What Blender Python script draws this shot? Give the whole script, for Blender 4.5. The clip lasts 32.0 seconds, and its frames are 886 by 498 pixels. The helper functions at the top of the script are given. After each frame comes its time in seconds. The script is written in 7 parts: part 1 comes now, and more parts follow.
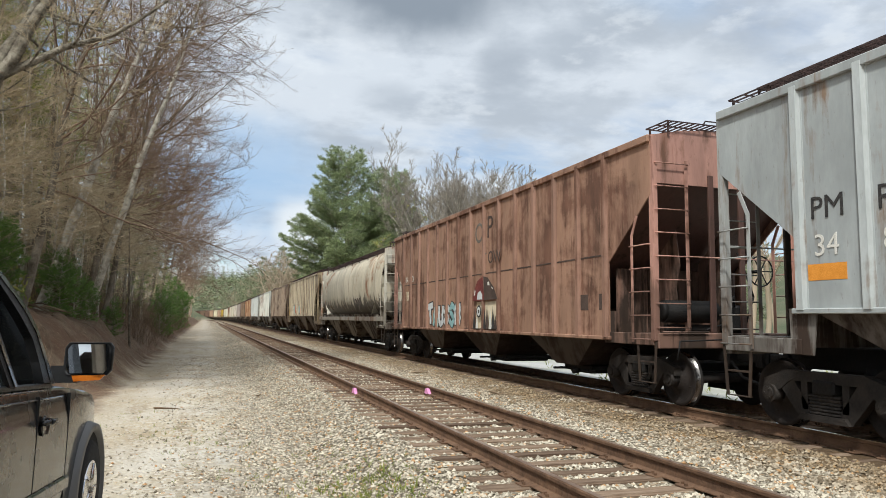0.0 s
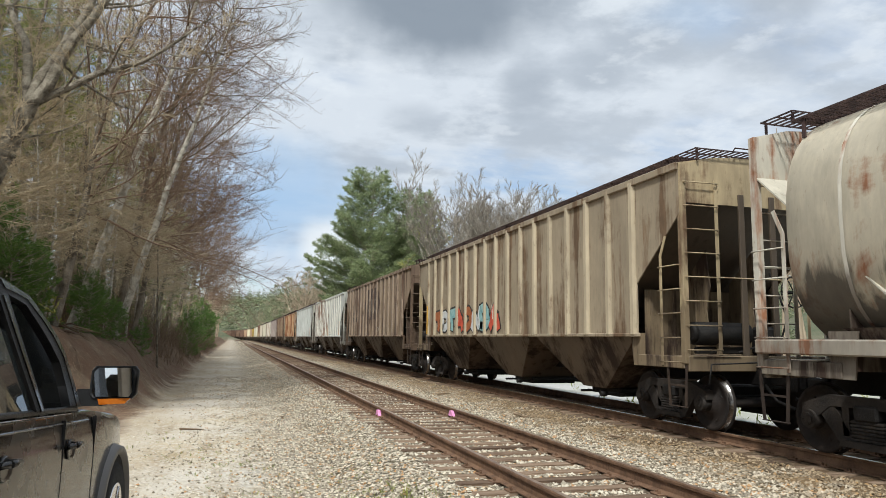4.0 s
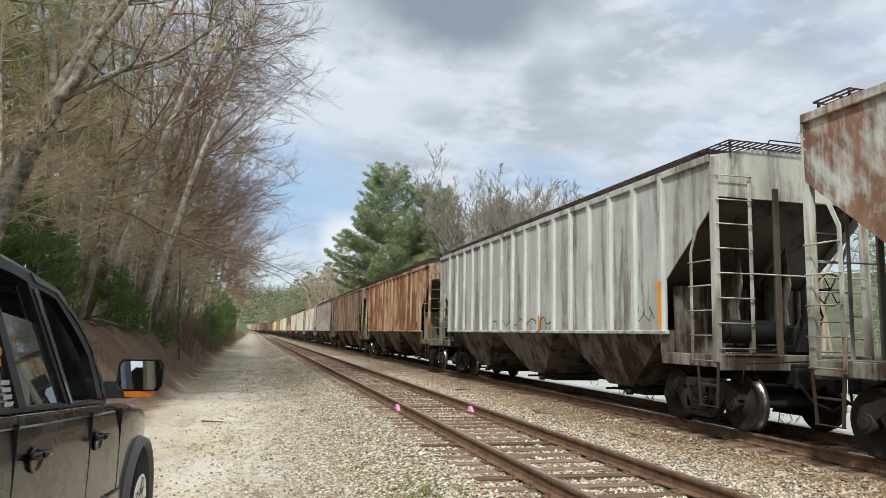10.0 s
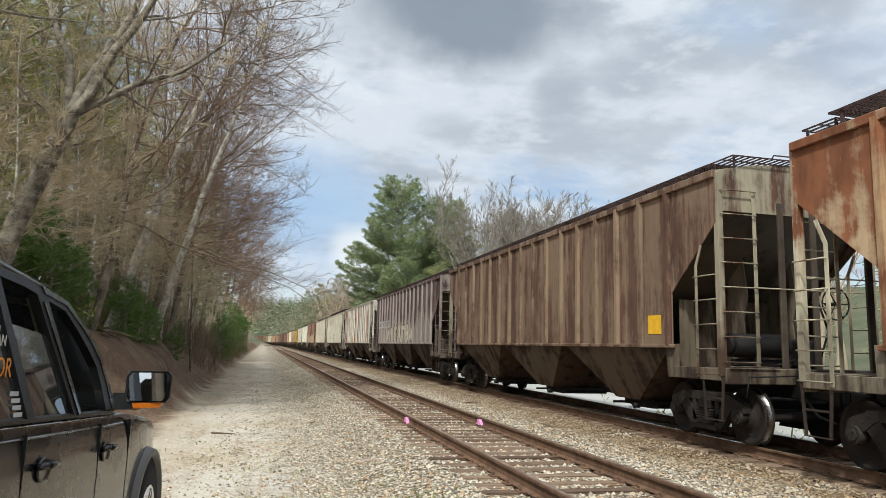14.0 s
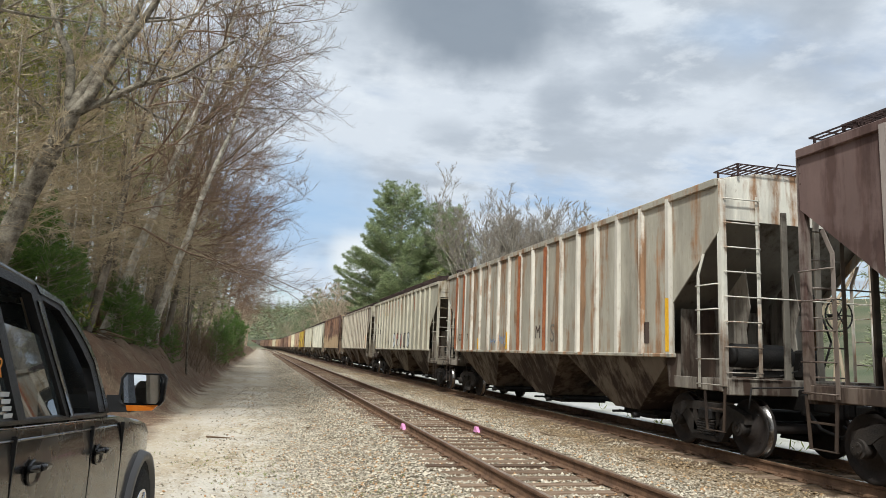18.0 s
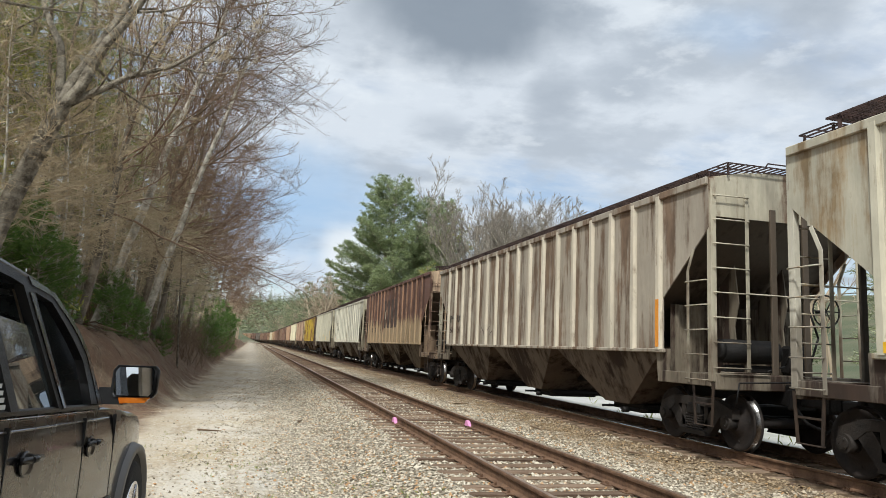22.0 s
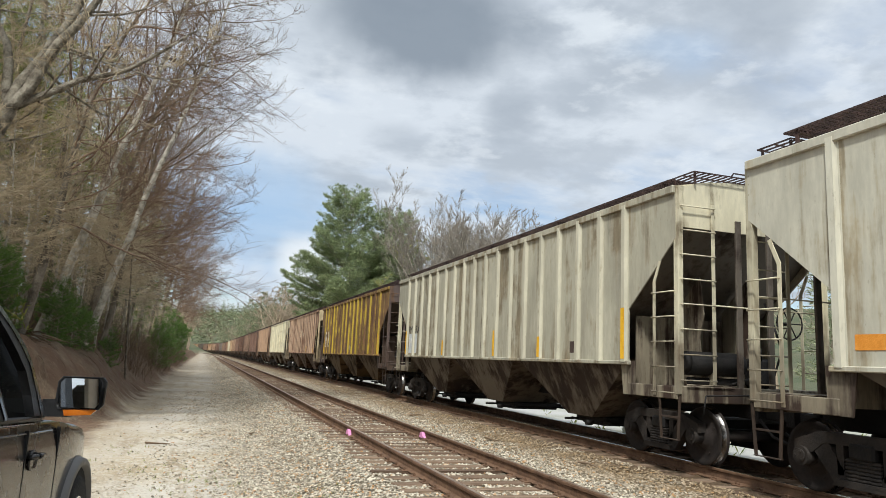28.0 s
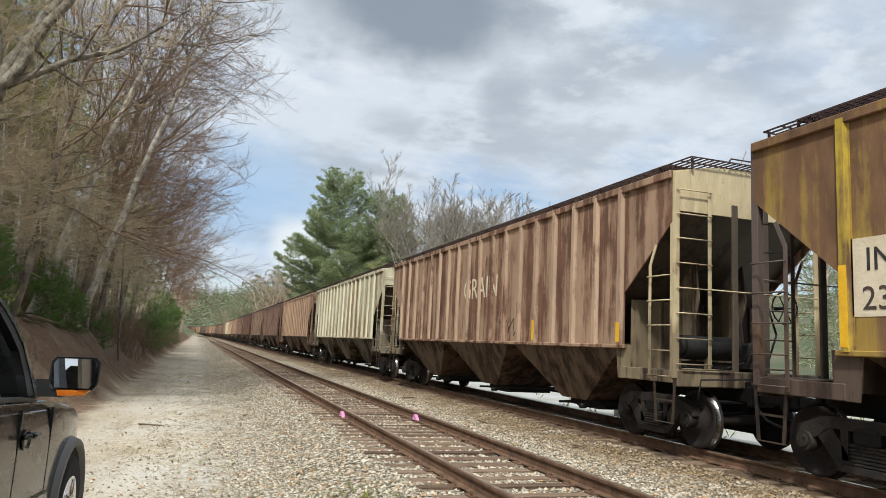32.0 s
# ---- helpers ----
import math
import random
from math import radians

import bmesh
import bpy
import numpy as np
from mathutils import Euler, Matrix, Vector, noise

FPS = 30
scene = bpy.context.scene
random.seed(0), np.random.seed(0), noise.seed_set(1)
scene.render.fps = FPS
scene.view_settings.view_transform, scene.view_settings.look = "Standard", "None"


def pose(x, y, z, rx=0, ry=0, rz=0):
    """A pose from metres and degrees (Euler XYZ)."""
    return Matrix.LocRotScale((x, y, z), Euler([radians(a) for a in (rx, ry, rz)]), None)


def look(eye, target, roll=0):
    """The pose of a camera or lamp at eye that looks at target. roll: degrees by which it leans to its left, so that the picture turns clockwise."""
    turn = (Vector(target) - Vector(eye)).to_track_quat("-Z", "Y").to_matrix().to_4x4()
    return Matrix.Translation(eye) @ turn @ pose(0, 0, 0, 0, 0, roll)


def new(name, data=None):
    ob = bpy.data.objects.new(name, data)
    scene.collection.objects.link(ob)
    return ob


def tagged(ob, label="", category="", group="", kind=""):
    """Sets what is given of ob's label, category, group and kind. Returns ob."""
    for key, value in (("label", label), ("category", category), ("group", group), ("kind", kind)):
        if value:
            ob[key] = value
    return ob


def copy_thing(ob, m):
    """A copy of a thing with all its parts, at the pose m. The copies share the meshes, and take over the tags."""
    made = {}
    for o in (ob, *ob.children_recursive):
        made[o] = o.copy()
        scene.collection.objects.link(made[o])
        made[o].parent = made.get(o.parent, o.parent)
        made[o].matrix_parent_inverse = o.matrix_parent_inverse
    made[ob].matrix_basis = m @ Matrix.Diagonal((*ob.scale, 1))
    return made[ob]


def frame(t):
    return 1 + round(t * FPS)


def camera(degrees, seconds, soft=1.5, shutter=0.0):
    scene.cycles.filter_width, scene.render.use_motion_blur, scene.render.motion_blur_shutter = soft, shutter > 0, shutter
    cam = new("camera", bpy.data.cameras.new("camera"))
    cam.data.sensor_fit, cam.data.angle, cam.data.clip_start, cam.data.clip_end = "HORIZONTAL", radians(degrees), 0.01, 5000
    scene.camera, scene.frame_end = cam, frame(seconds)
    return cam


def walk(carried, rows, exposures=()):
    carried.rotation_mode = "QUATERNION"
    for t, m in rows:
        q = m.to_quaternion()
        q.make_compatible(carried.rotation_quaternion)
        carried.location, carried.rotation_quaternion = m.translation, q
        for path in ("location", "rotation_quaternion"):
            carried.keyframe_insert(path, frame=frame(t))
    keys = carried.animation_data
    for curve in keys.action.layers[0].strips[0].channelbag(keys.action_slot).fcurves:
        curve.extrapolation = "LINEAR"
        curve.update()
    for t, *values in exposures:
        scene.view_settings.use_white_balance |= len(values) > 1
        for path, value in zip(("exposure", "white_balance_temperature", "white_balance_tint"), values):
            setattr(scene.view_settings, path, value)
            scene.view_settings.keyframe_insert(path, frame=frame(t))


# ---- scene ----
# The camera, held in one place and turned a little
cam = camera(64.63, 32.0, soft=0.5)
PATH = [
    (0, -0.0037, 0.0049, 1.4297, 95.750, -0.661, -18.628),
    (0.5, 0.0000, 0.0110, 1.4402, 96.027, -0.612, -17.896),
    (1, 0.0012, 0.0108, 1.4442, 96.233, -0.536, -17.430),
    (1.5, 0.0069, 0.0050, 1.4478, 96.433, -0.500, -17.197),
    (2, 0.0044, -0.0017, 1.4515, 96.666, -0.561, -17.181),
    (2.5, 0.0026, 0.0071, 1.4524, 96.891, -0.585, -17.188),
    (3, 0.0023, 0.0012, 1.4529, 97.117, -0.631, -17.120),
    (3.5, 0.0080, 0.0050, 1.4566, 97.305, -0.683, -16.887),
    (5.5, 0.0226, 0.0058, 1.4564, 97.407, -1.110, -16.081),
    (6, 0.0084, 0.0083, 1.4552, 97.338, -1.134, -15.988),
    (6.5, 0.0143, -0.0044, 1.4562, 97.274, -1.004, -15.904),
    (7, 0.0094, -0.0008, 1.4611, 97.193, -0.980, -15.956),
    (7.5, 0.0125, -0.0007, 1.4607, 97.107, -1.062, -16.037),
    (8, 0.0119, -0.0007, 1.4604, 97.013, -1.229, -16.126),
    (8.5, 0.0054, 0.0019, 1.4542, 96.921, -1.386, -16.081),
    (9, -0.0000, 0.0000, 1.4556, 96.848, -1.456, -15.829),
    (9.5, -0.0086, -0.0017, 1.4585, 96.863, -1.405, -15.475),
    (10, -0.0025, -0.0080, 1.4636, 96.953, -1.243, -15.106),
    (10.5, 0.0072, -0.0004, 1.4618, 97.140, -1.153, -14.853),
    (11, 0.0152, -0.0022, 1.4638, 97.378, -1.217, -14.662),
    (11.5, 0.0132, -0.0140, 1.4669, 97.571, -1.314, -14.565),
    (12, 0.0108, -0.0072, 1.4680, 97.714, -1.515, -14.500),
    (12.5, 0.0050, -0.0103, 1.4648, 97.809, -1.622, -14.438),
    (13, 0.0094, -0.0256, 1.4681, 97.838, -1.590, -14.359),
    (13.5, 0.0147, -0.0355, 1.4661, 97.877, -1.539, -14.315),
    (14, 0.0288, -0.0515, 1.4687, 97.932, -1.466, -14.199),
    (14.5, 0.0419, -0.0748, 1.4703, 98.039, -1.488, -14.011),
    (16.5, 0.0300, -0.0081, 1.4668, 98.372, -1.812, -13.611),
    (17, 0.0260, 0.0005, 1.4660, 98.415, -2.021, -13.765),
    (17.5, 0.0269, 0.0061, 1.4681, 98.457, -2.170, -14.026),
    (18, 0.0268, 0.0115, 1.4632, 98.468, -2.252, -14.444),
    (18.5, 0.0320, 0.0014, 1.4644, 98.463, -2.302, -14.901),
    (19, 0.0361, -0.0173, 1.4656, 98.477, -2.272, -15.365),
    (19.5, 0.0320, -0.0242, 1.4640, 98.514, -2.272, -15.763),
    (20, 0.0306, -0.0296, 1.4620, 98.546, -2.280, -15.952),
    (20.5, 0.0230, -0.0284, 1.4627, 98.481, -2.301, -15.981),
    (21, 0.0163, -0.0227, 1.4614, 98.360, -2.462, -15.822),
    (21.5, 0.0182, -0.0065, 1.4592, 98.192, -2.442, -15.504),
    (22, 0.0160, -0.0019, 1.4609, 98.030, -2.513, -15.132),
    (22.5, 0.0189, 0.0004, 1.4583, 98.023, -2.570, -14.833),
    (23, 0.0139, -0.0070, 1.4649, 98.050, -2.732, -14.654),
    (23.5, 0.0136, -0.0033, 1.4632, 98.161, -2.944, -14.685),
    (24, 0.0005, -0.0025, 1.4624, 98.314, -3.031, -15.038),
    (24.5, 0.0088, -0.0201, 1.4622, 98.491, -2.982, -15.573),
    (25, 0.0184, -0.0225, 1.4615, 98.666, -2.945, -16.249),
    (25.5, 0.0182, -0.0338, 1.4709, 98.824, -2.918, -16.891),
    (27.5, 0.0231, -0.0425, 1.4636, 99.152, -2.693, -18.388),
    (28, 0.0160, -0.0470, 1.4622, 99.098, -2.626, -18.694),
    (28.5, 0.0234, -0.0455, 1.4646, 98.890, -2.674, -18.899),
    (29, 0.0267, -0.0425, 1.4586, 98.647, -2.593, -18.847),
    (29.5, 0.0274, -0.0291, 1.4556, 98.298, -2.646, -18.633),
    (30, 0.0188, -0.0232, 1.4533, 97.925, -2.673, -18.342),
    (30.5, 0.0137, -0.0096, 1.4504, 97.643, -2.738, -18.105),
    (31, 0.0105, -0.0107, 1.4511, 97.549, -2.830, -18.119),
    (31.5, 0.0056, -0.0147, 1.4544, 97.644, -2.933, -18.512),
    (32, 0.0099, -0.0296, 1.4487, 97.816, -2.846, -19.264),
]
walk(cam, [(t, pose(x, y, z, rx, ry, rz)) for t, x, y, z, rx, ry, rz in PATH],
     exposures=[(0, 0.03, 6220, 7), (32, 0.03, 6220, 7)])

# ---- light ----
SUN_EL, SUN_AZ = radians(54), radians(219)   # azimuth clockwise from +y
scene.world = bpy.data.worlds.new("sky")
scene.world.use_nodes = True


def build_sky():
    nt = scene.world.node_tree
    nt.nodes.clear()
    N, L = nt.nodes.new, nt.links.new
    out, bg = N("ShaderNodeOutputWorld"), N("ShaderNodeBackground")
    sky = N("ShaderNodeTexSky")
    sky.sky_type, sky.sun_disc = "NISHITA", False
    sky.sun_elevation, sky.sun_rotation = SUN_EL, SUN_AZ
    sky.air_density, sky.dust_density = 1.0, 0.8
    dim = N("ShaderNodeMix")
    dim.data_type, dim.blend_type = "RGBA", "MULTIPLY"
    dim.inputs[0].default_value = 1
    dim.inputs[7].default_value = (0.13, 0.13, 0.13, 1)
    L(sky.outputs[0], dim.inputs[6])
    tc = N("ShaderNodeTexCoord")
    # clouds lie on a plane above: direction over its height
    sep = N("ShaderNodeSeparateXYZ")
    L(tc.outputs["Generated"], sep.inputs[0])
    up = N("ShaderNodeMath"); up.operation = "MAXIMUM"; up.inputs[1].default_value = 0.0
    L(sep.outputs[2], up.inputs[0])
    up2 = N("ShaderNodeMath"); up2.operation = "ADD"; up2.inputs[1].default_value = 0.16
    L(up.outputs[0], up2.inputs[0])
    div = N("ShaderNodeVectorMath"); div.operation = "DIVIDE"
    cmb = N("ShaderNodeCombineXYZ")
    for i in range(3):
        L(up2.outputs[0], cmb.inputs[i])
    L(tc.outputs["Generated"], div.inputs[0]); L(cmb.outputs[0], div.inputs[1])

    def field(scale, detail, stretch, off, lo, hi, rough=0.55):
        mp = N("ShaderNodeMapping")
        mp.inputs["Scale"].default_value = stretch
        mp.inputs["Location"].default_value = off
        L(div.outputs[0], mp.inputs[0])
        nz = N("ShaderNodeTexNoise")
        nz.inputs["Scale"].default_value, nz.inputs["Detail"].default_value = scale, detail
        nz.inputs["Roughness"].default_value = rough
        L(mp.outputs[0], nz.inputs[0])
        mr = N("ShaderNodeMapRange"); mr.interpolation_type = "SMOOTHSTEP"
        mr.inputs[1].default_value, mr.inputs[2].default_value = lo, hi
        L(nz.outputs[0], mr.inputs[0])
        return mr.outputs[0]

    def lump(d, inner, outer, amount, wobble, stretch=(1, 1, 1), grain=7):
        dt = N("ShaderNodeVectorMath"); dt.operation = "DISTANCE"
        sc = N("ShaderNodeVectorMath"); sc.operation = "MULTIPLY_ADD"
        nz = N("ShaderNodeTexNoise"); nz.inputs["Scale"].default_value = grain; nz.inputs["Detail"].default_value = 6
        L(tc.outputs["Generated"], nz.inputs[0])
        sc.inputs[1].default_value = (wobble,) * 3
        L(nz.outputs[1], sc.inputs[0]); L(tc.outputs["Generated"], sc.inputs[2])
        an = N("ShaderNodeVectorMath"); an.operation = "MULTIPLY"
        an.inputs[1].default_value = stretch
        dt.inputs[1].default_value = [(c + wobble / 2) * k for c, k in zip(d, stretch)]
        L(sc.outputs[0], an.inputs[0]); L(an.outputs[0], dt.inputs[0])
        mr = N("ShaderNodeMapRange"); mr.interpolation_type = "SMOOTHSTEP"
        mr.inputs[1].default_value, mr.inputs[2].default_value = outer, inner
        mr.inputs[3].default_value, mr.inputs[4].default_value = 0, amount
        L(dt.outputs["Value"], mr.inputs[0])
        return mr.outputs[0]

    def mix(fac, a, b):
        m = N("ShaderNodeMix"); m.data_type = "RGBA"
        L(fac, m.inputs[0]) if not isinstance(fac, float) else None
        for s, v in ((6, a), (7, b)):
            if isinstance(v, tuple):
                m.inputs[s].default_value = (*v, 1)
            else:
                L(v, m.inputs[s])
        return m.outputs[2]

    thin = field(1.1, 7, (0.55, 1, 1), (3.1, 0.6, 0), 0.36, 0.56)
    body = field(2.6, 8, (0.8, 1, 1), (0.3, 7.7, 0), 0.46, 0.66)
    c = mix(thin, dim.outputs[2], (0.72, 0.755, 0.81))
    c = mix(body, c, (0.50, 0.54, 0.60))
    # heaps of cloud: pale crowns and grey undersides
    for scale, off, rows in ((5.5, (0.4, 0.2, 0.9), ((0.52, 0.68, 0.75, (0.50, 0.54, 0.60)), (0.47, 0.32, 0.7, (0.82, 0.85, 0.89)))),
                             (13.0, (2.4, 5.2, 1.9), ((0.53, 0.70, 0.4, (0.54, 0.58, 0.64)), (0.46, 0.30, 0.4, (0.86, 0.88, 0.91))))):
        puff = N("ShaderNodeTexNoise"); puff.inputs["Scale"].default_value = scale; puff.inputs["Detail"].default_value = 8
        puff.inputs["Roughness"].default_value = 0.58
        pm = N("ShaderNodeMapping"); pm.inputs["Scale"].default_value = (1, 1, 2.3); pm.inputs["Location"].default_value = off
        L(tc.outputs["Generated"], pm.inputs[0]); L(pm.outputs[0], puff.inputs[0])
        for lo, hi, top, col in rows:
            pr = N("ShaderNodeMapRange"); pr.interpolation_type = "SMOOTHSTEP"
            for i, v in enumerate((lo, hi, 0.0, top)):
                pr.inputs[i + 1].default_value = v
            L(puff.outputs[0], pr.inputs[0])
            c = mix(pr.outputs[0], c, col)
    c = mix(lump((0.04, 0.98, 0.19), 0.03, 0.17, 0.85, 0.12, (0.8, 1, 1.5), 9), c, (0.42, 0.58, 0.79))
    c = mix(lump((0.544, 0.729, 0.415), 0.01, 0.07, 0.5, 0.08, (0.6, 1, 1.6), 9), c, (0.45, 0.57, 0.74))
    c = mix(lump((0.24, 0.862, 0.462), 0.05, 0.145, 0.92, 0.10, (0.62, 1, 1.25), 8), c, (0.26, 0.30, 0.355))
    c = mix(lump((0.62, 0.65, 0.44), 0.02, 0.09, 0.6, 0.10, (0.7, 1, 1.7), 9), c, (0.36, 0.40, 0.46))
    c = mix(lump((0.63, 0.696, 0.345), 0.01, 0.07, 0.5, 0.08, (0.6, 1, 1.6), 9), c, (0.44, 0.48, 0.54))
    c = mix(lump((0.376, 0.862, 0.345), 0.015, 0.06, 0.7, 0.07, (1, 1, 1), 10), c, (0.42, 0.46, 0.52))
    c = mix(lump((0.227, 0.924, 0.306), 0.01, 0.045, 0.5, 0.05, (0.7, 1, 1.2), 10), c, (0.46, 0.50, 0.56))
    c = mix(lump((0.115, 0.985, 0.130), 0.015, 0.045, 0.95, 0.05), c, (0.86, 0.88, 0.90))
    # unseen glow about the sun, added behind the camera to light train and woods
    sd = (math.sin(SUN_AZ) * math.cos(SUN_EL), math.cos(SUN_AZ) * math.cos(SUN_EL), math.sin(SUN_EL))
    c = mix(lump(sd, 0.1, 1.0, 0.8, 0.1), c, (1.5, 1.47, 1.4))
    L(c, bg.inputs[0])
    bg.inputs[1].default_value = 1.0
    L(bg.outputs[0], out.inputs[0])


build_sky()
sun = new("sun", bpy.data.lights.new("sun", "SUN"))
sun.data.energy, sun.data.angle, sun.data.color = 4.0, radians(5), (1.0, 0.975, 0.93)
sun.matrix_world = look((0, 0, 60), Vector((0, 0, 60)) - Vector((math.sin(SUN_AZ) * math.cos(SUN_EL),
                        math.cos(SUN_AZ) * math.cos(SUN_EL), math.sin(SUN_EL))))

# ---- materials ----
def srgb(r, g, b):
    return tuple((c / 255 / 12.92 if c < 11 else ((c / 255 + 0.055) / 1.055) ** 2.4) for c in (r, g, b))


class Mat:
    """A material built node by node."""

    def __init__(self, name, rough=0.7, metal=0.0, spec=0.4):
        self.m = bpy.data.materials.new(name)
        self.m.use_nodes = True
        self.t = self.m.node_tree
        self.b = self.t.nodes["Principled BSDF"]
        self.b.inputs["Roughness"].default_value = rough
        self.b.inputs["Metallic"].default_value = metal
        self.b.inputs["Specular IOR Level"].default_value = spec
        self.src = None

    def node(self, kind, **kw):
        n = self.t.nodes.new("ShaderNode" + kind)
        for k, v in kw.items():
            if k == "operation": n.operation = v
            elif k == "data_type": n.data_type = v
            elif k == "blend_type": n.blend_type = v
        return n

    def put(self, sock, v):
        if hasattr(v, "is_linked"):
            self.t.links.new(v, sock)
        elif isinstance(v, tuple) and len(v) == 3 and sock.type == "RGBA":
            sock.default_value = (*v, 1)
        else:
            sock.default_value = v

    def coords(self, ob=None, world=False):
        if world:
            self.src = self.node("NewGeometry").outputs["Position"]
        else:
            tc = self.node("TexCoord")
            if ob is not None:
                tc.object = ob
            self.src = tc.outputs["Object"]
        return self

    def scaled(self, s, off=(0, 0, 0)):
        mp = self.node("Mapping")
        self.put(mp.inputs[0], self.src)
        mp.inputs["Scale"].default_value, mp.inputs["Location"].default_value = s, off
        return mp.outputs[0]

    def noise(self, s, detail=4, rough=0.55, off=(0, 0, 0), lo=0.0, hi=1.0, warp=0.0):
        n = self.node("TexNoise")
        s = s if isinstance(s, tuple) else (s, s, s)
        self.put(n.inputs["Vector"], self.scaled(s, off))
        n.inputs["Scale"].default_value, n.inputs["Detail"].default_value = 1.0, detail
        n.inputs["Roughness"].default_value, n.inputs["Distortion"].default_value = rough, warp
        return self.remap(n.outputs[0], lo, hi) if (lo, hi) != (0.0, 1.0) else n.outputs[0]

    def remap(self, v, lo, hi, a=0.0, b=1.0):
        r = self.node("MapRange")
        self.put(r.inputs[0], v)
        for i, x in enumerate((lo, hi, a, b)):
            r.inputs[i + 1].default_value = x
        return r.outputs[0]

    def math(self, op, a, b=0.0):
        n = self.node("Math", operation=op)
        self.put(n.inputs[0], a); self.put(n.inputs[1], b)
        return n.outputs[0]

    def mix(self, f, a, b):
        n = self.node("Mix", data_type="RGBA")
        self.put(n.inputs[0], f); self.put(n.inputs[6], a); self.put(n.inputs[7], b)
        return n.outputs[2]

    def color(self, v):
        self.put(self.b.inputs["Base Color"], v)
        return self

    def rough(self, v):
        self.put(self.b.inputs["Roughness"], v)
        return self

    def bump(self, h, strength=0.4, dist=0.01):
        n = self.node("Bump")
        n.inputs["Strength"].default_value, n.inputs["Distance"].default_value = strength, dist
        self.put(n.inputs["Height"], h)
        self.put(self.b.inputs["Normal"], n.outputs[0])
        return self

    def axis(self, i):
        s = self.node("SeparateXYZ")
        self.put(s.inputs[0], self.src)
        return s.outputs[i]

    def rand(self):
        return self.node("ObjectInfo").outputs["Random"]

    def island(self):
        return self.node("NewGeometry").outputs["Random Per Island"]


def plain(name, a, b, scale=6, rough=0.75, metal=0.0, bump=0.3, detail=5, spec=0.4, dist=0.01):
    """Two shades, mixed by a coarse and a fine noise."""
    m = Mat(name, rough, metal, spec).coords()
    n = m.noise(scale, detail, lo=0.35, hi=0.65)
    k = m.noise(scale * 7, 3, lo=0.3, hi=0.7)
    m.color(m.mix(m.math("ADD", m.math("MULTIPLY", n, 0.7), m.math("MULTIPLY", k, 0.3)), a, b))
    m.bump(k, bump, dist)
    return m.m


def leafy(name, a, b, rough=0.6, trans=0.4):
    m = Mat(name, rough, spec=0.25).coords()
    c = m.mix(m.island(), a, b)
    m.color(c)
    # thin leaves let light through
    tl, mx = m.node("BsdfTranslucent"), m.node("MixShader")
    m.put(tl.inputs["Color"], c)
    mx.inputs[0].default_value = trans
    m.t.links.new(m.b.outputs[0], mx.inputs[1]); m.t.links.new(tl.outputs[0], mx.inputs[2])
    m.t.links.new(mx.outputs[0], m.t.nodes["Material Output"].inputs[0])
    return m.m


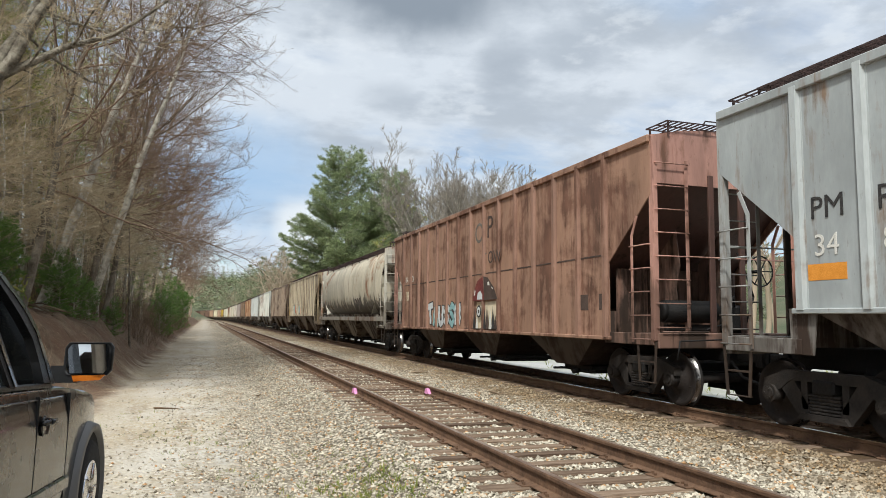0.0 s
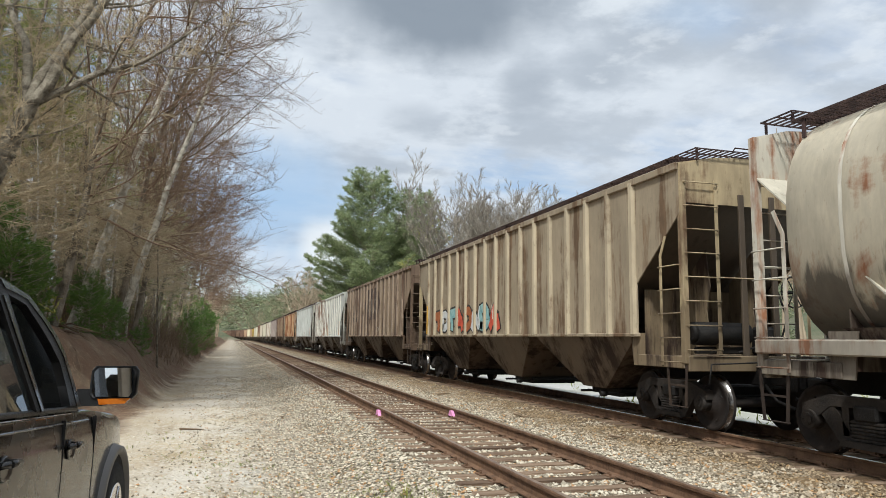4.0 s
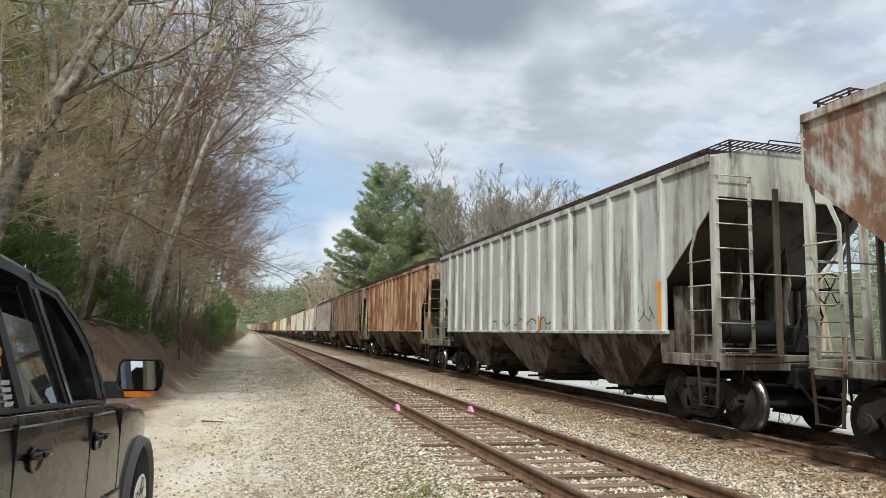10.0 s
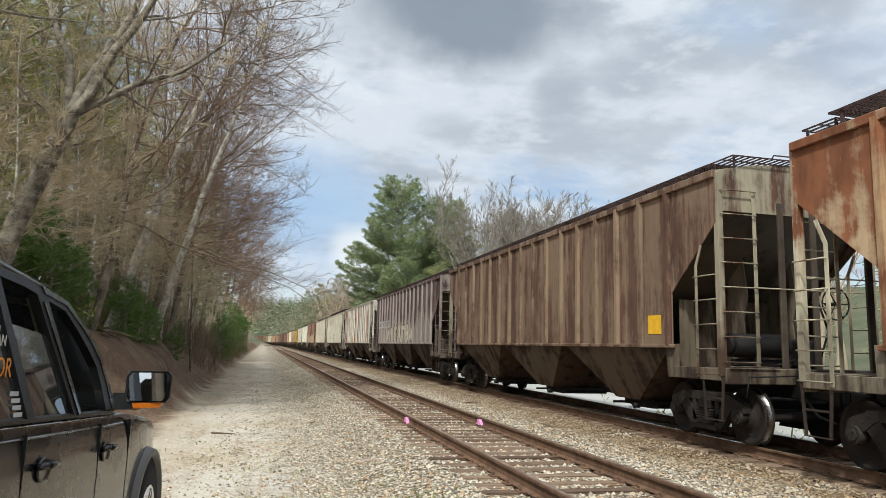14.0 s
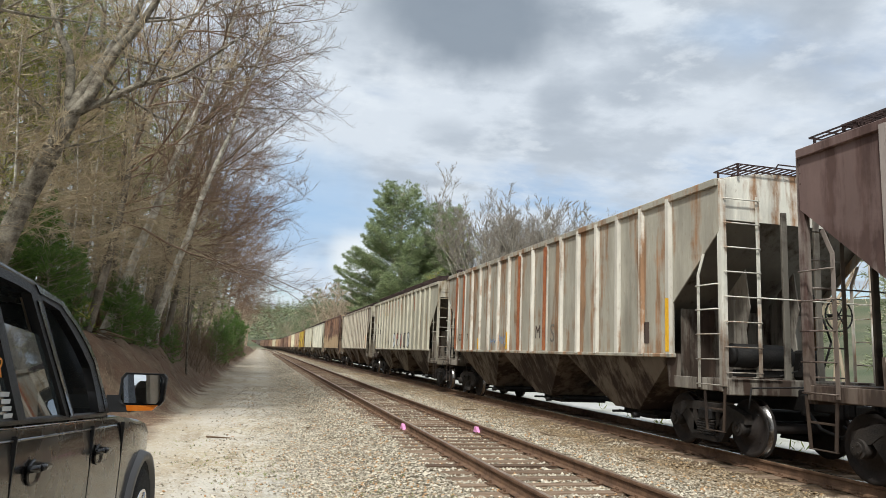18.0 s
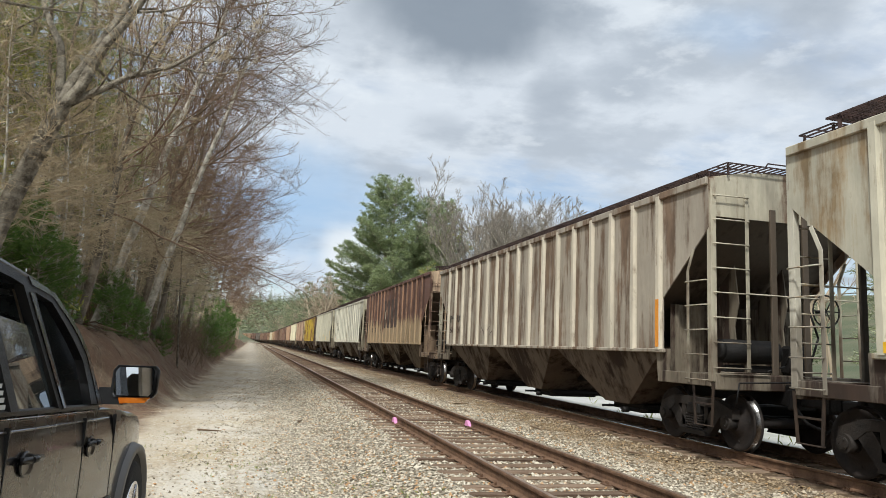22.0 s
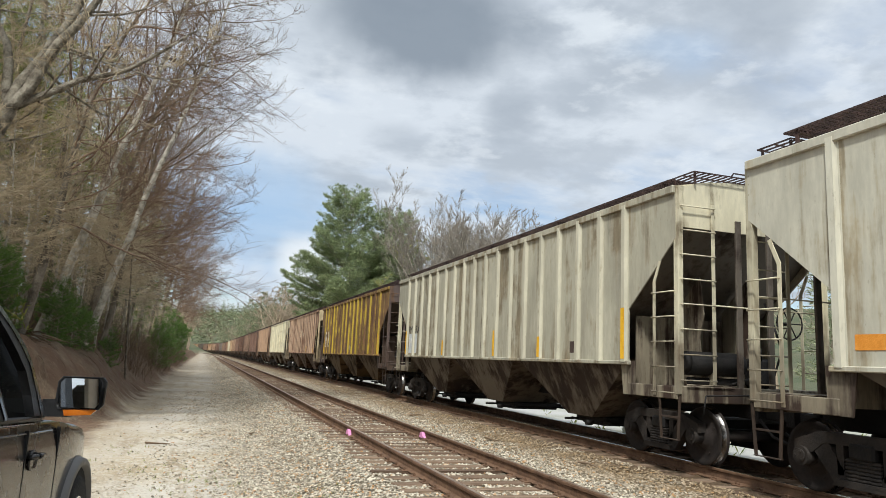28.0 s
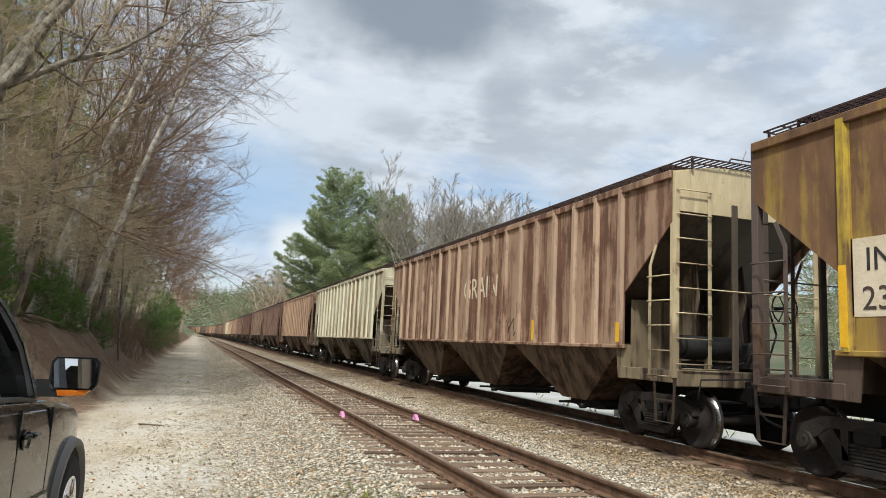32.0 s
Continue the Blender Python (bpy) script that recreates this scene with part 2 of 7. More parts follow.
def make_ground_material():
    m = Mat("earth_and_ballast", 0.9, spec=0.2).coords(world=True)
    x, y = m.axis(0), m.axis(1)
    wob = m.math("MULTIPLY", m.math("SUBTRACT", m.noise(0.9, 5), 0.5), 1.6)
    xw = m.math("ADD", x, wob)
    grain = m.noise(34, 4, 0.7)
    stones = m.node("TexVoronoi")
    m.put(stones.inputs["Vector"], m.scaled((19, 19, 19)))
    stones.inputs["Scale"].default_value = 1.0
    cell = m.node("SeparateColor"); m.put(cell.inputs[0], stones.outputs["Color"])
    # ballast: grey, tan and whitish crushed stone
    bal = m.mix(m.remap(cell.outputs[0], 0.0, 1.0), srgb(108, 99, 83), srgb(202, 192, 170))
    bal = m.mix(m.remap(cell.outputs[1], 0.72, 0.95), bal, srgb(160, 128, 92))
    # shade in the gaps between stones, painted as a darker tone
    bal = m.mix(m.remap(stones.outputs["Distance"], 0.40, 0.66), bal, srgb(86, 78, 66))
    # ochre grain and rust lie beside the further track
    och = m.math("MULTIPLY", m.remap(xw, 5.5, 6.6), m.remap(m.noise(1.3, 5), 0.35, 0.6))
    bal = m.mix(m.math("MULTIPLY", och, 0.85), bal, m.mix(grain, srgb(88, 70, 48), srgb(144, 118, 82)))
    # from its near rail on: oily dirt and the train's shadow, painted dark brown
    bal = m.mix(m.math("MULTIPLY", m.remap(xw, 6.7, 7.3), 0.8), bal, m.mix(grain, srgb(56, 44, 34), srgb(100, 80, 60)))
    oil = m.math("MULTIPLY", m.remap(m.math("ABSOLUTE", m.math("SUBTRACT", x, 3.87)), 1.5, 0.9), m.remap(m.noise(2.2, 4), 0.40, 0.62))
    bal = m.mix(m.math("MULTIPLY", oil, 0.55), bal, srgb(120, 98, 76))
    # the drive: pale packed stone dust with tan patches and ruts
    dust = m.mix(m.remap(m.noise(0.55, 6), 0.38, 0.66), srgb(198, 192, 180), srgb(176, 162, 134))
    dust = m.mix(m.remap(m.noise((2.4, 0.35, 1), 5, off=(4, 0, 0)), 0.5, 0.72), dust, srgb(146, 131, 108))
    dust = m.mix(m.math("MULTIPLY", m.remap(grain, 0.55, 0.75), 0.45), dust, srgb(140, 128, 108))
    dust = m.mix(m.math("MULTIPLY", m.remap(cell.outputs[2], 0.55, 0.8), 0.7), dust, srgb(206, 201, 191))
    dust = m.mix(m.math("MULTIPLY", m.remap(m.noise((1.1, 0.6, 1), 7, 0.7, (9, 3, 0)), 0.54, 0.62), 0.55), dust, srgb(132, 118, 92))
    dust = m.mix(m.math("MULTIPLY", m.remap(xw, 0.4, -1.7), 0.6), dust, m.mix(grain, srgb(134, 116, 92), srgb(176, 160, 134)))
    # further down the drive the trees' shade is mixed into the colour
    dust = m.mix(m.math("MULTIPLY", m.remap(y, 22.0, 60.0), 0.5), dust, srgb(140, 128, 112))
    # leaf litter and red clay on the cut bank
    lit = m.mix(m.noise(7, 6, 0.7, lo=0.3, hi=0.7), srgb(84, 70, 57), srgb(136, 117, 96))
    lit = m.mix(m.remap(m.noise(1.1, 5), 0.42, 0.56), lit, srgb(106, 84, 68))
    lit = m.mix(m.remap(m.noise(20, 4, 0.7), 0.55, 0.75), lit, srgb(164, 142, 114))
    # beyond the tracks: pale lot with thin grass
    lot = m.mix(m.remap(m.noise(0.25, 5), 0.4, 0.62), srgb(176, 175, 172), srgb(160, 160, 148))
    lot = m.mix(m.remap(m.noise(3, 5), 0.5, 0.8), lot, srgb(182, 180, 176))
    far = m.mix(m.noise(0.05, 6, lo=0.35, hi=0.65), srgb(76, 84, 62), srgb(98, 96, 76))
    c = m.mix(m.remap(xw, -2.4, -1.9), lit, dust)
    c = m.mix(m.remap(xw, -0.2, 1.5), c, bal)
    c = m.mix(m.remap(xw, 11.2, 11.9), c, lot)
    c = m.mix(m.remap(xw, 48.0, 60.0), c, far)
    c = m.mix(m.math("MULTIPLY", m.remap(y, 80.0, 120.0), m.remap(x, 11.5, 13.0)), c, far)
    c = m.mix(m.remap(y, 330.0, 380.0), c, far)
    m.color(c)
    hgt = m.math("ADD", m.math("MULTIPLY", stones.outputs["Distance"], -1.0), m.math("MULTIPLY", grain, 0.5))
    m.bump(hgt, 0.7, 0.03)
    return m.m


def car_paint(root, base, rust, amount=0.3, seed=0, grime=0.25, streak=0.5, fleck=0.4, name="weathered_paint", lower=None, rust_y=None):
    """Weathered paint in the car's own space: blotches, vertical runs of rust, road grime low down."""
    m = Mat(name, 0.6, spec=0.35).coords(root)
    o = (seed * 3.7, seed * 5.1, seed * 1.9)
    blot = m.noise((0.5, 0.42, 0.7), 6, 0.62, o, warp=0.6)
    runs = m.noise((2.6, 2.6, 0.22), 5, 0.6, o)
    fine = m.noise((9, 9, 2.5), 5, 0.65, o)
    mask = m.math("ADD", m.math("MULTIPLY", blot, 1 - streak), m.math("MULTIPLY", runs, streak))
    mask = m.math("ADD", mask, m.math("MULTIPLY", m.math("SUBTRACT", fine, 0.5), 0.22))
    edge = 0.66 - 0.34 * amount
    k = m.remap(mask, edge - 0.045, edge + 0.05)
    if rust_y:
        k = m.math("MULTIPLY", k, m.remap(m.axis(1), rust_y[0], rust_y[1]))
    shade = m.mix(m.remap(fine, 0.3, 0.7), tuple(c * 0.86 for c in base), tuple(min(1, c * 1.1) for c in base))
    shade = m.mix(m.remap(m.noise((0.8, 0.9, 0.5), 5, 0.6, (seed, 2, 9)), 0.42, 0.72), shade, tuple(c * 0.72 for c in base))
    rc = m.mix(m.remap(m.noise((3, 3, 1.2), 5, 0.6, o), 0.3, 0.7), tuple(c * 0.55 for c in rust), tuple(min(1, c * 1.25) for c in rust))
    c = m.mix(k, shade, rc)
    if lower:   # another coat or a tide of dirt up to a ragged height
        zz = m.math("ADD", m.axis(2), m.math("MULTIPLY", m.math("SUBTRACT", runs, 0.5), 2.6))
        low = m.mix(m.remap(fine, 0.3, 0.7), tuple(v * 0.78 for v in lower[1]), lower[1])
        low = m.mix(m.math("MULTIPLY", m.remap(m.noise((5, 5, 0.5), 6, 0.65, (seed, 4, 2)), 0.5, 0.68), 0.6), low, tuple(v * 0.6 for v in lower[1]))
        c = m.mix(m.math("MULTIPLY", m.remap(zz, lower[0] + 0.12, lower[0] - 0.12), lower[2]), c, low)
    c = m.mix(m.math("MULTIPLY", m.remap(m.noise((14, 14, 5), 4, 0.7, o), 0.62, 0.72), fleck), c, tuple(c2 * 0.6 for c2 in rust))
    dirt = m.noise((1.7, 1.7, 0.3), 6, 0.65, (seed, 7, 1))
    c = m.mix(m.math("MULTIPLY", m.remap(dirt, 0.48, 0.72), grime), c, srgb(62, 52, 44))
    m.color(c)
    m.rough(m.remap(k, 0, 1, 0.52, 0.85))
    m.bump(m.math("ADD", fine, m.math("MULTIPLY", k, -0.5)), 0.25, 0.006)
    return m.m


STEEL_DARK = plain("oily_black_steel", srgb(12, 11, 10), srgb(32, 28, 25), 5, 0.7, 0.2, 0.4)
TRUCK_STEEL = plain("dusty_cast_steel", srgb(28, 25, 23), srgb(54, 47, 41), 4, 0.8, 0.1, 0.4)
WHEEL_STEEL = plain("brown_wheel_steel", srgb(24, 20, 18), srgb(46, 37, 31), 4, 0.8, 0.1, 0.3)
TREAD = plain("polished_tread_steel", srgb(112, 108, 104), srgb(150, 146, 142), 20, 0.25, 1.0, 0.05)
RAIL_RUST = plain("rusted_rail_steel", srgb(80, 59, 44), srgb(122, 94, 72), 5, 0.8, 0.15, 0.4)
RAIL_TOP = plain("worn_rail_head", srgb(126, 104, 88), srgb(168, 150, 134), 4, 0.45, 0.6, 0.1)
RAIL_SHINE = plain("polished_rail_head", srgb(190, 188, 186), srgb(220, 218, 215), 9, 0.22, 1.0, 0.05)
GRATING = plain("rusty_black_grating", srgb(44, 36, 36), srgb(84, 66, 62), 6, 0.75, 0.3, 0.3)
RUBBER = plain("black_rubber", srgb(24, 24, 25), srgb(40, 40, 40), 12, 0.85, 0, 0.3)
STONE = Mat("crushed_stone", 0.9, spec=0.2).coords()
STONE.color(STONE.mix(STONE.remap(STONE.island(), 0.9, 0.94), STONE.mix(STONE.island(), srgb(106, 97, 82), srgb(214, 204, 184)), srgb(170, 134, 96)))
STONE.coords(world=True)
och = STONE.math("MULTIPLY", STONE.remap(STONE.axis(0), 5.7, 6.6), STONE.remap(STONE.noise(1.6, 4), 0.3, 0.5))
STONE.color(STONE.mix(STONE.math("MULTIPLY", och, 0.75), STONE.b.inputs["Base Color"].links[0].from_socket, STONE.mix(STONE.island(), srgb(86, 69, 48), srgb(150, 125, 90))))
STONE.bump(STONE.noise(60, 3), 0.3, 0.004)
STONE = STONE.m
TIE_WOOD = Mat("weathered_tie_wood", 0.9, spec=0.15).coords()
TIE_WOOD.color(TIE_WOOD.mix(TIE_WOOD.noise((2.2, 16, 16), 6, 0.65, lo=0.3, hi=0.7),
               TIE_WOOD.mix(TIE_WOOD.rand(), srgb(66, 51, 42), srgb(106, 86, 70)),
               TIE_WOOD.mix(TIE_WOOD.rand(), srgb(112, 94, 78), srgb(154, 134, 114))))
TIE_WOOD.bump(TIE_WOOD.noise((2, 26, 26), 5, 0.7), 0.8, 0.02)
TIE_WOOD = TIE_WOOD.m
GROUND = make_ground_material()
BARK = plain("grey_brown_bark", srgb(110, 101, 86), srgb(200, 190, 170), 2.6, 0.9, 0, 0.8, 6, 0.15, 0.03)
BARK_DIM = plain("dull_brown_bark", srgb(84, 75, 64), srgb(156, 145, 128), 3, 0.9, 0, 0.8, 6, 0.15, 0.03)
BARK_OLD = plain("furrowed_grey_bark", srgb(84, 75, 63), srgb(196, 186, 166), 4.5, 0.9, 0, 1.0, 8, 0.15, 0.05)
BARK_PALE = plain("pale_grey_bark", srgb(132, 122, 105), srgb(230, 223, 207), 5, 0.9, 0, 0.8, 8, 0.15, 0.03)
TWIG = plain("tan_twigs", srgb(166, 148, 120), srgb(214, 198, 168), 3, 0.9, 0, 0.1, 3, 0.1)
# crown twigs against the sky: backlight's darkness put into a browner, darker colour
TWIG_BACKLIT = plain("backlit_brown_twigs", srgb(96, 83, 69), srgb(146, 129, 107), 3, 0.9, 0, 0.1, 3, 0.1)
TWIG_RED = plain("budding_reddish_twigs", srgb(108, 88, 75), srgb(158, 134, 113), 3, 0.9, 0, 0.1, 3, 0.1)
NEEDLE = leafy("pine_needles", srgb(118, 124, 74), srgb(180, 180, 118))
SHRUB = leafy("young_pine_needles", srgb(74, 104, 52), srgb(134, 160, 88))
NEEDLE_LIGHT = leafy("white_pine_needles", srgb(116, 130, 95), srgb(182, 192, 147), 0.6, 0.5)
NEEDLE_DARK = leafy("hemlock_needles", srgb(92, 106, 62), srgb(150, 160, 100))
TWIG_PALE = plain("pale_grey_twigs", srgb(122, 114, 104), srgb(172, 163, 150), 3, 0.9, 0, 0.1, 3, 0.1)
BUD = leafy("fresh_spring_leaves", srgb(132, 138, 66), srgb(188, 184, 104))
BRUSH = leafy("dry_brush", srgb(104, 86, 70), srgb(160, 138, 114))
# distant trees: haze is put into these paler, greyer base colours
HAZED_WOOD = leafy("hazed_bare_wood", srgb(170, 152, 130), srgb(214, 197, 172))
HAZED_GREEN = leafy("hazed_green_wood", srgb(118, 128, 100), srgb(170, 174, 138))
GRASS = leafy("spring_grass", srgb(96, 112, 52), srgb(156, 160, 84))

# ---- mesh building ----
class MB:
    """Collects vertices and faces, and makes one mesh of them."""

    def __init__(self):
        self.v, self.f, self.sm = [], [], []

    def add(self, vs, fs, smooth=False):
        o = len(self.v)
        self.v += [tuple(p) for p in vs]
        self.f += [tuple(i + o for i in q) for q in fs]
        self.sm += [smooth] * len(fs)
        return self

    def box(self, c, s, bev=0.0, rot=None):
        hx, hy, hz = s[0] / 2, s[1] / 2, s[2] / 2
        b = min(bev, hx * 0.9, hy * 0.9, hz * 0.9)
        if b <= 0:
            vs = [(x, y, z) for x in (-hx, hx) for y in (-hy, hy) for z in (-hz, hz)]
            fs = [(0, 1, 3, 2), (4, 6, 7, 5), (0, 4, 5, 1), (2, 3, 7, 6), (0, 2, 6, 4), (1, 5, 7, 3)]
        else:
            vs, ix, fs = [], {}, []
            for sx in (-1, 1):
                for sy in (-1, 1):
                    for sz in (-1, 1):
                        for a in range(3):
                            p = [sx * (hx - b), sy * (hy - b), sz * (hz - b)]
                            p[a] += (sx, sy, sz)[a] * b
                            ix[sx, sy, sz, a] = len(vs)
                            vs.append(p)
            S = (-1, 1)
            for a in range(3):
                u, w = (a + 1) % 3, (a + 2) % 3
                for sg in S:
                    q = []
                    for du, dw in ((-1, -1), (1, -1), (1, 1), (-1, 1)):
                        k = [0, 0, 0]; k[a], k[u], k[w] = sg, du, dw
                        q.append(ix[(*k, a)])
                    fs.append(tuple(q if sg > 0 else q[::-1]))
                for su in S:
                    for sw in S:
                        k0, k1 = [0, 0, 0], [0, 0, 0]
                        k0[a], k1[a] = -1, 1
                        k0[u] = k1[u] = su
                        k0[w] = k1[w] = sw
                        q = (ix[(*k0, u)], ix[(*k1, u)], ix[(*k1, w)], ix[(*k0, w)])
                        fs.append(q if su * sw > 0 else q[::-1])
            for sx in S:
                for sy in S:
                    for sz in S:
                        q = tuple(ix[sx, sy, sz, a] for a in range(3))
                        fs.append(q if sx * sy * sz > 0 else q[::-1])
        if rot is not None:
            vs = [rot @ Vector(p) for p in vs]
        return self.add([(p[0] + c[0], p[1] + c[1], p[2] + c[2]) for p in vs], fs)

    def tube(self, p0, p1, r0, r1=None, n=8, caps=True, smooth=True):
        r1 = r0 if r1 is None else r1
        p0, p1 = Vector(p0), Vector(p1)
        d = (p1 - p0).normalized()
        u = d.orthogonal().normalized()
        w = d.cross(u)
        ring = [(math.cos(2 * math.pi * i / n), math.sin(2 * math.pi * i / n)) for i in range(n)]
        vs = [p0 + (u * c + w * s) * r0 for c, s in ring] + [p1 + (u * c + w * s) * r1 for c, s in ring]
        o = len(self.v)
        self.add(vs, [(i, (i + 1) % n, n + (i + 1) % n, n + i) for i in range(n)], smooth)
        if caps:
            self.f += [tuple(o + i for i in range(n))[::-1], tuple(o + n + i for i in range(n))]
            self.sm += [False, False]
        return self

    def rod(self, pts, r, n=6):
        for a, b in zip(pts, pts[1:]):
            self.tube(a, b, r, r, n)
        return self

    def prism(self, pts, axis, lo, hi):
        """A flat outline (in the two other axes, in order) drawn out along an axis."""
        def at(p, q):
            k = list(p); k.insert(axis, q)
            return tuple(k)
        n = len(pts)
        vs = [at(p, lo) for p in pts] + [at(p, hi) for p in pts]
        area = sum(pts[i][0] * pts[(i + 1) % n][1] - pts[(i + 1) % n][0] * pts[i][1] for i in range(n))
        flip = (area > 0) ^ (axis == 1)
        fs = [tuple(range(n)), tuple(range(2 * n - 1, n - 1, -1))] + [(i, n + i, n + (i + 1) % n, (i + 1) % n) for i in range(n)]
        fs = [q[::-1] for q in fs] if flip else fs
        return self.add(vs, fs)

    def loft(self, rings, caps=True, smooth=True):
        n = len(rings[0])
        vs = [p for r in rings for p in r]
        fs = [(k * n + i, k * n + (i + 1) % n, (k + 1) * n + (i + 1) % n, (k + 1) * n + i)
              for k in range(len(rings) - 1) for i in range(n)]
        o = len(self.v)
        self.add(vs, fs, smooth)
        if caps:
            self.f += [tuple(o + i for i in range(n))[::-1], tuple(o + (len(rings) - 1) * n + i for i in range(n))]
            self.sm += [False, False]
        return self

    def lathe(self, prof, axis_c, n=24, smooth=True):
        """A profile of (radius, x) turned about the x axis through axis_c."""
        rings = [[(axis_c[0] + x, axis_c[1] + r * math.cos(2 * math.pi * i / n), axis_c[2] + r * math.sin(2 * math.pi * i / n))
                  for i in range(n)] for r, x in prof]
        return self.loft(rings, True, smooth)

    def mesh(self, name="mesh"):
        me = bpy.data.meshes.new(name)
        me.from_pydata(self.v, [], self.f)
        if any(self.sm):
            me.polygons.foreach_set("use_smooth", self.sm)
        me.materials.append(None)
        me.update()
        return me


def part(name, me, material, parent=None, label="", at=None):
    """Links a mesh (or a builder) as one object under a thing or a part."""
    if isinstance(me, MB):
        me = me.mesh(name)
    ob = new(name, me)
    if material is not None:
        ob.material_slots[0].link = "OBJECT"
        ob.material_slots[0].material = material
    if parent is not None:
        ob.parent = parent
    if at is not None:
        ob.matrix_basis = at if isinstance(at, Matrix) else Matrix.Translation(at)
    if label:
        tagged(ob, label)
    return ob


def empty(name, label, category, group="", kind="", at=None):
    ob = new(name)
    ob.empty_display_size = 0.3
    if at is not None:
        ob.matrix_basis = at
    return tagged(ob, label, category, group, kind)


# ---- ground ----
def smooth(a, b, x):
    t = np.clip((x - a) / (b - a), 0, 1)
    return t * t * (3 - 2 * t)


def wave(x, y, s, k):
    return (np.sin(x * s + k) * np.cos(y * s * 0.83 + 2 * k) + 0.5 * np.sin(x * s * 2.3 + y * s * 1.7 + 3 * k)) / 1.5


def bend(y):
    """How far the line swings to the left, far off."""
    return -np.maximum(np.asarray(y, float) - 260, 0) ** 2 / 2000.0


def ground_z(x, y):
    x, y = np.asarray(x, float), np.asarray(y, float)
    xs = x - bend(y)
    near = (1 - smooth(6.5, 11, y)) * (1 - smooth(-0.2, 1.0, xs))
    z = -0.44 + 0.16 * near
    z = z + 0.24 * smooth(1.2, 2.45, xs) * (1 - smooth(10.2, 12.0, xs))
    z = z - 0.03 * smooth(5.3, 5.8, xs) * (1 - smooth(6.6, 7.2, xs))
    z = z - 0.015 * smooth(2.5, 2.7, xs) * (1 - smooth(4.95, 5.15, xs))
    # cut bank on the left; it stands back beside the drive near the camera
    toe = -2.1 - 5.0 * (1 - smooth(9, 21, y)) - 0.35 * wave(x * 0, y, 0.35, 1.0)
    up = np.maximum(toe - xs, 0)
    rise = (1.95 - 0.4 * smooth(26, 50, y)) * smooth(-0.1, 2.2, up) + 0.13 * np.minimum(np.maximum(up - 2.2, 0), 60)
    rise = rise * (1 + 0.12 * wave(x, y, 1.1, 0.4) + 0.08 * wave(x, y, 2.9, 2.0))
    z = z + rise
    # the drive climbs a little beside the parked car
    z = z + 0.17 * (1 - smooth(1.0, 6.6, y)) * smooth(-5, 0, y) * (1 - smooth(-1.3, -0.5, xs))
    z = z + 0.02 * wave(x, y, 1.7, 0.7) * (1 - smooth(1.6, 2.4, xs) * (1 - smooth(11, 12, xs)))
    # wooded hills behind the lot and beyond the end of the line
    z = z + 26 * smooth(60, 260, xs - 0.05 * y) + 22 * smooth(330, 640, y) + 7 * smooth(14, 48, xs) * smooth(170, 300, y) + 18 * smooth(90, 300, -xs)
    z = z + 4 * wave(x, y, 0.013, 0.3) * smooth(90, 240, np.hypot(x, y)) * smooth(14, 40, np.abs(xs - 4))
    return z


def steps(*spans):
    out = []
    for a, b, d in spans:
        out += list(np.arange(a, b, d))
    return np.array(out + [spans[-1][1]])


def build_ground():
    X = steps((-2500, -400, 300), (-400, -60, 20), (-60, -16, 2.2), (-16, -8, 0.5), (-8, 13, 0.14), (13, 30, 0.7), (30, 90, 5), (90, 400, 25), (400, 2500, 300))
    Y = steps((-900, -100, 100), (-100, -8, 6), (-8, 2, 0.7), (2, 32, 0.16), (32, 70, 0.5), (70, 150, 2), (150, 480, 7), (480, 1300, 60), (1300, 3500, 300))
    gx, gy = np.meshgrid(X, Y)
    gz = ground_z(gx, gy)
    rng = np.random.default_rng(4)
    rough = (np.abs(gy) < 40) * (np.abs(gx - 3) < 11)
    gz = gz + rng.normal(0, 0.010, gz.shape) * rough
    n, k = len(X), len(Y)
    vs = np.stack([gx, gy, gz], -1).reshape(-1, 3)
    i = (np.arange(k - 1)[:, None] * n + np.arange(n - 1)[None]).ravel()
    fs = np.stack([i, i + 1, i + n + 1, i + n], 1)
    me = bpy.data.meshes.new("ground")
    me.from_pydata(vs.tolist(), [], fs.tolist())
    me.polygons.foreach_set("use_smooth", [True] * len(fs))
    me.materials.append(None)
    return tagged(part("ground", me, GROUND), "pale gravel drive, stone ballast and leaf-littered bank", "ground", kind="structure")


ground = build_ground()


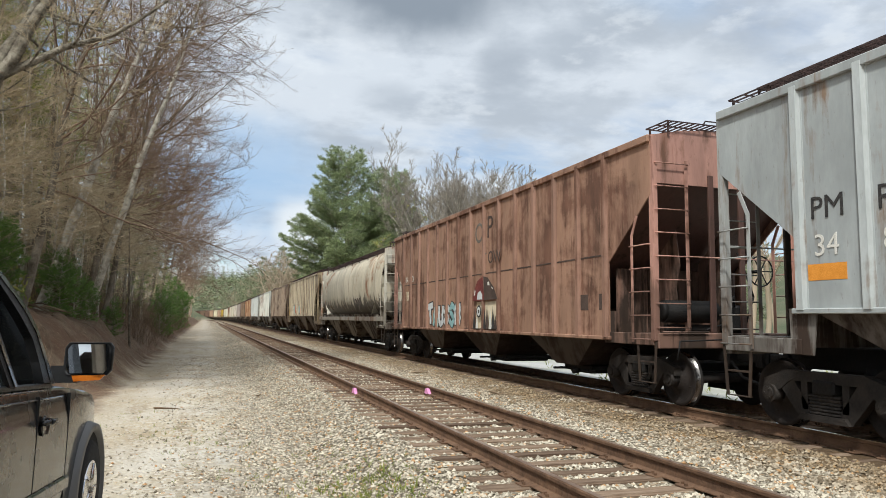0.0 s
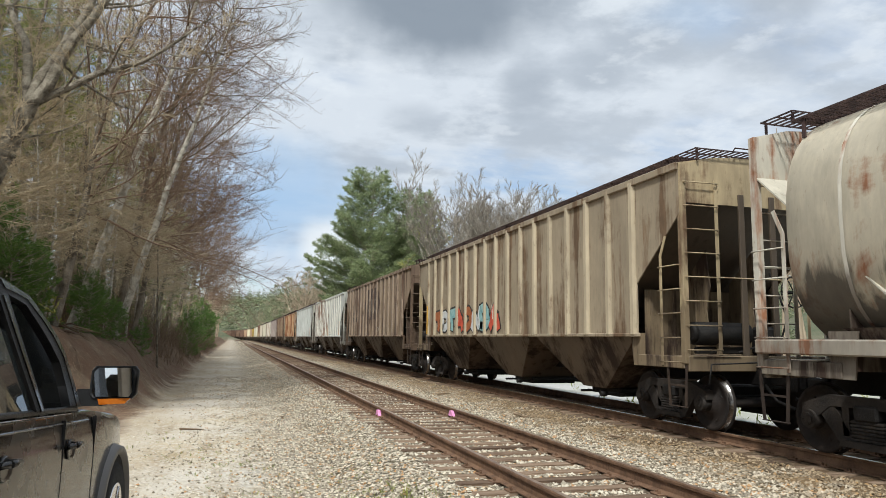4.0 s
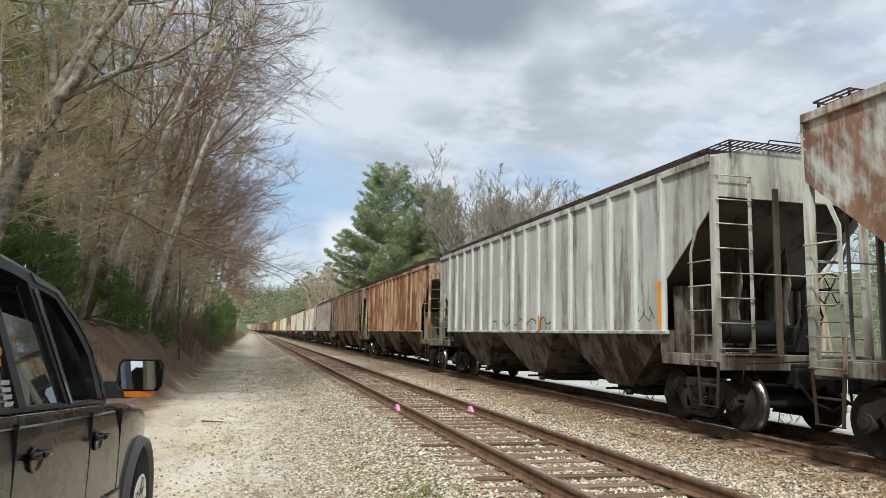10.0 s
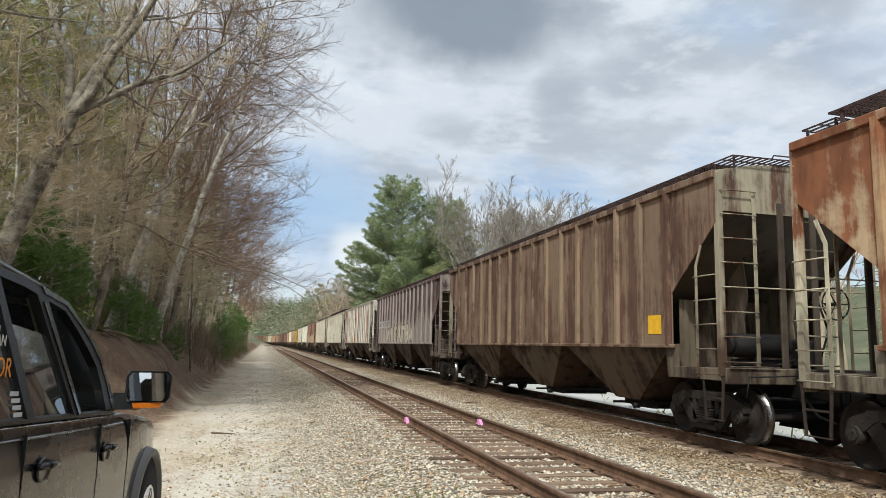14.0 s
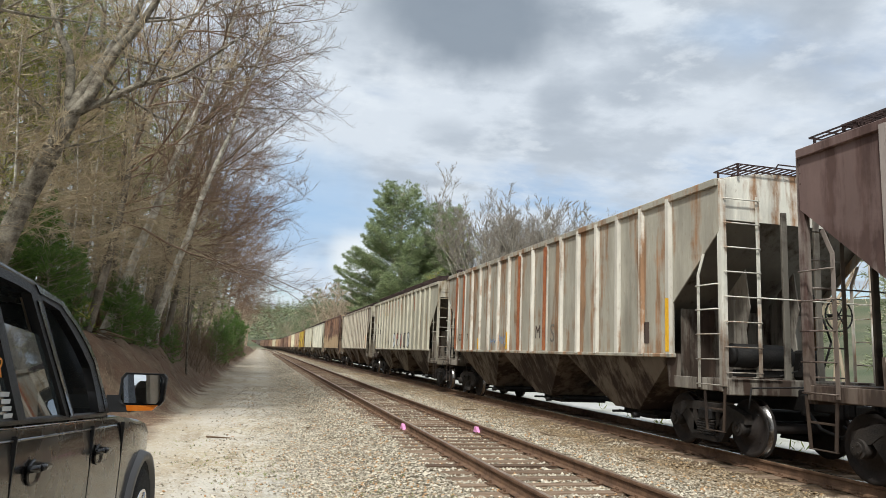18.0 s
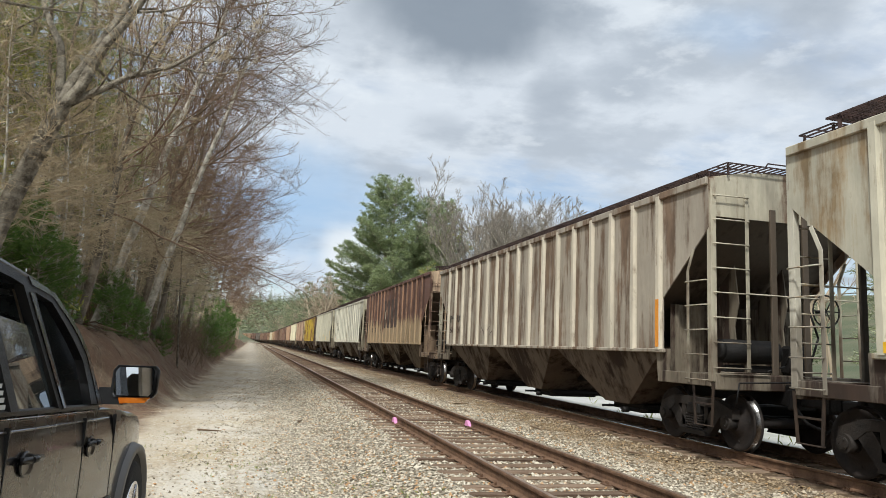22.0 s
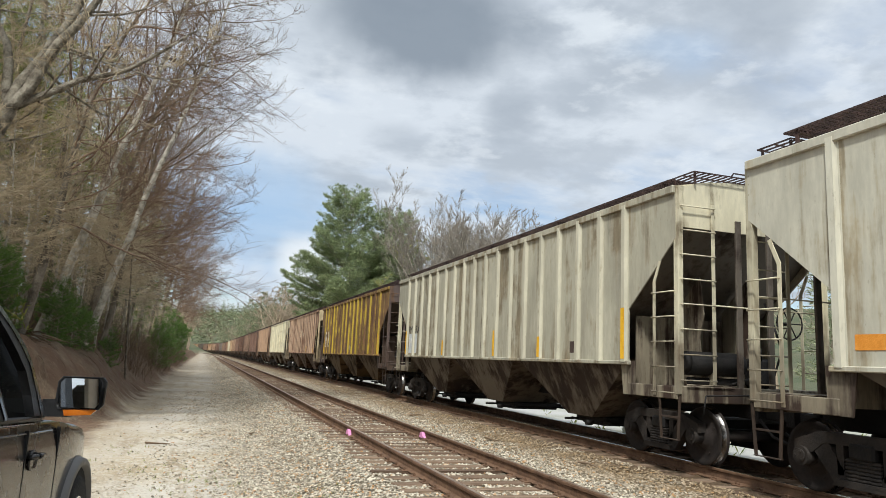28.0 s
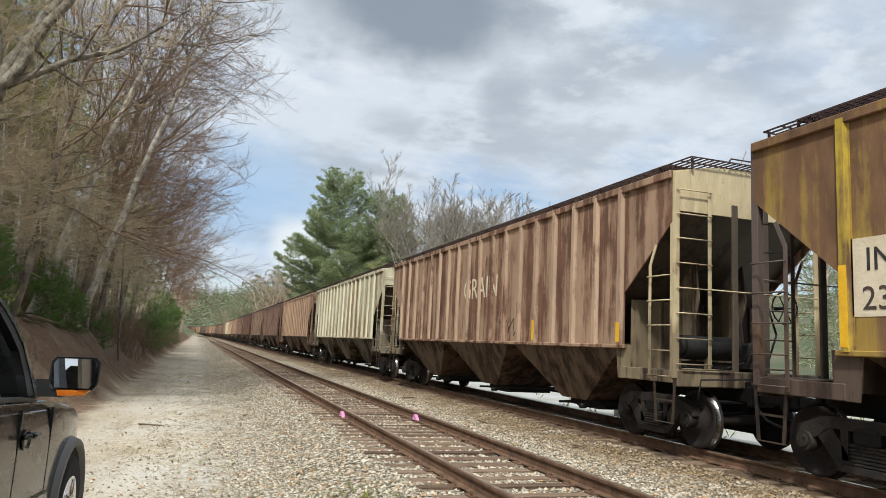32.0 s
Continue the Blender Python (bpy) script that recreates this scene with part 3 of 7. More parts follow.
def scatter_stones(name, label, n, seed, region, size):
    """Loose stones, each of a jittered eight-faced form, joined."""
    rng = np.random.default_rng(seed)
    base = np.array([(1, 0, 0), (-1, 0, 0), (0, 1, 0), (0, -1, 0), (0, 0, 1), (0, 0, -1)], float)
    tri = np.array([(0, 2, 4), (2, 1, 4), (1, 3, 4), (3, 0, 4), (2, 0, 5), (1, 2, 5), (3, 1, 5), (0, 3, 5)])
    x, y = region(rng, n)
    n = len(x)
    r = rng.uniform(*size, n) * rng.uniform(0.7, 1.2, n)
    z = ground_z(x, y) + r * 0.25
    v = base[None] * rng.uniform(0.55, 1.15, (n, 6, 1)) + rng.normal(0, 0.16, (n, 6, 3))
    v[:, :, 2] *= 0.75
    a = rng.uniform(0, 6.28, n)
    c, s = np.cos(a)[:, None], np.sin(a)[:, None]
    v = np.stack([v[:, :, 0] * c - v[:, :, 1] * s, v[:, :, 0] * s + v[:, :, 1] * c, v[:, :, 2]], -1) * r[:, None, None]
    v = v + np.stack([x, y, z], -1)[:, None]
    f = (tri[None] + (np.arange(n) * 6)[:, None, None]).reshape(-1, 3)
    me = bpy.data.meshes.new(name)
    me.from_pydata(v.reshape(-1, 3).tolist(), [], f.tolist())
    me.materials.append(None)
    return tagged(part(name, me, STONE), label, "stones", kind="stuff")


def ballast_region(rng, n):
    y = 5 + 45 * rng.random(n) ** 2.0
    x = rng.uniform(0.6, 7.4, n)
    keep = rng.random(n) < np.where(x < 2.4, (x - 0.4) * 0.5, 1.0)
    k = np.abs((y + 4.0) / 0.4955 - np.round((y + 4.0) / 0.4955)) * 0.4955
    keep &= (k > 0.12) | (x < 2.5) | (x > 5.25)
    keep &= (np.abs(x - 3.115) > 0.1) & (np.abs(x - 4.62) > 0.1)
    return x[keep], y[keep]


def drive_region(rng, n):
    y = 4.5 + 30 * rng.random(n) ** 1.7
    x = np.minimum(rng.normal(1.1, 1.0, n), rng.uniform(-0.5, 2.3, n) + 1.0)
    keep = (x > -2.2) & (x < 2.2)
    return x[keep], y[keep]


scatter_stones("ballast_stones", "pale grey and tan crushed stone between the rails", 76000, 5, ballast_region, (0.014, 0.034))
scatter_stones("gravel", "small whitish gravel strewn on the drive", 36000, 6, drive_region, (0.007, 0.026))

# ---- tracks ----
NEAR_X, FAR_X, GAUGE = 3.867, 8.62, 0.7525
RAIL_PROFILE = [(-0.072, -0.172), (0.072, -0.172), (0.072, -0.160), (0.012, -0.142), (0.009, -0.050), (0.034, -0.038),
                (0.036, -0.010), (0.030, 0.0), (-0.030, 0.0), (-0.036, -0.010), (-0.034, -0.038), (-0.009, -0.050), (-0.012, -0.142), (-0.072, -0.160)]


def build_track(cx, label, shine, seed, tie_parts):
    rng = random.Random(seed)
    tr = empty("railway_track", label, "railway track", kind="structure")
    ys = [-60, 0, 30, 60, 120, 200, 260, 280, 300, 320, 340, 360, 380, 400, 420, 440, 470, 500]
    for sx in (-GAUGE, GAUGE):
        b = MB()
        b.loft([[(cx + sx + float(bend(y)) + px, y, pz) for px, pz in RAIL_PROFILE[::-1]] for y in ys], smooth=False)
        rail = part("rail", b, RAIL_RUST, tr)
        w = 0.027
        part("rail_head", MB().loft([[(cx + sx + float(bend(y)) + px, y, pz) for px, pz in ((-w, 0.001), (-w, 0.0035), (w, 0.0035), (w, 0.001))] for y in ys], smooth=False), shine, rail)
    metas = []
    for i in range(5):
        b = MB().box((0, 0, -0.085), (2.6, 0.225, 0.17), 0.012 + 0.004 * (i % 3))
        b.v = [(x + rng.uniform(-0.012, 0.012), y + rng.uniform(-0.012, 0.012), z + rng.uniform(-0.008, 0.004)) for x, y, z in b.v]
        metas.append(b.mesh("tie"))
    rest, plates = MB(), MB()
    y, i = -4.0, 0
    while y < 420:
        dx, dy, a, dz = rng.uniform(-0.07, 0.07), rng.uniform(-0.04, 0.04), rng.uniform(-1.3, 1.3), rng.uniform(-0.012, 0.006)
        m = pose(cx + dx + float(bend(y)), y + dy, -0.174 + dz, 0, 0, a)
        if tie_parts[0] <= y <= tie_parts[1]:
            part("tie", metas[rng.randrange(5)], TIE_WOOD, tr, at=m)
        elif y < 160:
            rest.box((cx + dx, y + dy, -0.262 + dz), (2.6, 0.225, 0.17))
        if y < 90:
            for sx in (-GAUGE, GAUGE):
                plates.box((cx + sx, y + dy, -0.169), (0.30, 0.18, 0.018), 0.004)
                for ex, ey in ((-0.085, 0.05), (0.085, -0.05), (-0.115, -0.04)):
                    plates.box((cx + sx + ex, y + dy + ey, -0.152), (0.028, 0.02, 0.035 if y < 40 else 0.02))
        y += 0.4955
        i += 1
    part("tie", rest, TIE_WOOD, tr)
    tagged(part("tie_plate", plates, RAIL_RUST, tr), "rusty tie plates and spikes", kind="stuff")
    return tr


build_track(NEAR_X, "empty rusty railway track on weathered wooden ties", RAIL_TOP, 1, (3.0, 78.0))
build_track(FAR_X, "railway track with polished rails under the train", RAIL_SHINE, 2, (5.0, 40.0))
PINK = plain("faded_pink_paint", srgb(206, 130, 178), srgb(226, 158, 198), 20, 0.8)
for cx, y in ((NEAR_X - GAUGE, 14.95), (NEAR_X + GAUGE, 14.55)):
    tagged(part("paint_mark", MB().prism([(y - 0.16, -0.158), (y + 0.16, -0.158), (y + 0.07, -0.045), (y - 0.04, -0.04), (y - 0.09, -0.1)], 0, cx - 0.078, cx - 0.0145), PINK),
           "pink spray paint mark on the web of the rail", "paint mark", "paint marks on the rails")

# ---- the train ----
V = 9.42            # metres a second, towards the camera
CAR_L = 18.8        # from coupling to coupling
HW = 1.53           # half the body's width
A, C = CAR_L / 2 - 0.87, CAR_L / 2 - 2.2   # ends of the body; where the sides stop below
cache = {}


def shared(key, make):
    if key not in cache:
        cache[key] = make().mesh(key if isinstance(key, str) else key[0])
    return cache[key]


def side_sheet(ze, sx, zs=1.6):
    pts = [(-C, zs), (C, zs), (C, 2.52), (A, 3.61), (A, ze), (-A, ze), (-A, 3.61), (-C, 2.52)]
    return MB().prism(pts, 0, sx * HW - 0.012, sx * HW + 0.012)


def rib(ze, zs=1.6):
    b = MB().box((0, 0, (zs + ze) / 2), (0.012, 0.19, ze - zs - 0.04))
    x = [(-0.075, 0.0), (-0.05, 0.062), (0.05, 0.062), (0.075, 0.0)]
    return b.prism([(-q, p) for p, q in x], 2, zs, ze - 0.03)


def end_wall(ze):
    pts = [(-HW, 3.80), (HW, 3.80), (HW, ze), (0.9, ze + 0.16), (0.4, ze + 0.20), (-0.4, ze + 0.20), (-0.9, ze + 0.16), (-HW, ze)]
    return MB().prism(pts, 1, -0.015, 0.015)


def slope_sheet():
    # runs down and inwards from the end wall to the outlet
    b = MB()
    y1, z1, y2, z2 = 0.0, 3.82, 2.44, 1.62
    pts = [(y1, z1), (y2, z2), (y2 + 0.03, z2), (y1 + 0.03, z1)]
    return b.prism(pts, 0, -HW + 0.02, HW - 0.02)


def roof(ze):
    pts = [(-HW - 0.02, ze - 0.01), (HW + 0.02, ze - 0.01), (HW + 0.02, ze + 0.03), (0.9, ze + 0.155), (0.4, ze + 0.195), (-0.4, ze + 0.195), (-0.9, ze + 0.155), (-HW - 0.02, ze + 0.03)]
    return MB().prism(pts, 1, -A, A)


def hatch():
    b = MB().box((0, 0, 0.09), (0.62, 3.6, 0.16), 0.05)
    for y in (-1.5, -0.5, 0.5, 1.5):
        b.box((0, y, 0.16), (0.7, 0.06, 0.05), 0.01)
    return b


def grating(w, l, nx, ny, t=0.035):
    """A grating of bars, w across x and l along y."""
    b = MB()
    for i in range(nx):
        b.box((-w / 2 + w * i / (nx - 1), 0, 0), (0.016, l, t))
    for i in range(ny):
        b.box((0, -l / 2 + l * i / (ny - 1), 0), (w, 0.014, t * 0.9))
    return b


def running_board():
    b = grating(0.56, 2 * A - 1.0, 9, 150, 0.025)
    for i in range(9):
        y = -A + 0.7 + i * (2 * A - 1.4) / 8
        for x in (-0.25, 0.2):
            b.box((x, y, -0.14), (0.03, 0.05, 0.28))
        b.box((0.0, y, -0.035), (0.5, 0.05, 0.035))
    return b


def end_platform():
    b = grating(2.5, 0.62, 23, 3, 0.022)
    for x in (-1.2, 1.2):
        b.box((x, 0.26, -0.09), (0.03, 0.03, 0.18))
        b.box((x, -0.26, -0.09), (0.03, 0.03, 0.18))
    b.rod([(-0.5, -0.3, 0.0), (-0.45, -0.3, 0.07), (0.45, -0.3, 0.07), (0.5, -0.3, 0.0)], 0.012)
    return b


def corner_post(ze):
    b = MB().box((0, 0, (1.12 + ze) / 2), (0.016, 0.115, ze - 1.12), 0.004)
    b.box((0.045, -0.05, (1.12 + ze) / 2), (0.09, 0.016, ze - 1.12), 0.004)
    for z in (1.3, ze - 0.18, ze - 0.3, ze - 0.45):
        b.tube((-0.014, -0.02, z), (0.0, -0.02, z), 0.014, n=6)
    return b


def stile(z0, z1, kink=True):
    b = MB()
    if kink:
        b.box((0, 0, (z0 + z1 - 0.35) / 2), (0.012, 0.07, z1 - 0.35 - z0), 0.003)
        b.prism([(0.035, z1 - 0.35), (-0.035, z1 - 0.35), (-0.19, z1 - 0.02), (-0.13, z1)], 0, -0.006, 0.006)
    else:
        b.box((0, 0, (z0 + z1) / 2), (0.07, 0.012, z1 - z0), 0.003)
    return b


def rung(w, along):
    e = Vector((0, 1, 0)) if along == "y" else Vector((1, 0, 0))
    o = Vector((-1, 0, 0)) if along == "y" else Vector((0, -1, 0))
    p = [e * (-w / 2), e * (-w / 2) + o * 0.055, e * (w / 2) + o * 0.055, e * (w / 2)]
    return MB().rod(p, 0.011, 6)


def stirrup():
    b = MB()
    for y in (-0.21, 0.21):
        b.prism([(y * 1.25 - 0.025, 1.1), (y * 1.25 + 0.025, 1.1), (y + 0.025, 0.42), (y - 0.025, 0.42)], 0, -0.008, 0.008)
    b.box((0, 0, 0.42), (0.05, 0.47, 0.014), 0.003)
    b.box((0, 0, 0.76), (0.012, 0.42, 0.03), 0.003)
    return b


def end_sill():
    b = MB().box((0, 0, 1.12), (2.96, 0.14, 0.26), 0.015)
    b.box((0, 0.25, 1.24), (2.96, 0.6, 0.012))
    b.tube((-1.42, -0.1, 1.27), (-0.5, -0.1, 1.27), 0.012, n=6)
    return b


def side_stub(sx):
    """The open side below the slope: a low channel to the corner, and a gusset under the last rib."""
    b = MB().box((sx * (HW - 0.03), A - 0.68, 1.14), (0.06, 1.36, 0.2), 0.01)
    b.prism([(C - 0.28, 1.62), (C + 0.16, 1.62), (C + 0.14, 1.04), (C - 0.2, 1.04)], 0, sx * (HW - 0.03) - 0.012, sx * (HW - 0.03) + 0.012)
    return b


def bulkhead():
    # one pressed sheet with raised stiffeners
    edge = [(-1.36, 0.0)]
    for x in (-1.25, -0.75, -0.25, 0.25, 0.75, 1.25):
        edge += [(x - 0.04, 0.0), (x - 0.03, -0.05), (x + 0.03, -0.05), (x + 0.04, 0.0)]
    edge += [(1.36, 0.0), (1.36, 0.02), (-1.36, 0.02)]
    return MB().prism(edge, 2, 1.13, 2.42)


def shear_web():
    """An upright plate under the slope, lightened by a notch, with a stiffener."""
    b = MB().prism([(0.42, 1.15), (1.36, 1.15), (1.36, 2.56), (0.72, 3.12), (0.62, 2.45), (0.74, 2.05), (0.70, 1.75), (0.42, 1.6)], 0, -0.012, 0.012)
    b.box((0, 1.0, 1.9), (0.10, 0.03, 1.4), 0.006)
    return b


def hopper_bay(y0, y1, yc):
    """A four-sided funnel from the sills to its outlet."""
    t = [(-HW + 0.03, y0), (HW - 0.03, y0), (HW - 0.03, y1), (-HW + 0.03, y1)]
    l = [(-0.98, yc - 0.5), (0.98, yc - 0.5), (0.98, yc + 0.5), (-0.98, yc + 0.5)]
    b = MB().loft([[(x, y, 0.48) for x, y in l], [(x, y, 1.66) for x, y in t]], smooth=False)
    return b


def outlet():
    b = MB().box((0, 0, 0.42), (1.42, 1.24, 0.1), 0.015)
    b.box((0, 0, 0.34), (1.3, 0.9, 0.09), 0.015)
    for y in (-0.5, 0.5):
        b.tube((-1.05, y, 0.37), (1.05, y, 0.37), 0.028, n=6)
    for sx in (-1, 1):
        b.tube((sx * 0.98, -0.5, 0.37), (sx * 1.12, -0.5, 0.37), 0.055, n=8)
        b.box((sx * 0.72, 0, 0.36), (0.03, 1.6, 0.05), 0.006)
    return b


def centre_sill():
    b = MB().box((0, 0, 0.94), (0.36, 2 * A + 0.5, 0.34), 0.02)
    return b


def coupler():
    b = MB().box((0, 0.42, 0.86), (0.15, 0.62, 0.17), 0.03)
    b.box((0, 0.02, 0.86), (0.26, 0.2, 0.27), 0.05)
    b.prism([(-0.16, -0.1), (0.02, -0.14), (0.05, 0.06), (-0.12, 0.1)], 2, 0.72, 1.0)
    b.box((0, 0.62, 0.88), (0.5, 0.12, 0.34), 0.03)
    b.rod([(-0.2, 0.55, 0.78), (-0.28, 0.2, 0.55), (-0.2, -0.1, 0.45), (-0.05, -0.25, 0.6)], 0.025, 7)
    b.rod([(0, 0.1, 1.0), (-0.1, 0.45, 1.16), (-1.3, 0.45, 1.12), (-1.38, 0.42, 0.82)], 0.013, 6)
    return b


def side_frame(sx):
    """Cast side frame: bearing ends, a top bar, two raking struts and the spring seat."""
    b = MB()
    x0, x1 = sx * 0.94 - 0.075, sx * 0.94 + 0.075
    b.prism([(-1.02, 0.66), (-0.6, 0.80), (0.6, 0.80), (1.02, 0.66), (1.04, 0.52), (0.74, 0.52), (0.55, 0.66), (-0.55, 0.66), (-0.74, 0.52), (-1.04, 0.52)], 0, x0, x1)
    for s in (-1, 1):
        b.prism([(s * 0.76, 0.60), (s * 0.52, 0.70), (s * 0.20, 0.26), (s * 0.40, 0.17)], 0, x0 + 0.01, x1 - 0.01)
        b.prism([(s * 0.27, 0.70), (s * 0.38, 0.70), (s * 0.36, 0.30), (s * 0.27, 0.30)], 0, x0 + 0.01, x1 - 0.01)
        b.tube((sx * 0.84, s * 0.89, 0.457), (sx * 1.06, s * 0.89, 0.457), 0.125, n=16)
        b.tube((sx * 1.05, s * 0.89, 0.457), (sx * 1.085, s * 0.89, 0.457), 0.085, n=12)
        for k in range(3):
            a = k * 2.094
            b.tube((sx * 1.06, s * 0.89 + 0.06 * math.cos(a), 0.457 + 0.06 * math.sin(a)), (sx * 1.10, s * 0.89 + 0.06 * math.cos(a), 0.457 + 0.06 * math.sin(a)), 0.016, n=6)
    b.prism([(-0.40, 0.17), (0.40, 0.17), (0.34, 0.25), (-0.34, 0.25)], 0, x0 - 0.05, x1 + 0.05)
    return b


def springs(sx):
    """Three coils side by side, drawn as one ribbed block."""
    rings = []
    for i in range(19):
        z = 0.25 + i * 0.0145
        w = 0.0 if i % 3 else -0.022
        ring = []
        for y in (-0.17, 0.0, 0.17):
            ring += [(sx * (1.02 + w * 0.5), y - 0.075 - w, z), (sx * (1.035 + w), y - 0.03, z), (sx * (1.035 + w), y + 0.03, z), (sx * (1.02 + w * 0.5), y + 0.075 + w, z)]
        ring += [(sx * 0.87, 0.24, z), (sx * 0.87, -0.24, z)]
        rings.append(ring if sx > 0 else ring[::-1])
    return MB().loft(rings, smooth=False)


def bolster():
    b = MB().box((0, 0, 0.60), (2.1, 0.36, 0.2), 0.03)
    b.tube((0, 0, 0.6), (0, 0, 0.84), 0.2, n=14)
    for s in (-1, 1):
        b.box((0, s * 0.42, 0.48), (1.6, 0.1, 0.12), 0.02)
        for sx in (-1, 1):
            b.box((sx * 0.75, s * 0.40, 0.46), (0.09, 0.09, 0.32), 0.02)
    return b


def wheelset():
    b = MB().tube((-0.9, 0, 0), (0.9, 0, 0), 0.085, n=14)
    for sx in (-1, 1):
        prof = [(0.13, 0.12), (0.16, 0.115), (0.20, 0.055), (0.36, 0.025), (0.40, 0.058), (0.45, 0.062)]
        rings = prof + [(0.457, 0.05), (0.46, -0.045), (0.487, -0.055), (0.487, -0.075), (0.40, -0.078), (0.36, -0.03), (0.2, -0.03), (0.13, -0.05)]
        b.lathe([(r, sx * (x + 0.77)) for r, x in (rings if sx < 0 else rings[::-1])], (0, 0, 0), 30)
        for k in range(4):   # chalk and casting marks on the plate
            a = k * 1.57 + 0.4
            b.box((sx * 0.80, 0.29 * math.cos(a), 0.29 * math.sin(a)), (0.03, 0.05, 0.03), 0.006)
    return b


def brake_gear():
    """Reservoir, valve, pipes and the hand wheel on the end platform."""
    b = MB().tube((-0.95, 0.55, 1.62), (0.15, 0.55, 1.62), 0.2, n=16)
    b.tube((-1.0, 0.55, 1.62), (-0.95, 0.55, 1.62), 0.12, 0.19, n=16)
    b.box((0.5, 0.5, 1.5), (0.36, 0.3, 0.5), 0.05)
    b.box((-0.4, 0.55, 1.33), (1.0, 0.12, 0.12), 0.02)
    b.rod([(0.5, 0.4, 1.7), (0.3, 0.2, 1.9), (0.1, 0.25, 1.4), (-0.3, 0.2, 1.3)], 0.018, 6)
    b.rod([(0.7, 0.4, 1.3), (0.75, 0.2, 1.9), (0.6, 0.2, 2.3), (0.5, 0.3, 2.7)], 0.02, 6)
    n, c, r = 18, (0.72, -0.02, 2.35), 0.27
    ring = [(c[0] + r * math.cos(2 * math.pi * i / n), c[1], c[2] + r * math.sin(2 * math.pi * i / n)) for i in range(n + 1)]
    b.rod(ring, 0.014, 5)
    for i in range(0, n, 3):
        b.tube(c, ring[i], 0.011, n=5)
    b.tube((c[0], 0.2, c[2]), (c[0], -0.02, c[2]), 0.03, n=8)
    return b


def text_mesh(s, size, thick=0.004):
    def make():
        cu = bpy.data.curves.new("text", "FONT")
        cu.body, cu.size, cu.extrude, cu.resolution_u = s, size, thick / 2, 3
        tmp = new("text", cu)
        bpy.context.view_layer.update()
        me = bpy.data.meshes.new_from_object(tmp.evaluated_get(bpy.context.evaluated_depsgraph_get()))
        bpy.data.objects.remove(tmp)
        me.materials.clear()
        me.materials.append(None)
        return me
    key = ("lettering", s, size)
    if key not in cache:
        cache[key] = make()
    return cache[key]


INK = {"black": plain("faded_black_lettering", srgb(34, 33, 34), srgb(66, 62, 58), 9, 0.8),
       "white": plain("faded_white_lettering", srgb(196, 192, 182), srgb(222, 218, 208), 9, 0.8),
       "grey": plain("ghosted_lettering", srgb(96, 90, 82), srgb(120, 112, 102), 9, 0.8),
       "faint": plain("faint_lettering", srgb(86, 72, 63), srgb(108, 92, 80), 6, 0.8),
       "orange": plain("orange_paint", srgb(206, 130, 38), srgb(226, 152, 60), 9, 0.7),
       "yellow": plain("yellow_reflector", srgb(214, 160, 30), srgb(236, 186, 44), 9, 0.6),
       "dark": plain("dark_brown_patch", srgb(58, 47, 42), srgb(86, 70, 61), 3, 0.8),
       "cream": plain("cream_patch", srgb(196, 180, 150), srgb(220, 206, 180), 3, 0.8),
       "blue": plain("blue_spray_paint", srgb(70, 100, 150), srgb(120, 150, 184), 6, 0.7),
       "teal": plain("teal_spray_paint", srgb(104, 150, 152), srgb(160, 192, 190), 6, 0.7),
       "red": plain("red_spray_paint", srgb(178, 66, 48), srgb(206, 96, 70), 6, 0.7),
       "dull_red": plain("faded_red_spray_paint", srgb(138, 84, 72), srgb(176, 120, 104), 4, 0.8),
       "maroon": plain("maroon_spray_paint", srgb(84, 36, 34), srgb(122, 58, 52), 5, 0.75),
       "rust": plain("orange_rust", srgb(132, 72, 42), srgb(176, 108, 66), 6, 0.85),
       "palegrey": plain("pale_grey_patch", srgb(182, 186, 186), srgb(206, 208, 206), 5, 0.7)}


def flat(root, name, pts, ink, lift, label=""):
    """A painted shape on the side towards the camera: outline of (distance from the near coupling, height)."""
    x = -HW - 0.012 - lift
    me = MB().prism([(o - CAR_L / 2, z) for o, z in pts], 0, x - 0.002, x + 0.002)
    return part(name, me, INK[ink], root, label)


def letters(root, s, o, z, size, ink, lift=0.005, label=""):
    """Lettering read from the camera's side: o is the distance of its left edge from the near coupling."""
    m = Matrix.Translation((-HW - 0.014 - lift, o - CAR_L / 2, z)) @ Matrix(((0, 0, -1, 0), (-1, 0, 0, 0), (0, 1, 0, 0), (0, 0, 0, 1)))
    return part("lettering", text_mesh(s, size), INK[ink], root, label, at=m)


STROKES = [[[(0, 0), (0, 1), (0.45, 1.05), (0.8, 0.8), (0.8, 0.2), (0.4, -0.05), (0, 0)]],
           [[(0.4, 0), (0.35, 1)], [(-0.05, 0.95), (0.85, 1.05)]],
           [[(0.8, 1), (0.05, 1), (0, 0), (0.85, -0.02)], [(0.05, 0.5), (0.6, 0.52)]],
           [[(0, 0), (0.35, 1.05), (0.85, -0.05)], [(0.15, 0.38), (0.65, 0.36)]],
           [[(0, 0), (0.02, 1), (0.75, 0.05), (0.8, 1.05)]],
           [[(0.8, 0.85), (0.4, 1.05), (0.05, 0.75), (0.75, 0.35), (0.45, -0.05), (0, 0.15)]],
           [[(0, 1), (0.05, 0.15), (0.4, -0.05), (0.75, 0.15), (0.8, 1)]]]


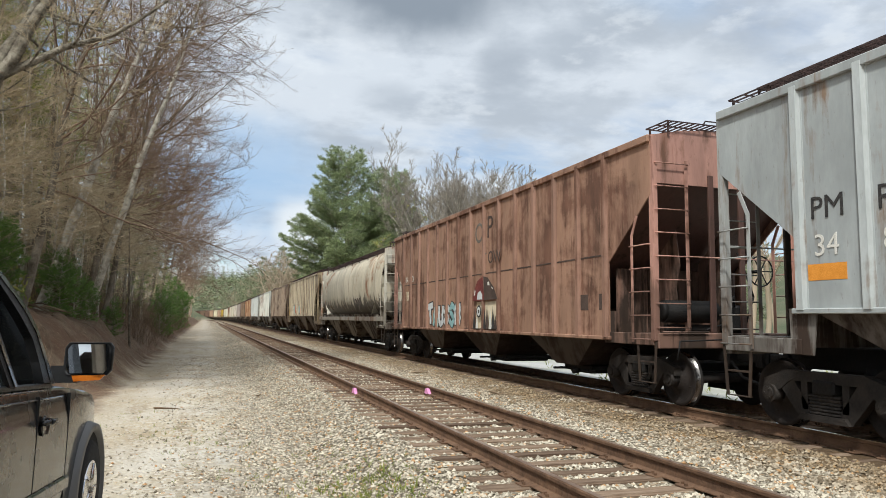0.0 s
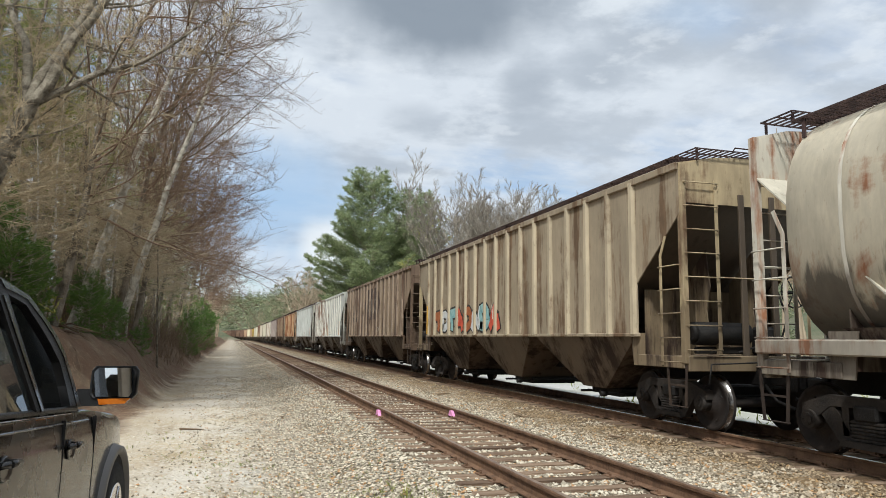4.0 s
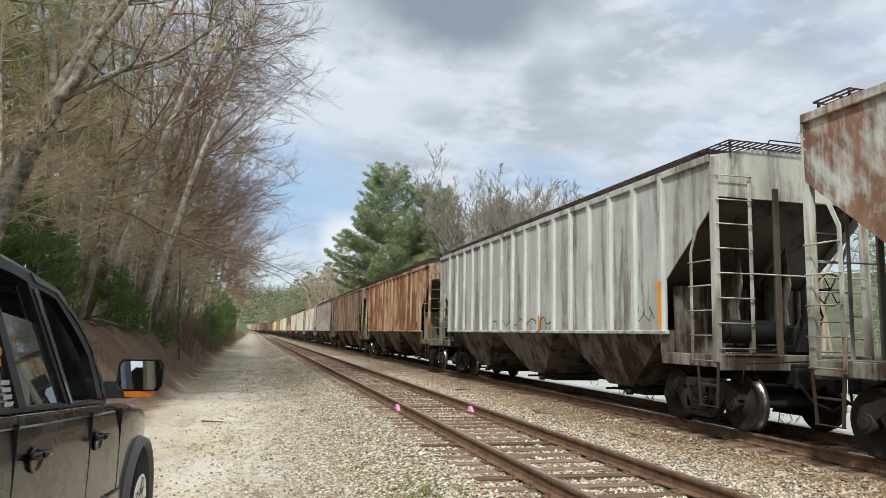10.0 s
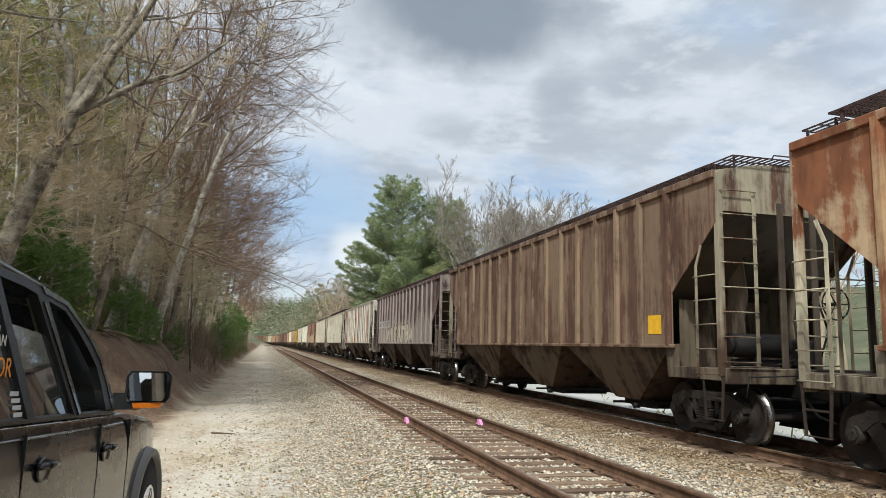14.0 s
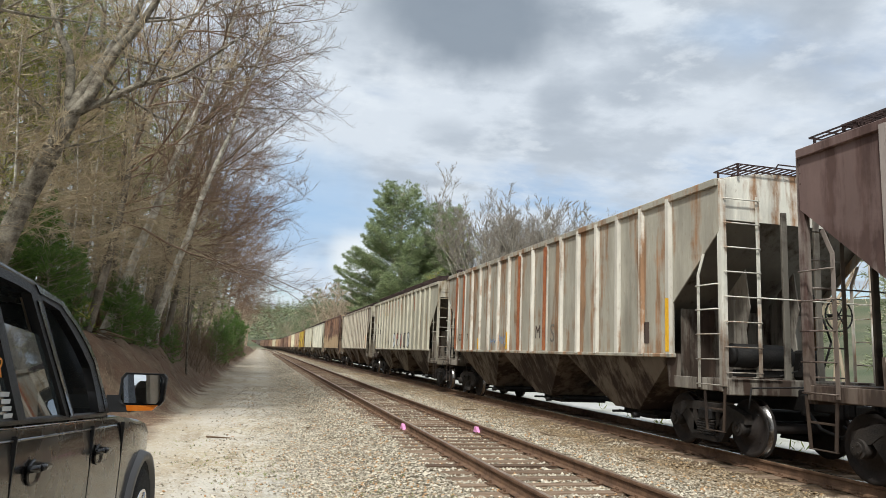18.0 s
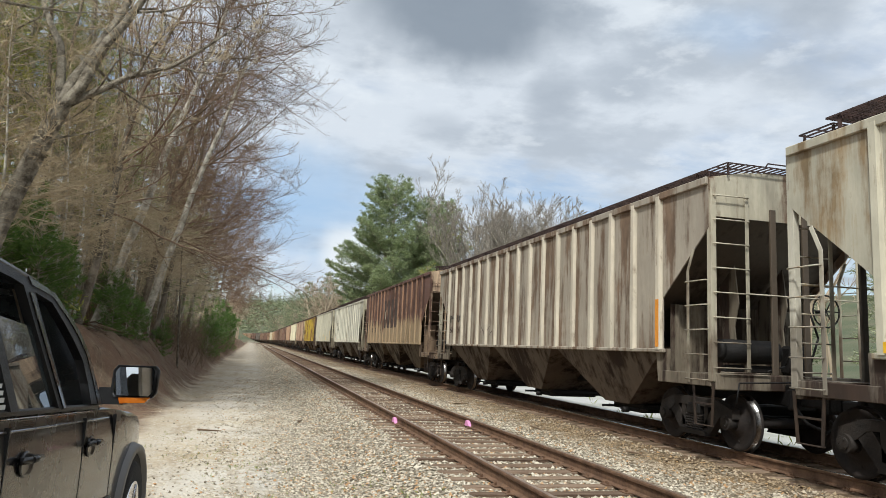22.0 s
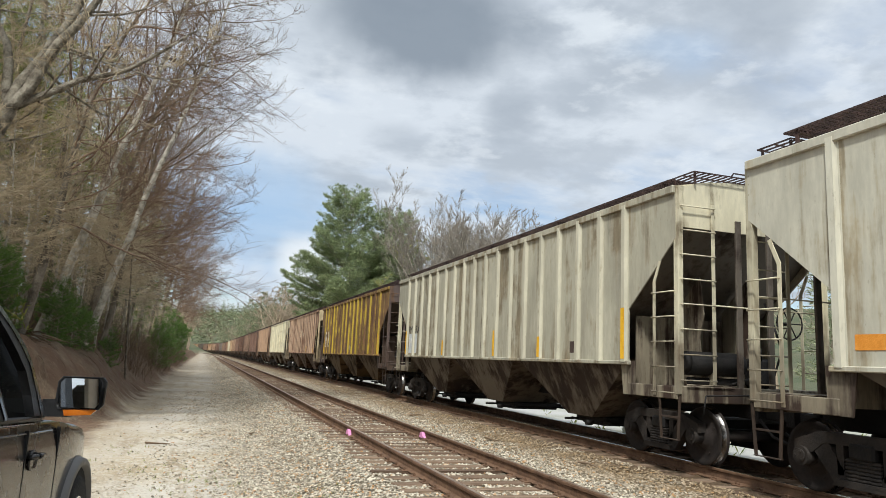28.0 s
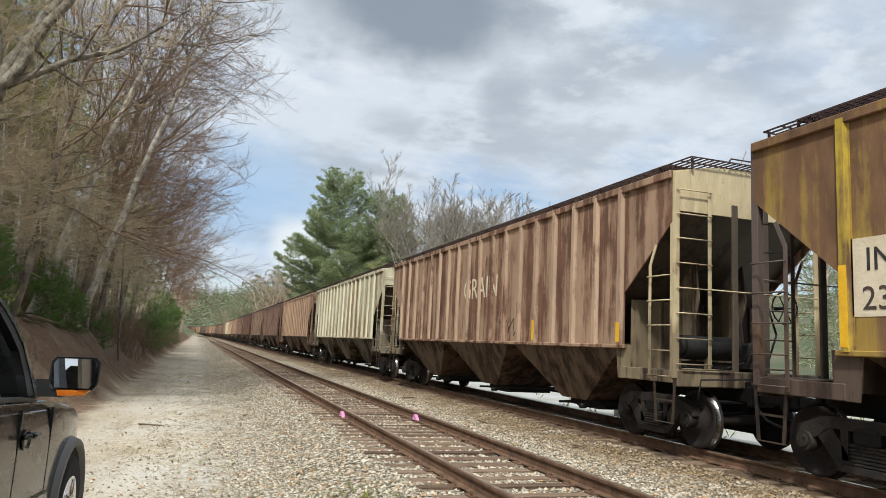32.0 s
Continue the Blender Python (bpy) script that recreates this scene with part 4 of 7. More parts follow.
def ribbon(b, pts, w, x):
    """A flat stroke of a width on the side of a car."""
    n = len(pts)
    left, right = [], []
    for i, (y, z) in enumerate(pts):
        y0, z0 = pts[max(i - 1, 0)]
        y1, z1 = pts[min(i + 1, n - 1)]
        l = math.hypot(y1 - y0, z1 - z0) or 1
        ny, nz = -(z1 - z0) / l, (y1 - y0) / l
        e = 0.5 * w
        ey, ez = 0.0, 0.0
        if i in (0, n - 1):
            s = -1 if i == 0 else 1
            ey, ez = s * (y1 - y0) / l * e * 0.7, s * (z1 - z0) / l * e * 0.7
        left.append((x, y + ny * e + ey, z + nz * e + ez))
        right.append((x, y - ny * e + ey, z - nz * e + ez))
    b.add(left + right, [(i, i + 1, n + i + 1, n + i) for i in range(n - 1)])


def graffiti(root, o0, o1, z0, z1, fills, seed, n=6, line="black"):
    """Swollen spray-painted strokes with dark outlines: no words."""
    rng = random.Random(seed)
    step = (o0 - o1) / n
    for i in range(n):
        glyph = STROKES[rng.randrange(len(STROKES))]
        w, h = step * 0.98, (z1 - z0) * rng.uniform(0.8, 1.0)
        th = min(w, h) * 0.34
        lean = rng.uniform(-0.12, 0.12)
        left = o0 - i * step - CAR_L / 2
        base = z0 + th * 0.6 + rng.uniform(0, 0.06)
        for lift, wide, ink in ((0.004 + 0.0005 * i, th * 1.45, line), (0.010 + 0.0005 * i, th, fills[i % len(fills)])):
            b = MB()
            for k, st in enumerate(glyph):
                pts = []
                for (u0, v0), (u1, v1) in zip(st, st[1:]):
                    for q in range(4):
                        t = q / 4
                        pts.append((u0 + (u1 - u0) * t, v0 + (v1 - v0) * t))
                pts.append(st[-1])
                pts = [(left - (u + lean * v) * w * 0.92 + 0.03 * math.sin(9 * v + seed), base + v * (h - th * 1.2)) for u, v in pts]
                ribbon(b, pts, wide * (1 + 0.15 * k), -HW - 0.012 - lift - 0.0004 * k)
            part("graffiti", b, INK[ink], root)
        if i % 2:   # a highlight down the stroke
            b = MB()
            ribbon(b, [(left - w * 0.2, base + h * 0.25), (left - w * 0.12, base + h * 0.7)], th * 0.2, -HW - 0.0285)
            part("graffiti", b, INK["white"], root)


def tag(root, s, o, width, z, height, fill, line, tilt=0.0):
    """One spray-painted block letter with a dark edge, o being its left edge."""
    for lift, bold, ink in ((0.004, 0.10, line), (0.010, 0.045, fill)):
        key = ("tag", s, bold)
        if key not in cache:
            cu = bpy.data.curves.new("tag", "FONT")
            cu.body, cu.size, cu.extrude, cu.offset, cu.resolution_u = s, 1.0, 0.002, bold, 3
            tmp = new("tag", cu)
            bpy.context.view_layer.update()
            me = bpy.data.meshes.new_from_object(tmp.evaluated_get(bpy.context.evaluated_depsgraph_get()))
            bpy.data.objects.remove(tmp)
            me.materials.clear()
            me.materials.append(None)
            cache[key] = me
        m = Matrix.Translation((-HW - 0.014 - lift, o - CAR_L / 2, z)) @ Matrix(((0, 0, -1, 0), (-1, 0, 0, 0), (0, 1, 0, 0), (0, 0, 0, 1)))
        m = m @ Matrix.Rotation(tilt, 4, "Z") @ Matrix.Diagonal((width / 0.66, height / 0.72, 1, 1))
        part("graffiti", cache[key], INK[ink], root, at=m)


def scrawl(root, o0, o1, z0, z1, ink, seed, r=0.013):
    rng = random.Random(seed)
    b = MB()
    n = max(3, int((o1 - o0) / 0.22))
    pts = []
    for i in range(n * 4 + 1):
        t = i / (n * 4)
        pts.append((o0 + (o1 - o0) * t + 0.09 * math.sin(i * 1.9) - CAR_L / 2, (z0 + z1) / 2 + (z1 - z0) / 2 * math.sin(i * 1.57 + rng.uniform(-0.5, 0.5)) * rng.uniform(0.5, 1.0)))
    ribbon(b, pts, 2.2 * r, -HW - 0.016)
    part("graffiti", b, INK[ink], root)


def rib_places(n):
    """Distances of the ribs from the near coupling."""
    return [2.3 + (CAR_L - 4.6) * i / (n - 1) for i in range(n)]


def wheelset_mesh():
    """The wheels' plates are brown, their treads polished."""
    if "wheelset" not in cache:
        me = wheelset().mesh("wheelset")
        me.materials.append(TREAD)
        for p in me.polygons:
            r = [math.hypot(me.vertices[i].co.y, me.vertices[i].co.z) for i in p.vertices]
            p.material_index = 1 if min(r) > 0.452 and max(r) < 0.486 else 0
        cache["wheelset"] = me
    return cache["wheelset"]


def truck(root, yc, paint, full):
    tk = part("truck", shared("bolster", bolster), STEEL_DARK, root, "dusty cast-steel railway truck", at=(0, yc, 0))
    for sx in (-1, 1):
        part("side_frame", shared(("side_frame", sx), lambda: side_frame(sx)), TRUCK_STEEL, tk)
        part("spring_nest", shared(("spring_nest", sx), lambda: springs(sx)), TRUCK_STEEL, tk)
    out = []
    for y in (-0.89, 0.89):
        ws = part("wheelset", wheelset_mesh(), WHEEL_STEEL, tk, "worn steel wheels on an axle", at=(0, y, 0.457))
        out.append((ws, y))
    return out


def hopper_car(k, spec, near=True):
    """One covered hopper. k counts the cars as they pass; parts lie in the car's own space, the near coupling at -y."""
    ze, zs = spec.get("ze", 4.45), spec.get("zs", 1.6)
    root = empty("hopper_car", spec["label"], "railway car", "cars of the freight train")
    P = car_paint(root, spec["base"], spec["rust"], spec.get("amount", 0.3), k + 0.37, spec.get("grime", 0.25), spec.get("streak", 0.5), name="weathered_car_paint", lower=spec.get("lower"), rust_y=spec.get("rust_y"))
    RP = P
    if near:
        spec.setdefault("ribs_col", tuple(min(0.78, v * 1.22) for v in spec["base"]))
        RP = car_paint(root, spec["ribs_col"], spec["rust"], spec.get("ribs_amount", 0.15), k + 5.1, 0.25, 0.6, name="weathered_rib_paint", lower=spec.get("lower"), rust_y=spec.get("rust_y"))
    EP = car_paint(root, spec.get("end", spec["base"]), spec["rust"], spec.get("end_amount", 0.35), k + 2.2, 0.5, 0.6, name="weathered_end_paint", lower=(2.0, srgb(76, 58, 45), 0.6))
    # hopper bays: grime, and the shade under the car darkened into the base colour
    DP = car_paint(root, spec.get("under", tuple(0.20 * a + 0.8 * b for a, b in zip(spec["base"], srgb(74, 56, 43)))), srgb(50, 37, 29), 0.42, k + 7.7, 0.5, 0.5, name="grimy_shaded_hopper_paint")
    BP = car_paint(root, tuple(0.3 * a + 0.7 * b for a, b in zip(spec.get("end", spec["base"]), srgb(86, 70, 56))), srgb(58, 44, 35), 0.45, k + 4.4, 0.8, 0.7, name="grimy_end_paint")
    FP = car_paint(root, srgb(66, 54, 45), srgb(40, 31, 26), 0.4, k + 9.1, 0.5, 0.4, name="grimy_frame_paint")
    # slope and end posts: shade below the car's end put into a darker colour
    SP = car_paint(root, spec.get("slope", srgb(84, 73, 61)), srgb(58, 47, 39), 0.3, k + 3.3, 0.3, 0.4, name="shaded_slope_paint")
    if spec.get("round"):
        rounded_body(root, spec, P, EP, ze)
    else:
        for sx in (-1, 1):
            part("side_sheet", shared(("side_sheet", sx, ze, zs), lambda: side_sheet(ze, sx, zs)), P, root)
            part("top_chord", shared(("top_chord", sx, ze), lambda: MB().box((sx * (HW + 0.03), 0, ze - 0.03), (0.07, 2 * A, 0.13), 0.012)), RP if spec.get("chord") else P, root)
            part("side_sill", shared(("side_sill", sx, zs), lambda: MB().box((sx * (HW + 0.02), 0, zs - 0.015), (0.08, 2 * C + 0.1, 0.07), 0.012)), P, root)
            turn = Matrix.Rotation(math.pi, 4, "Z") if sx > 0 else Matrix()
            for o in rib_places(spec.get("ribs", 16)):
                part("rib", shared(("rib", ze, zs), lambda: rib(ze, zs)), RP, root, at=Matrix.Translation((sx * (HW + 0.012), o - CAR_L / 2, 0)) @ turn)
        part("roof", shared(("roof", ze), lambda: roof(ze)), EP, root)
    for s in (-1, 1):
        T = Matrix() if s < 0 else Matrix.Rotation(math.pi, 4, "Z")
        at_end = T @ Matrix.Translation((0, -A, 0))
        half_turn = Matrix.Rotation(math.pi, 4, "Z")
        part("end_wall", shared(("end_wall", ze), lambda: end_wall(ze)), EP, root, at=at_end)
        part("slope_sheet", shared("slope_sheet", slope_sheet), SP, root, at=T @ Matrix.Translation((0, -A + 0.02, 0)))
        part("end_sill", shared("end_sill", end_sill), BP, root, at=at_end)
        part("bulkhead", shared("bulkhead", bulkhead), BP, root, at=T @ Matrix.Translation((0, -C + 0.03, 0)))
        for x in (-0.5, 0.5):
            part("shear_web", shared("shear_web", shear_web), BP, root, at=T @ Matrix.Translation((x, -A, 0)))
        part("coupler", shared("coupler", coupler), STEEL_DARK, root, at=T @ Matrix.Translation((0, -CAR_L / 2 + 0.03, 0)))
        part("end_platform", shared("end_platform", end_platform), GRATING, root, "rusty steel grating", at=T @ Matrix.Translation((0, -A + 0.2, ze + 0.28)))
        if near:
            if s < 0:
                part("brake_gear", shared("brake_gear", brake_gear), STEEL_DARK, root, at=at_end)
            for x in (-0.32, 0.32):
                part("end_post", shared("end_post", lambda: MB().box((0, 0, 2.55), (0.11, 0.05, 2.9), 0.008)), SP, root, at=T @ Matrix.Translation((x, -A - 0.02, 0)))
        for sx in (-1, 1):
            part("side_stub", shared(("side_stub", sx), lambda: side_stub(sx)), BP, root, at=T @ half_turn)
            part("corner_post", shared(("corner_post", ze), lambda: corner_post(ze)), EP, root, at=T @ Matrix.Translation((sx * (HW - 0.0), -A, 0)) @ (Matrix() if sx < 0 else Matrix.Rotation(math.pi, 4, "Z")))
            part("stile", shared("side_stile", lambda: stile(1.08, 3.28)), EP, root, at=T @ Matrix.Translation((sx * (HW + 0.03), -A + 0.55, 0)))
            part("stirrup_step", shared("stirrup", stirrup), FP, root, at=T @ Matrix.Translation((sx * (HW - 0.02), -A + 0.22, 0)))
            if near or sx == s * -1 or sx == -1:
                for i in range(5):
                    part("rung", shared("rung_side", lambda: rung(0.55, "y")), EP, root, at=T @ Matrix.Translation((sx * (HW + 0.03), -A + 0.28, 1.14 + i * 0.40)) @ (Matrix() if sx < 0 else Matrix.Rotation(math.pi, 4, "Z")))
        part("stile", shared("end_stile", lambda: stile(1.2, 4.22, False)), EP, root, at=T @ Matrix.Translation((0.84 * s, -A - 0.04, 0)))
        if near:
            for i in range(8):
                part("rung", shared("rung_end", lambda: rung(0.66, "x")), EP, root, at=T @ Matrix.Translation((1.16 * s, -A - 0.03, 1.34 + i * 0.40)))
            part("handrail", shared("handrail", lambda: MB().rod([(-0.8, -0.04, 2.55), (1.45, -0.04, 2.55)], 0.012, 6)), EP, root, at=at_end)
    board, lift = (0.6, 0.26) if spec.get("bare_top") else (1.08, 0.33) if k in (6, 10, 13) else (1.0, 0.27)
    for x in (-board, board):
        part("running_board", shared("running_board", running_board), GRATING, root, "rusty steel grating", at=(x, 0, ze + (0.12 if spec.get("round") else lift)))
    for i in range(4):
        part("hatch", shared("hatch", hatch), EP, root, at=(0, (i - 1.5) * 3.9, ze + 0.12))
    part("centre_sill", shared("centre_sill", centre_sill), STEEL_DARK, root)
    b0 = -CAR_L / 2
    for y0, y1, yc in ((2.25, 7.05, 4.85), (7.1, 11.7, 9.4), (11.75, 16.55, 13.95)):
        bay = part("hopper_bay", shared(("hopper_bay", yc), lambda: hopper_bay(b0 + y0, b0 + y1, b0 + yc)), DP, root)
        part("outlet_gate", shared("outlet", outlet), STEEL_DARK, bay, at=(0, b0 + yc, 0))
    wheels = truck(root, -CAR_L / 2 + 2.06, DP, near) + truck(root, CAR_L / 2 - 2.06, DP, near)
    for o, z0, z1 in spec.get("stripes", ()):
        flat(root, "reflective_stripe", [(o - 0.055, z0), (o + 0.055, z0), (o + 0.055, z1), (o - 0.055, z1)], spec.get("stripe_ink", "yellow"), 0.065)
    for row in spec.get("words", ()):
        letters(root, *row)
    for row in spec.get("patches", ()):
        flat(root, "paint_patch", row[0], row[1], 0.002 if len(row) < 3 else row[2])
    for row in spec.get("graffiti", ()):
        graffiti(root, *row)
    for row in spec.get("tags", ()):
        tag(root, *row)
    for row in spec.get("scrawls", ()):
        scrawl(root, *row)
    return root, wheels


def rounded_body(root, spec, P, EP, ze):
    """The teardrop shell of a centre-flow car."""
    def ring(y, s=1.0):
        pts = []
        for i in range(40):
            a = 2 * math.pi * i / 40
            c, q = math.cos(a), math.sin(a)
            e = 0.72
            x = math.copysign(abs(c) ** e, c) * 1.58 * s
            z = math.copysign(abs(q) ** e, q) * (1.62 if q > 0 else 1.62) * s + 3.0
            pts.append((x, y, z))
        return pts
    a = A - 0.6
    part("shell", MB().loft([ring(-a, 0.97), ring(-a + 0.06), ring(0), ring(a - 0.06), ring(a, 0.97)]), P, root)
    for o in (2.3, 4.5, 6.6, 8.6, 10.5, 12.3, 14.2, 16.4):
        part("weld_band", MB().loft([[(x * 1.004, o - CAR_L / 2 + d, 3.0 + (z - 3.0) * 1.004) for x, _, z in ring(0)] for d in (-0.03, 0.03)], caps=False), EP, root)
    for sx in (-1, 1):
        part("side_sill", MB().box((sx * (HW + 0.03), 0, 1.42), (0.14, 2 * A, 0.2), 0.02), EP, root)
    part("hatch_trough", MB().box((0, 0, ze + 0.08), (0.7, 2 * A - 1.2, 0.2), 0.04), EP, root)

MIX = dict
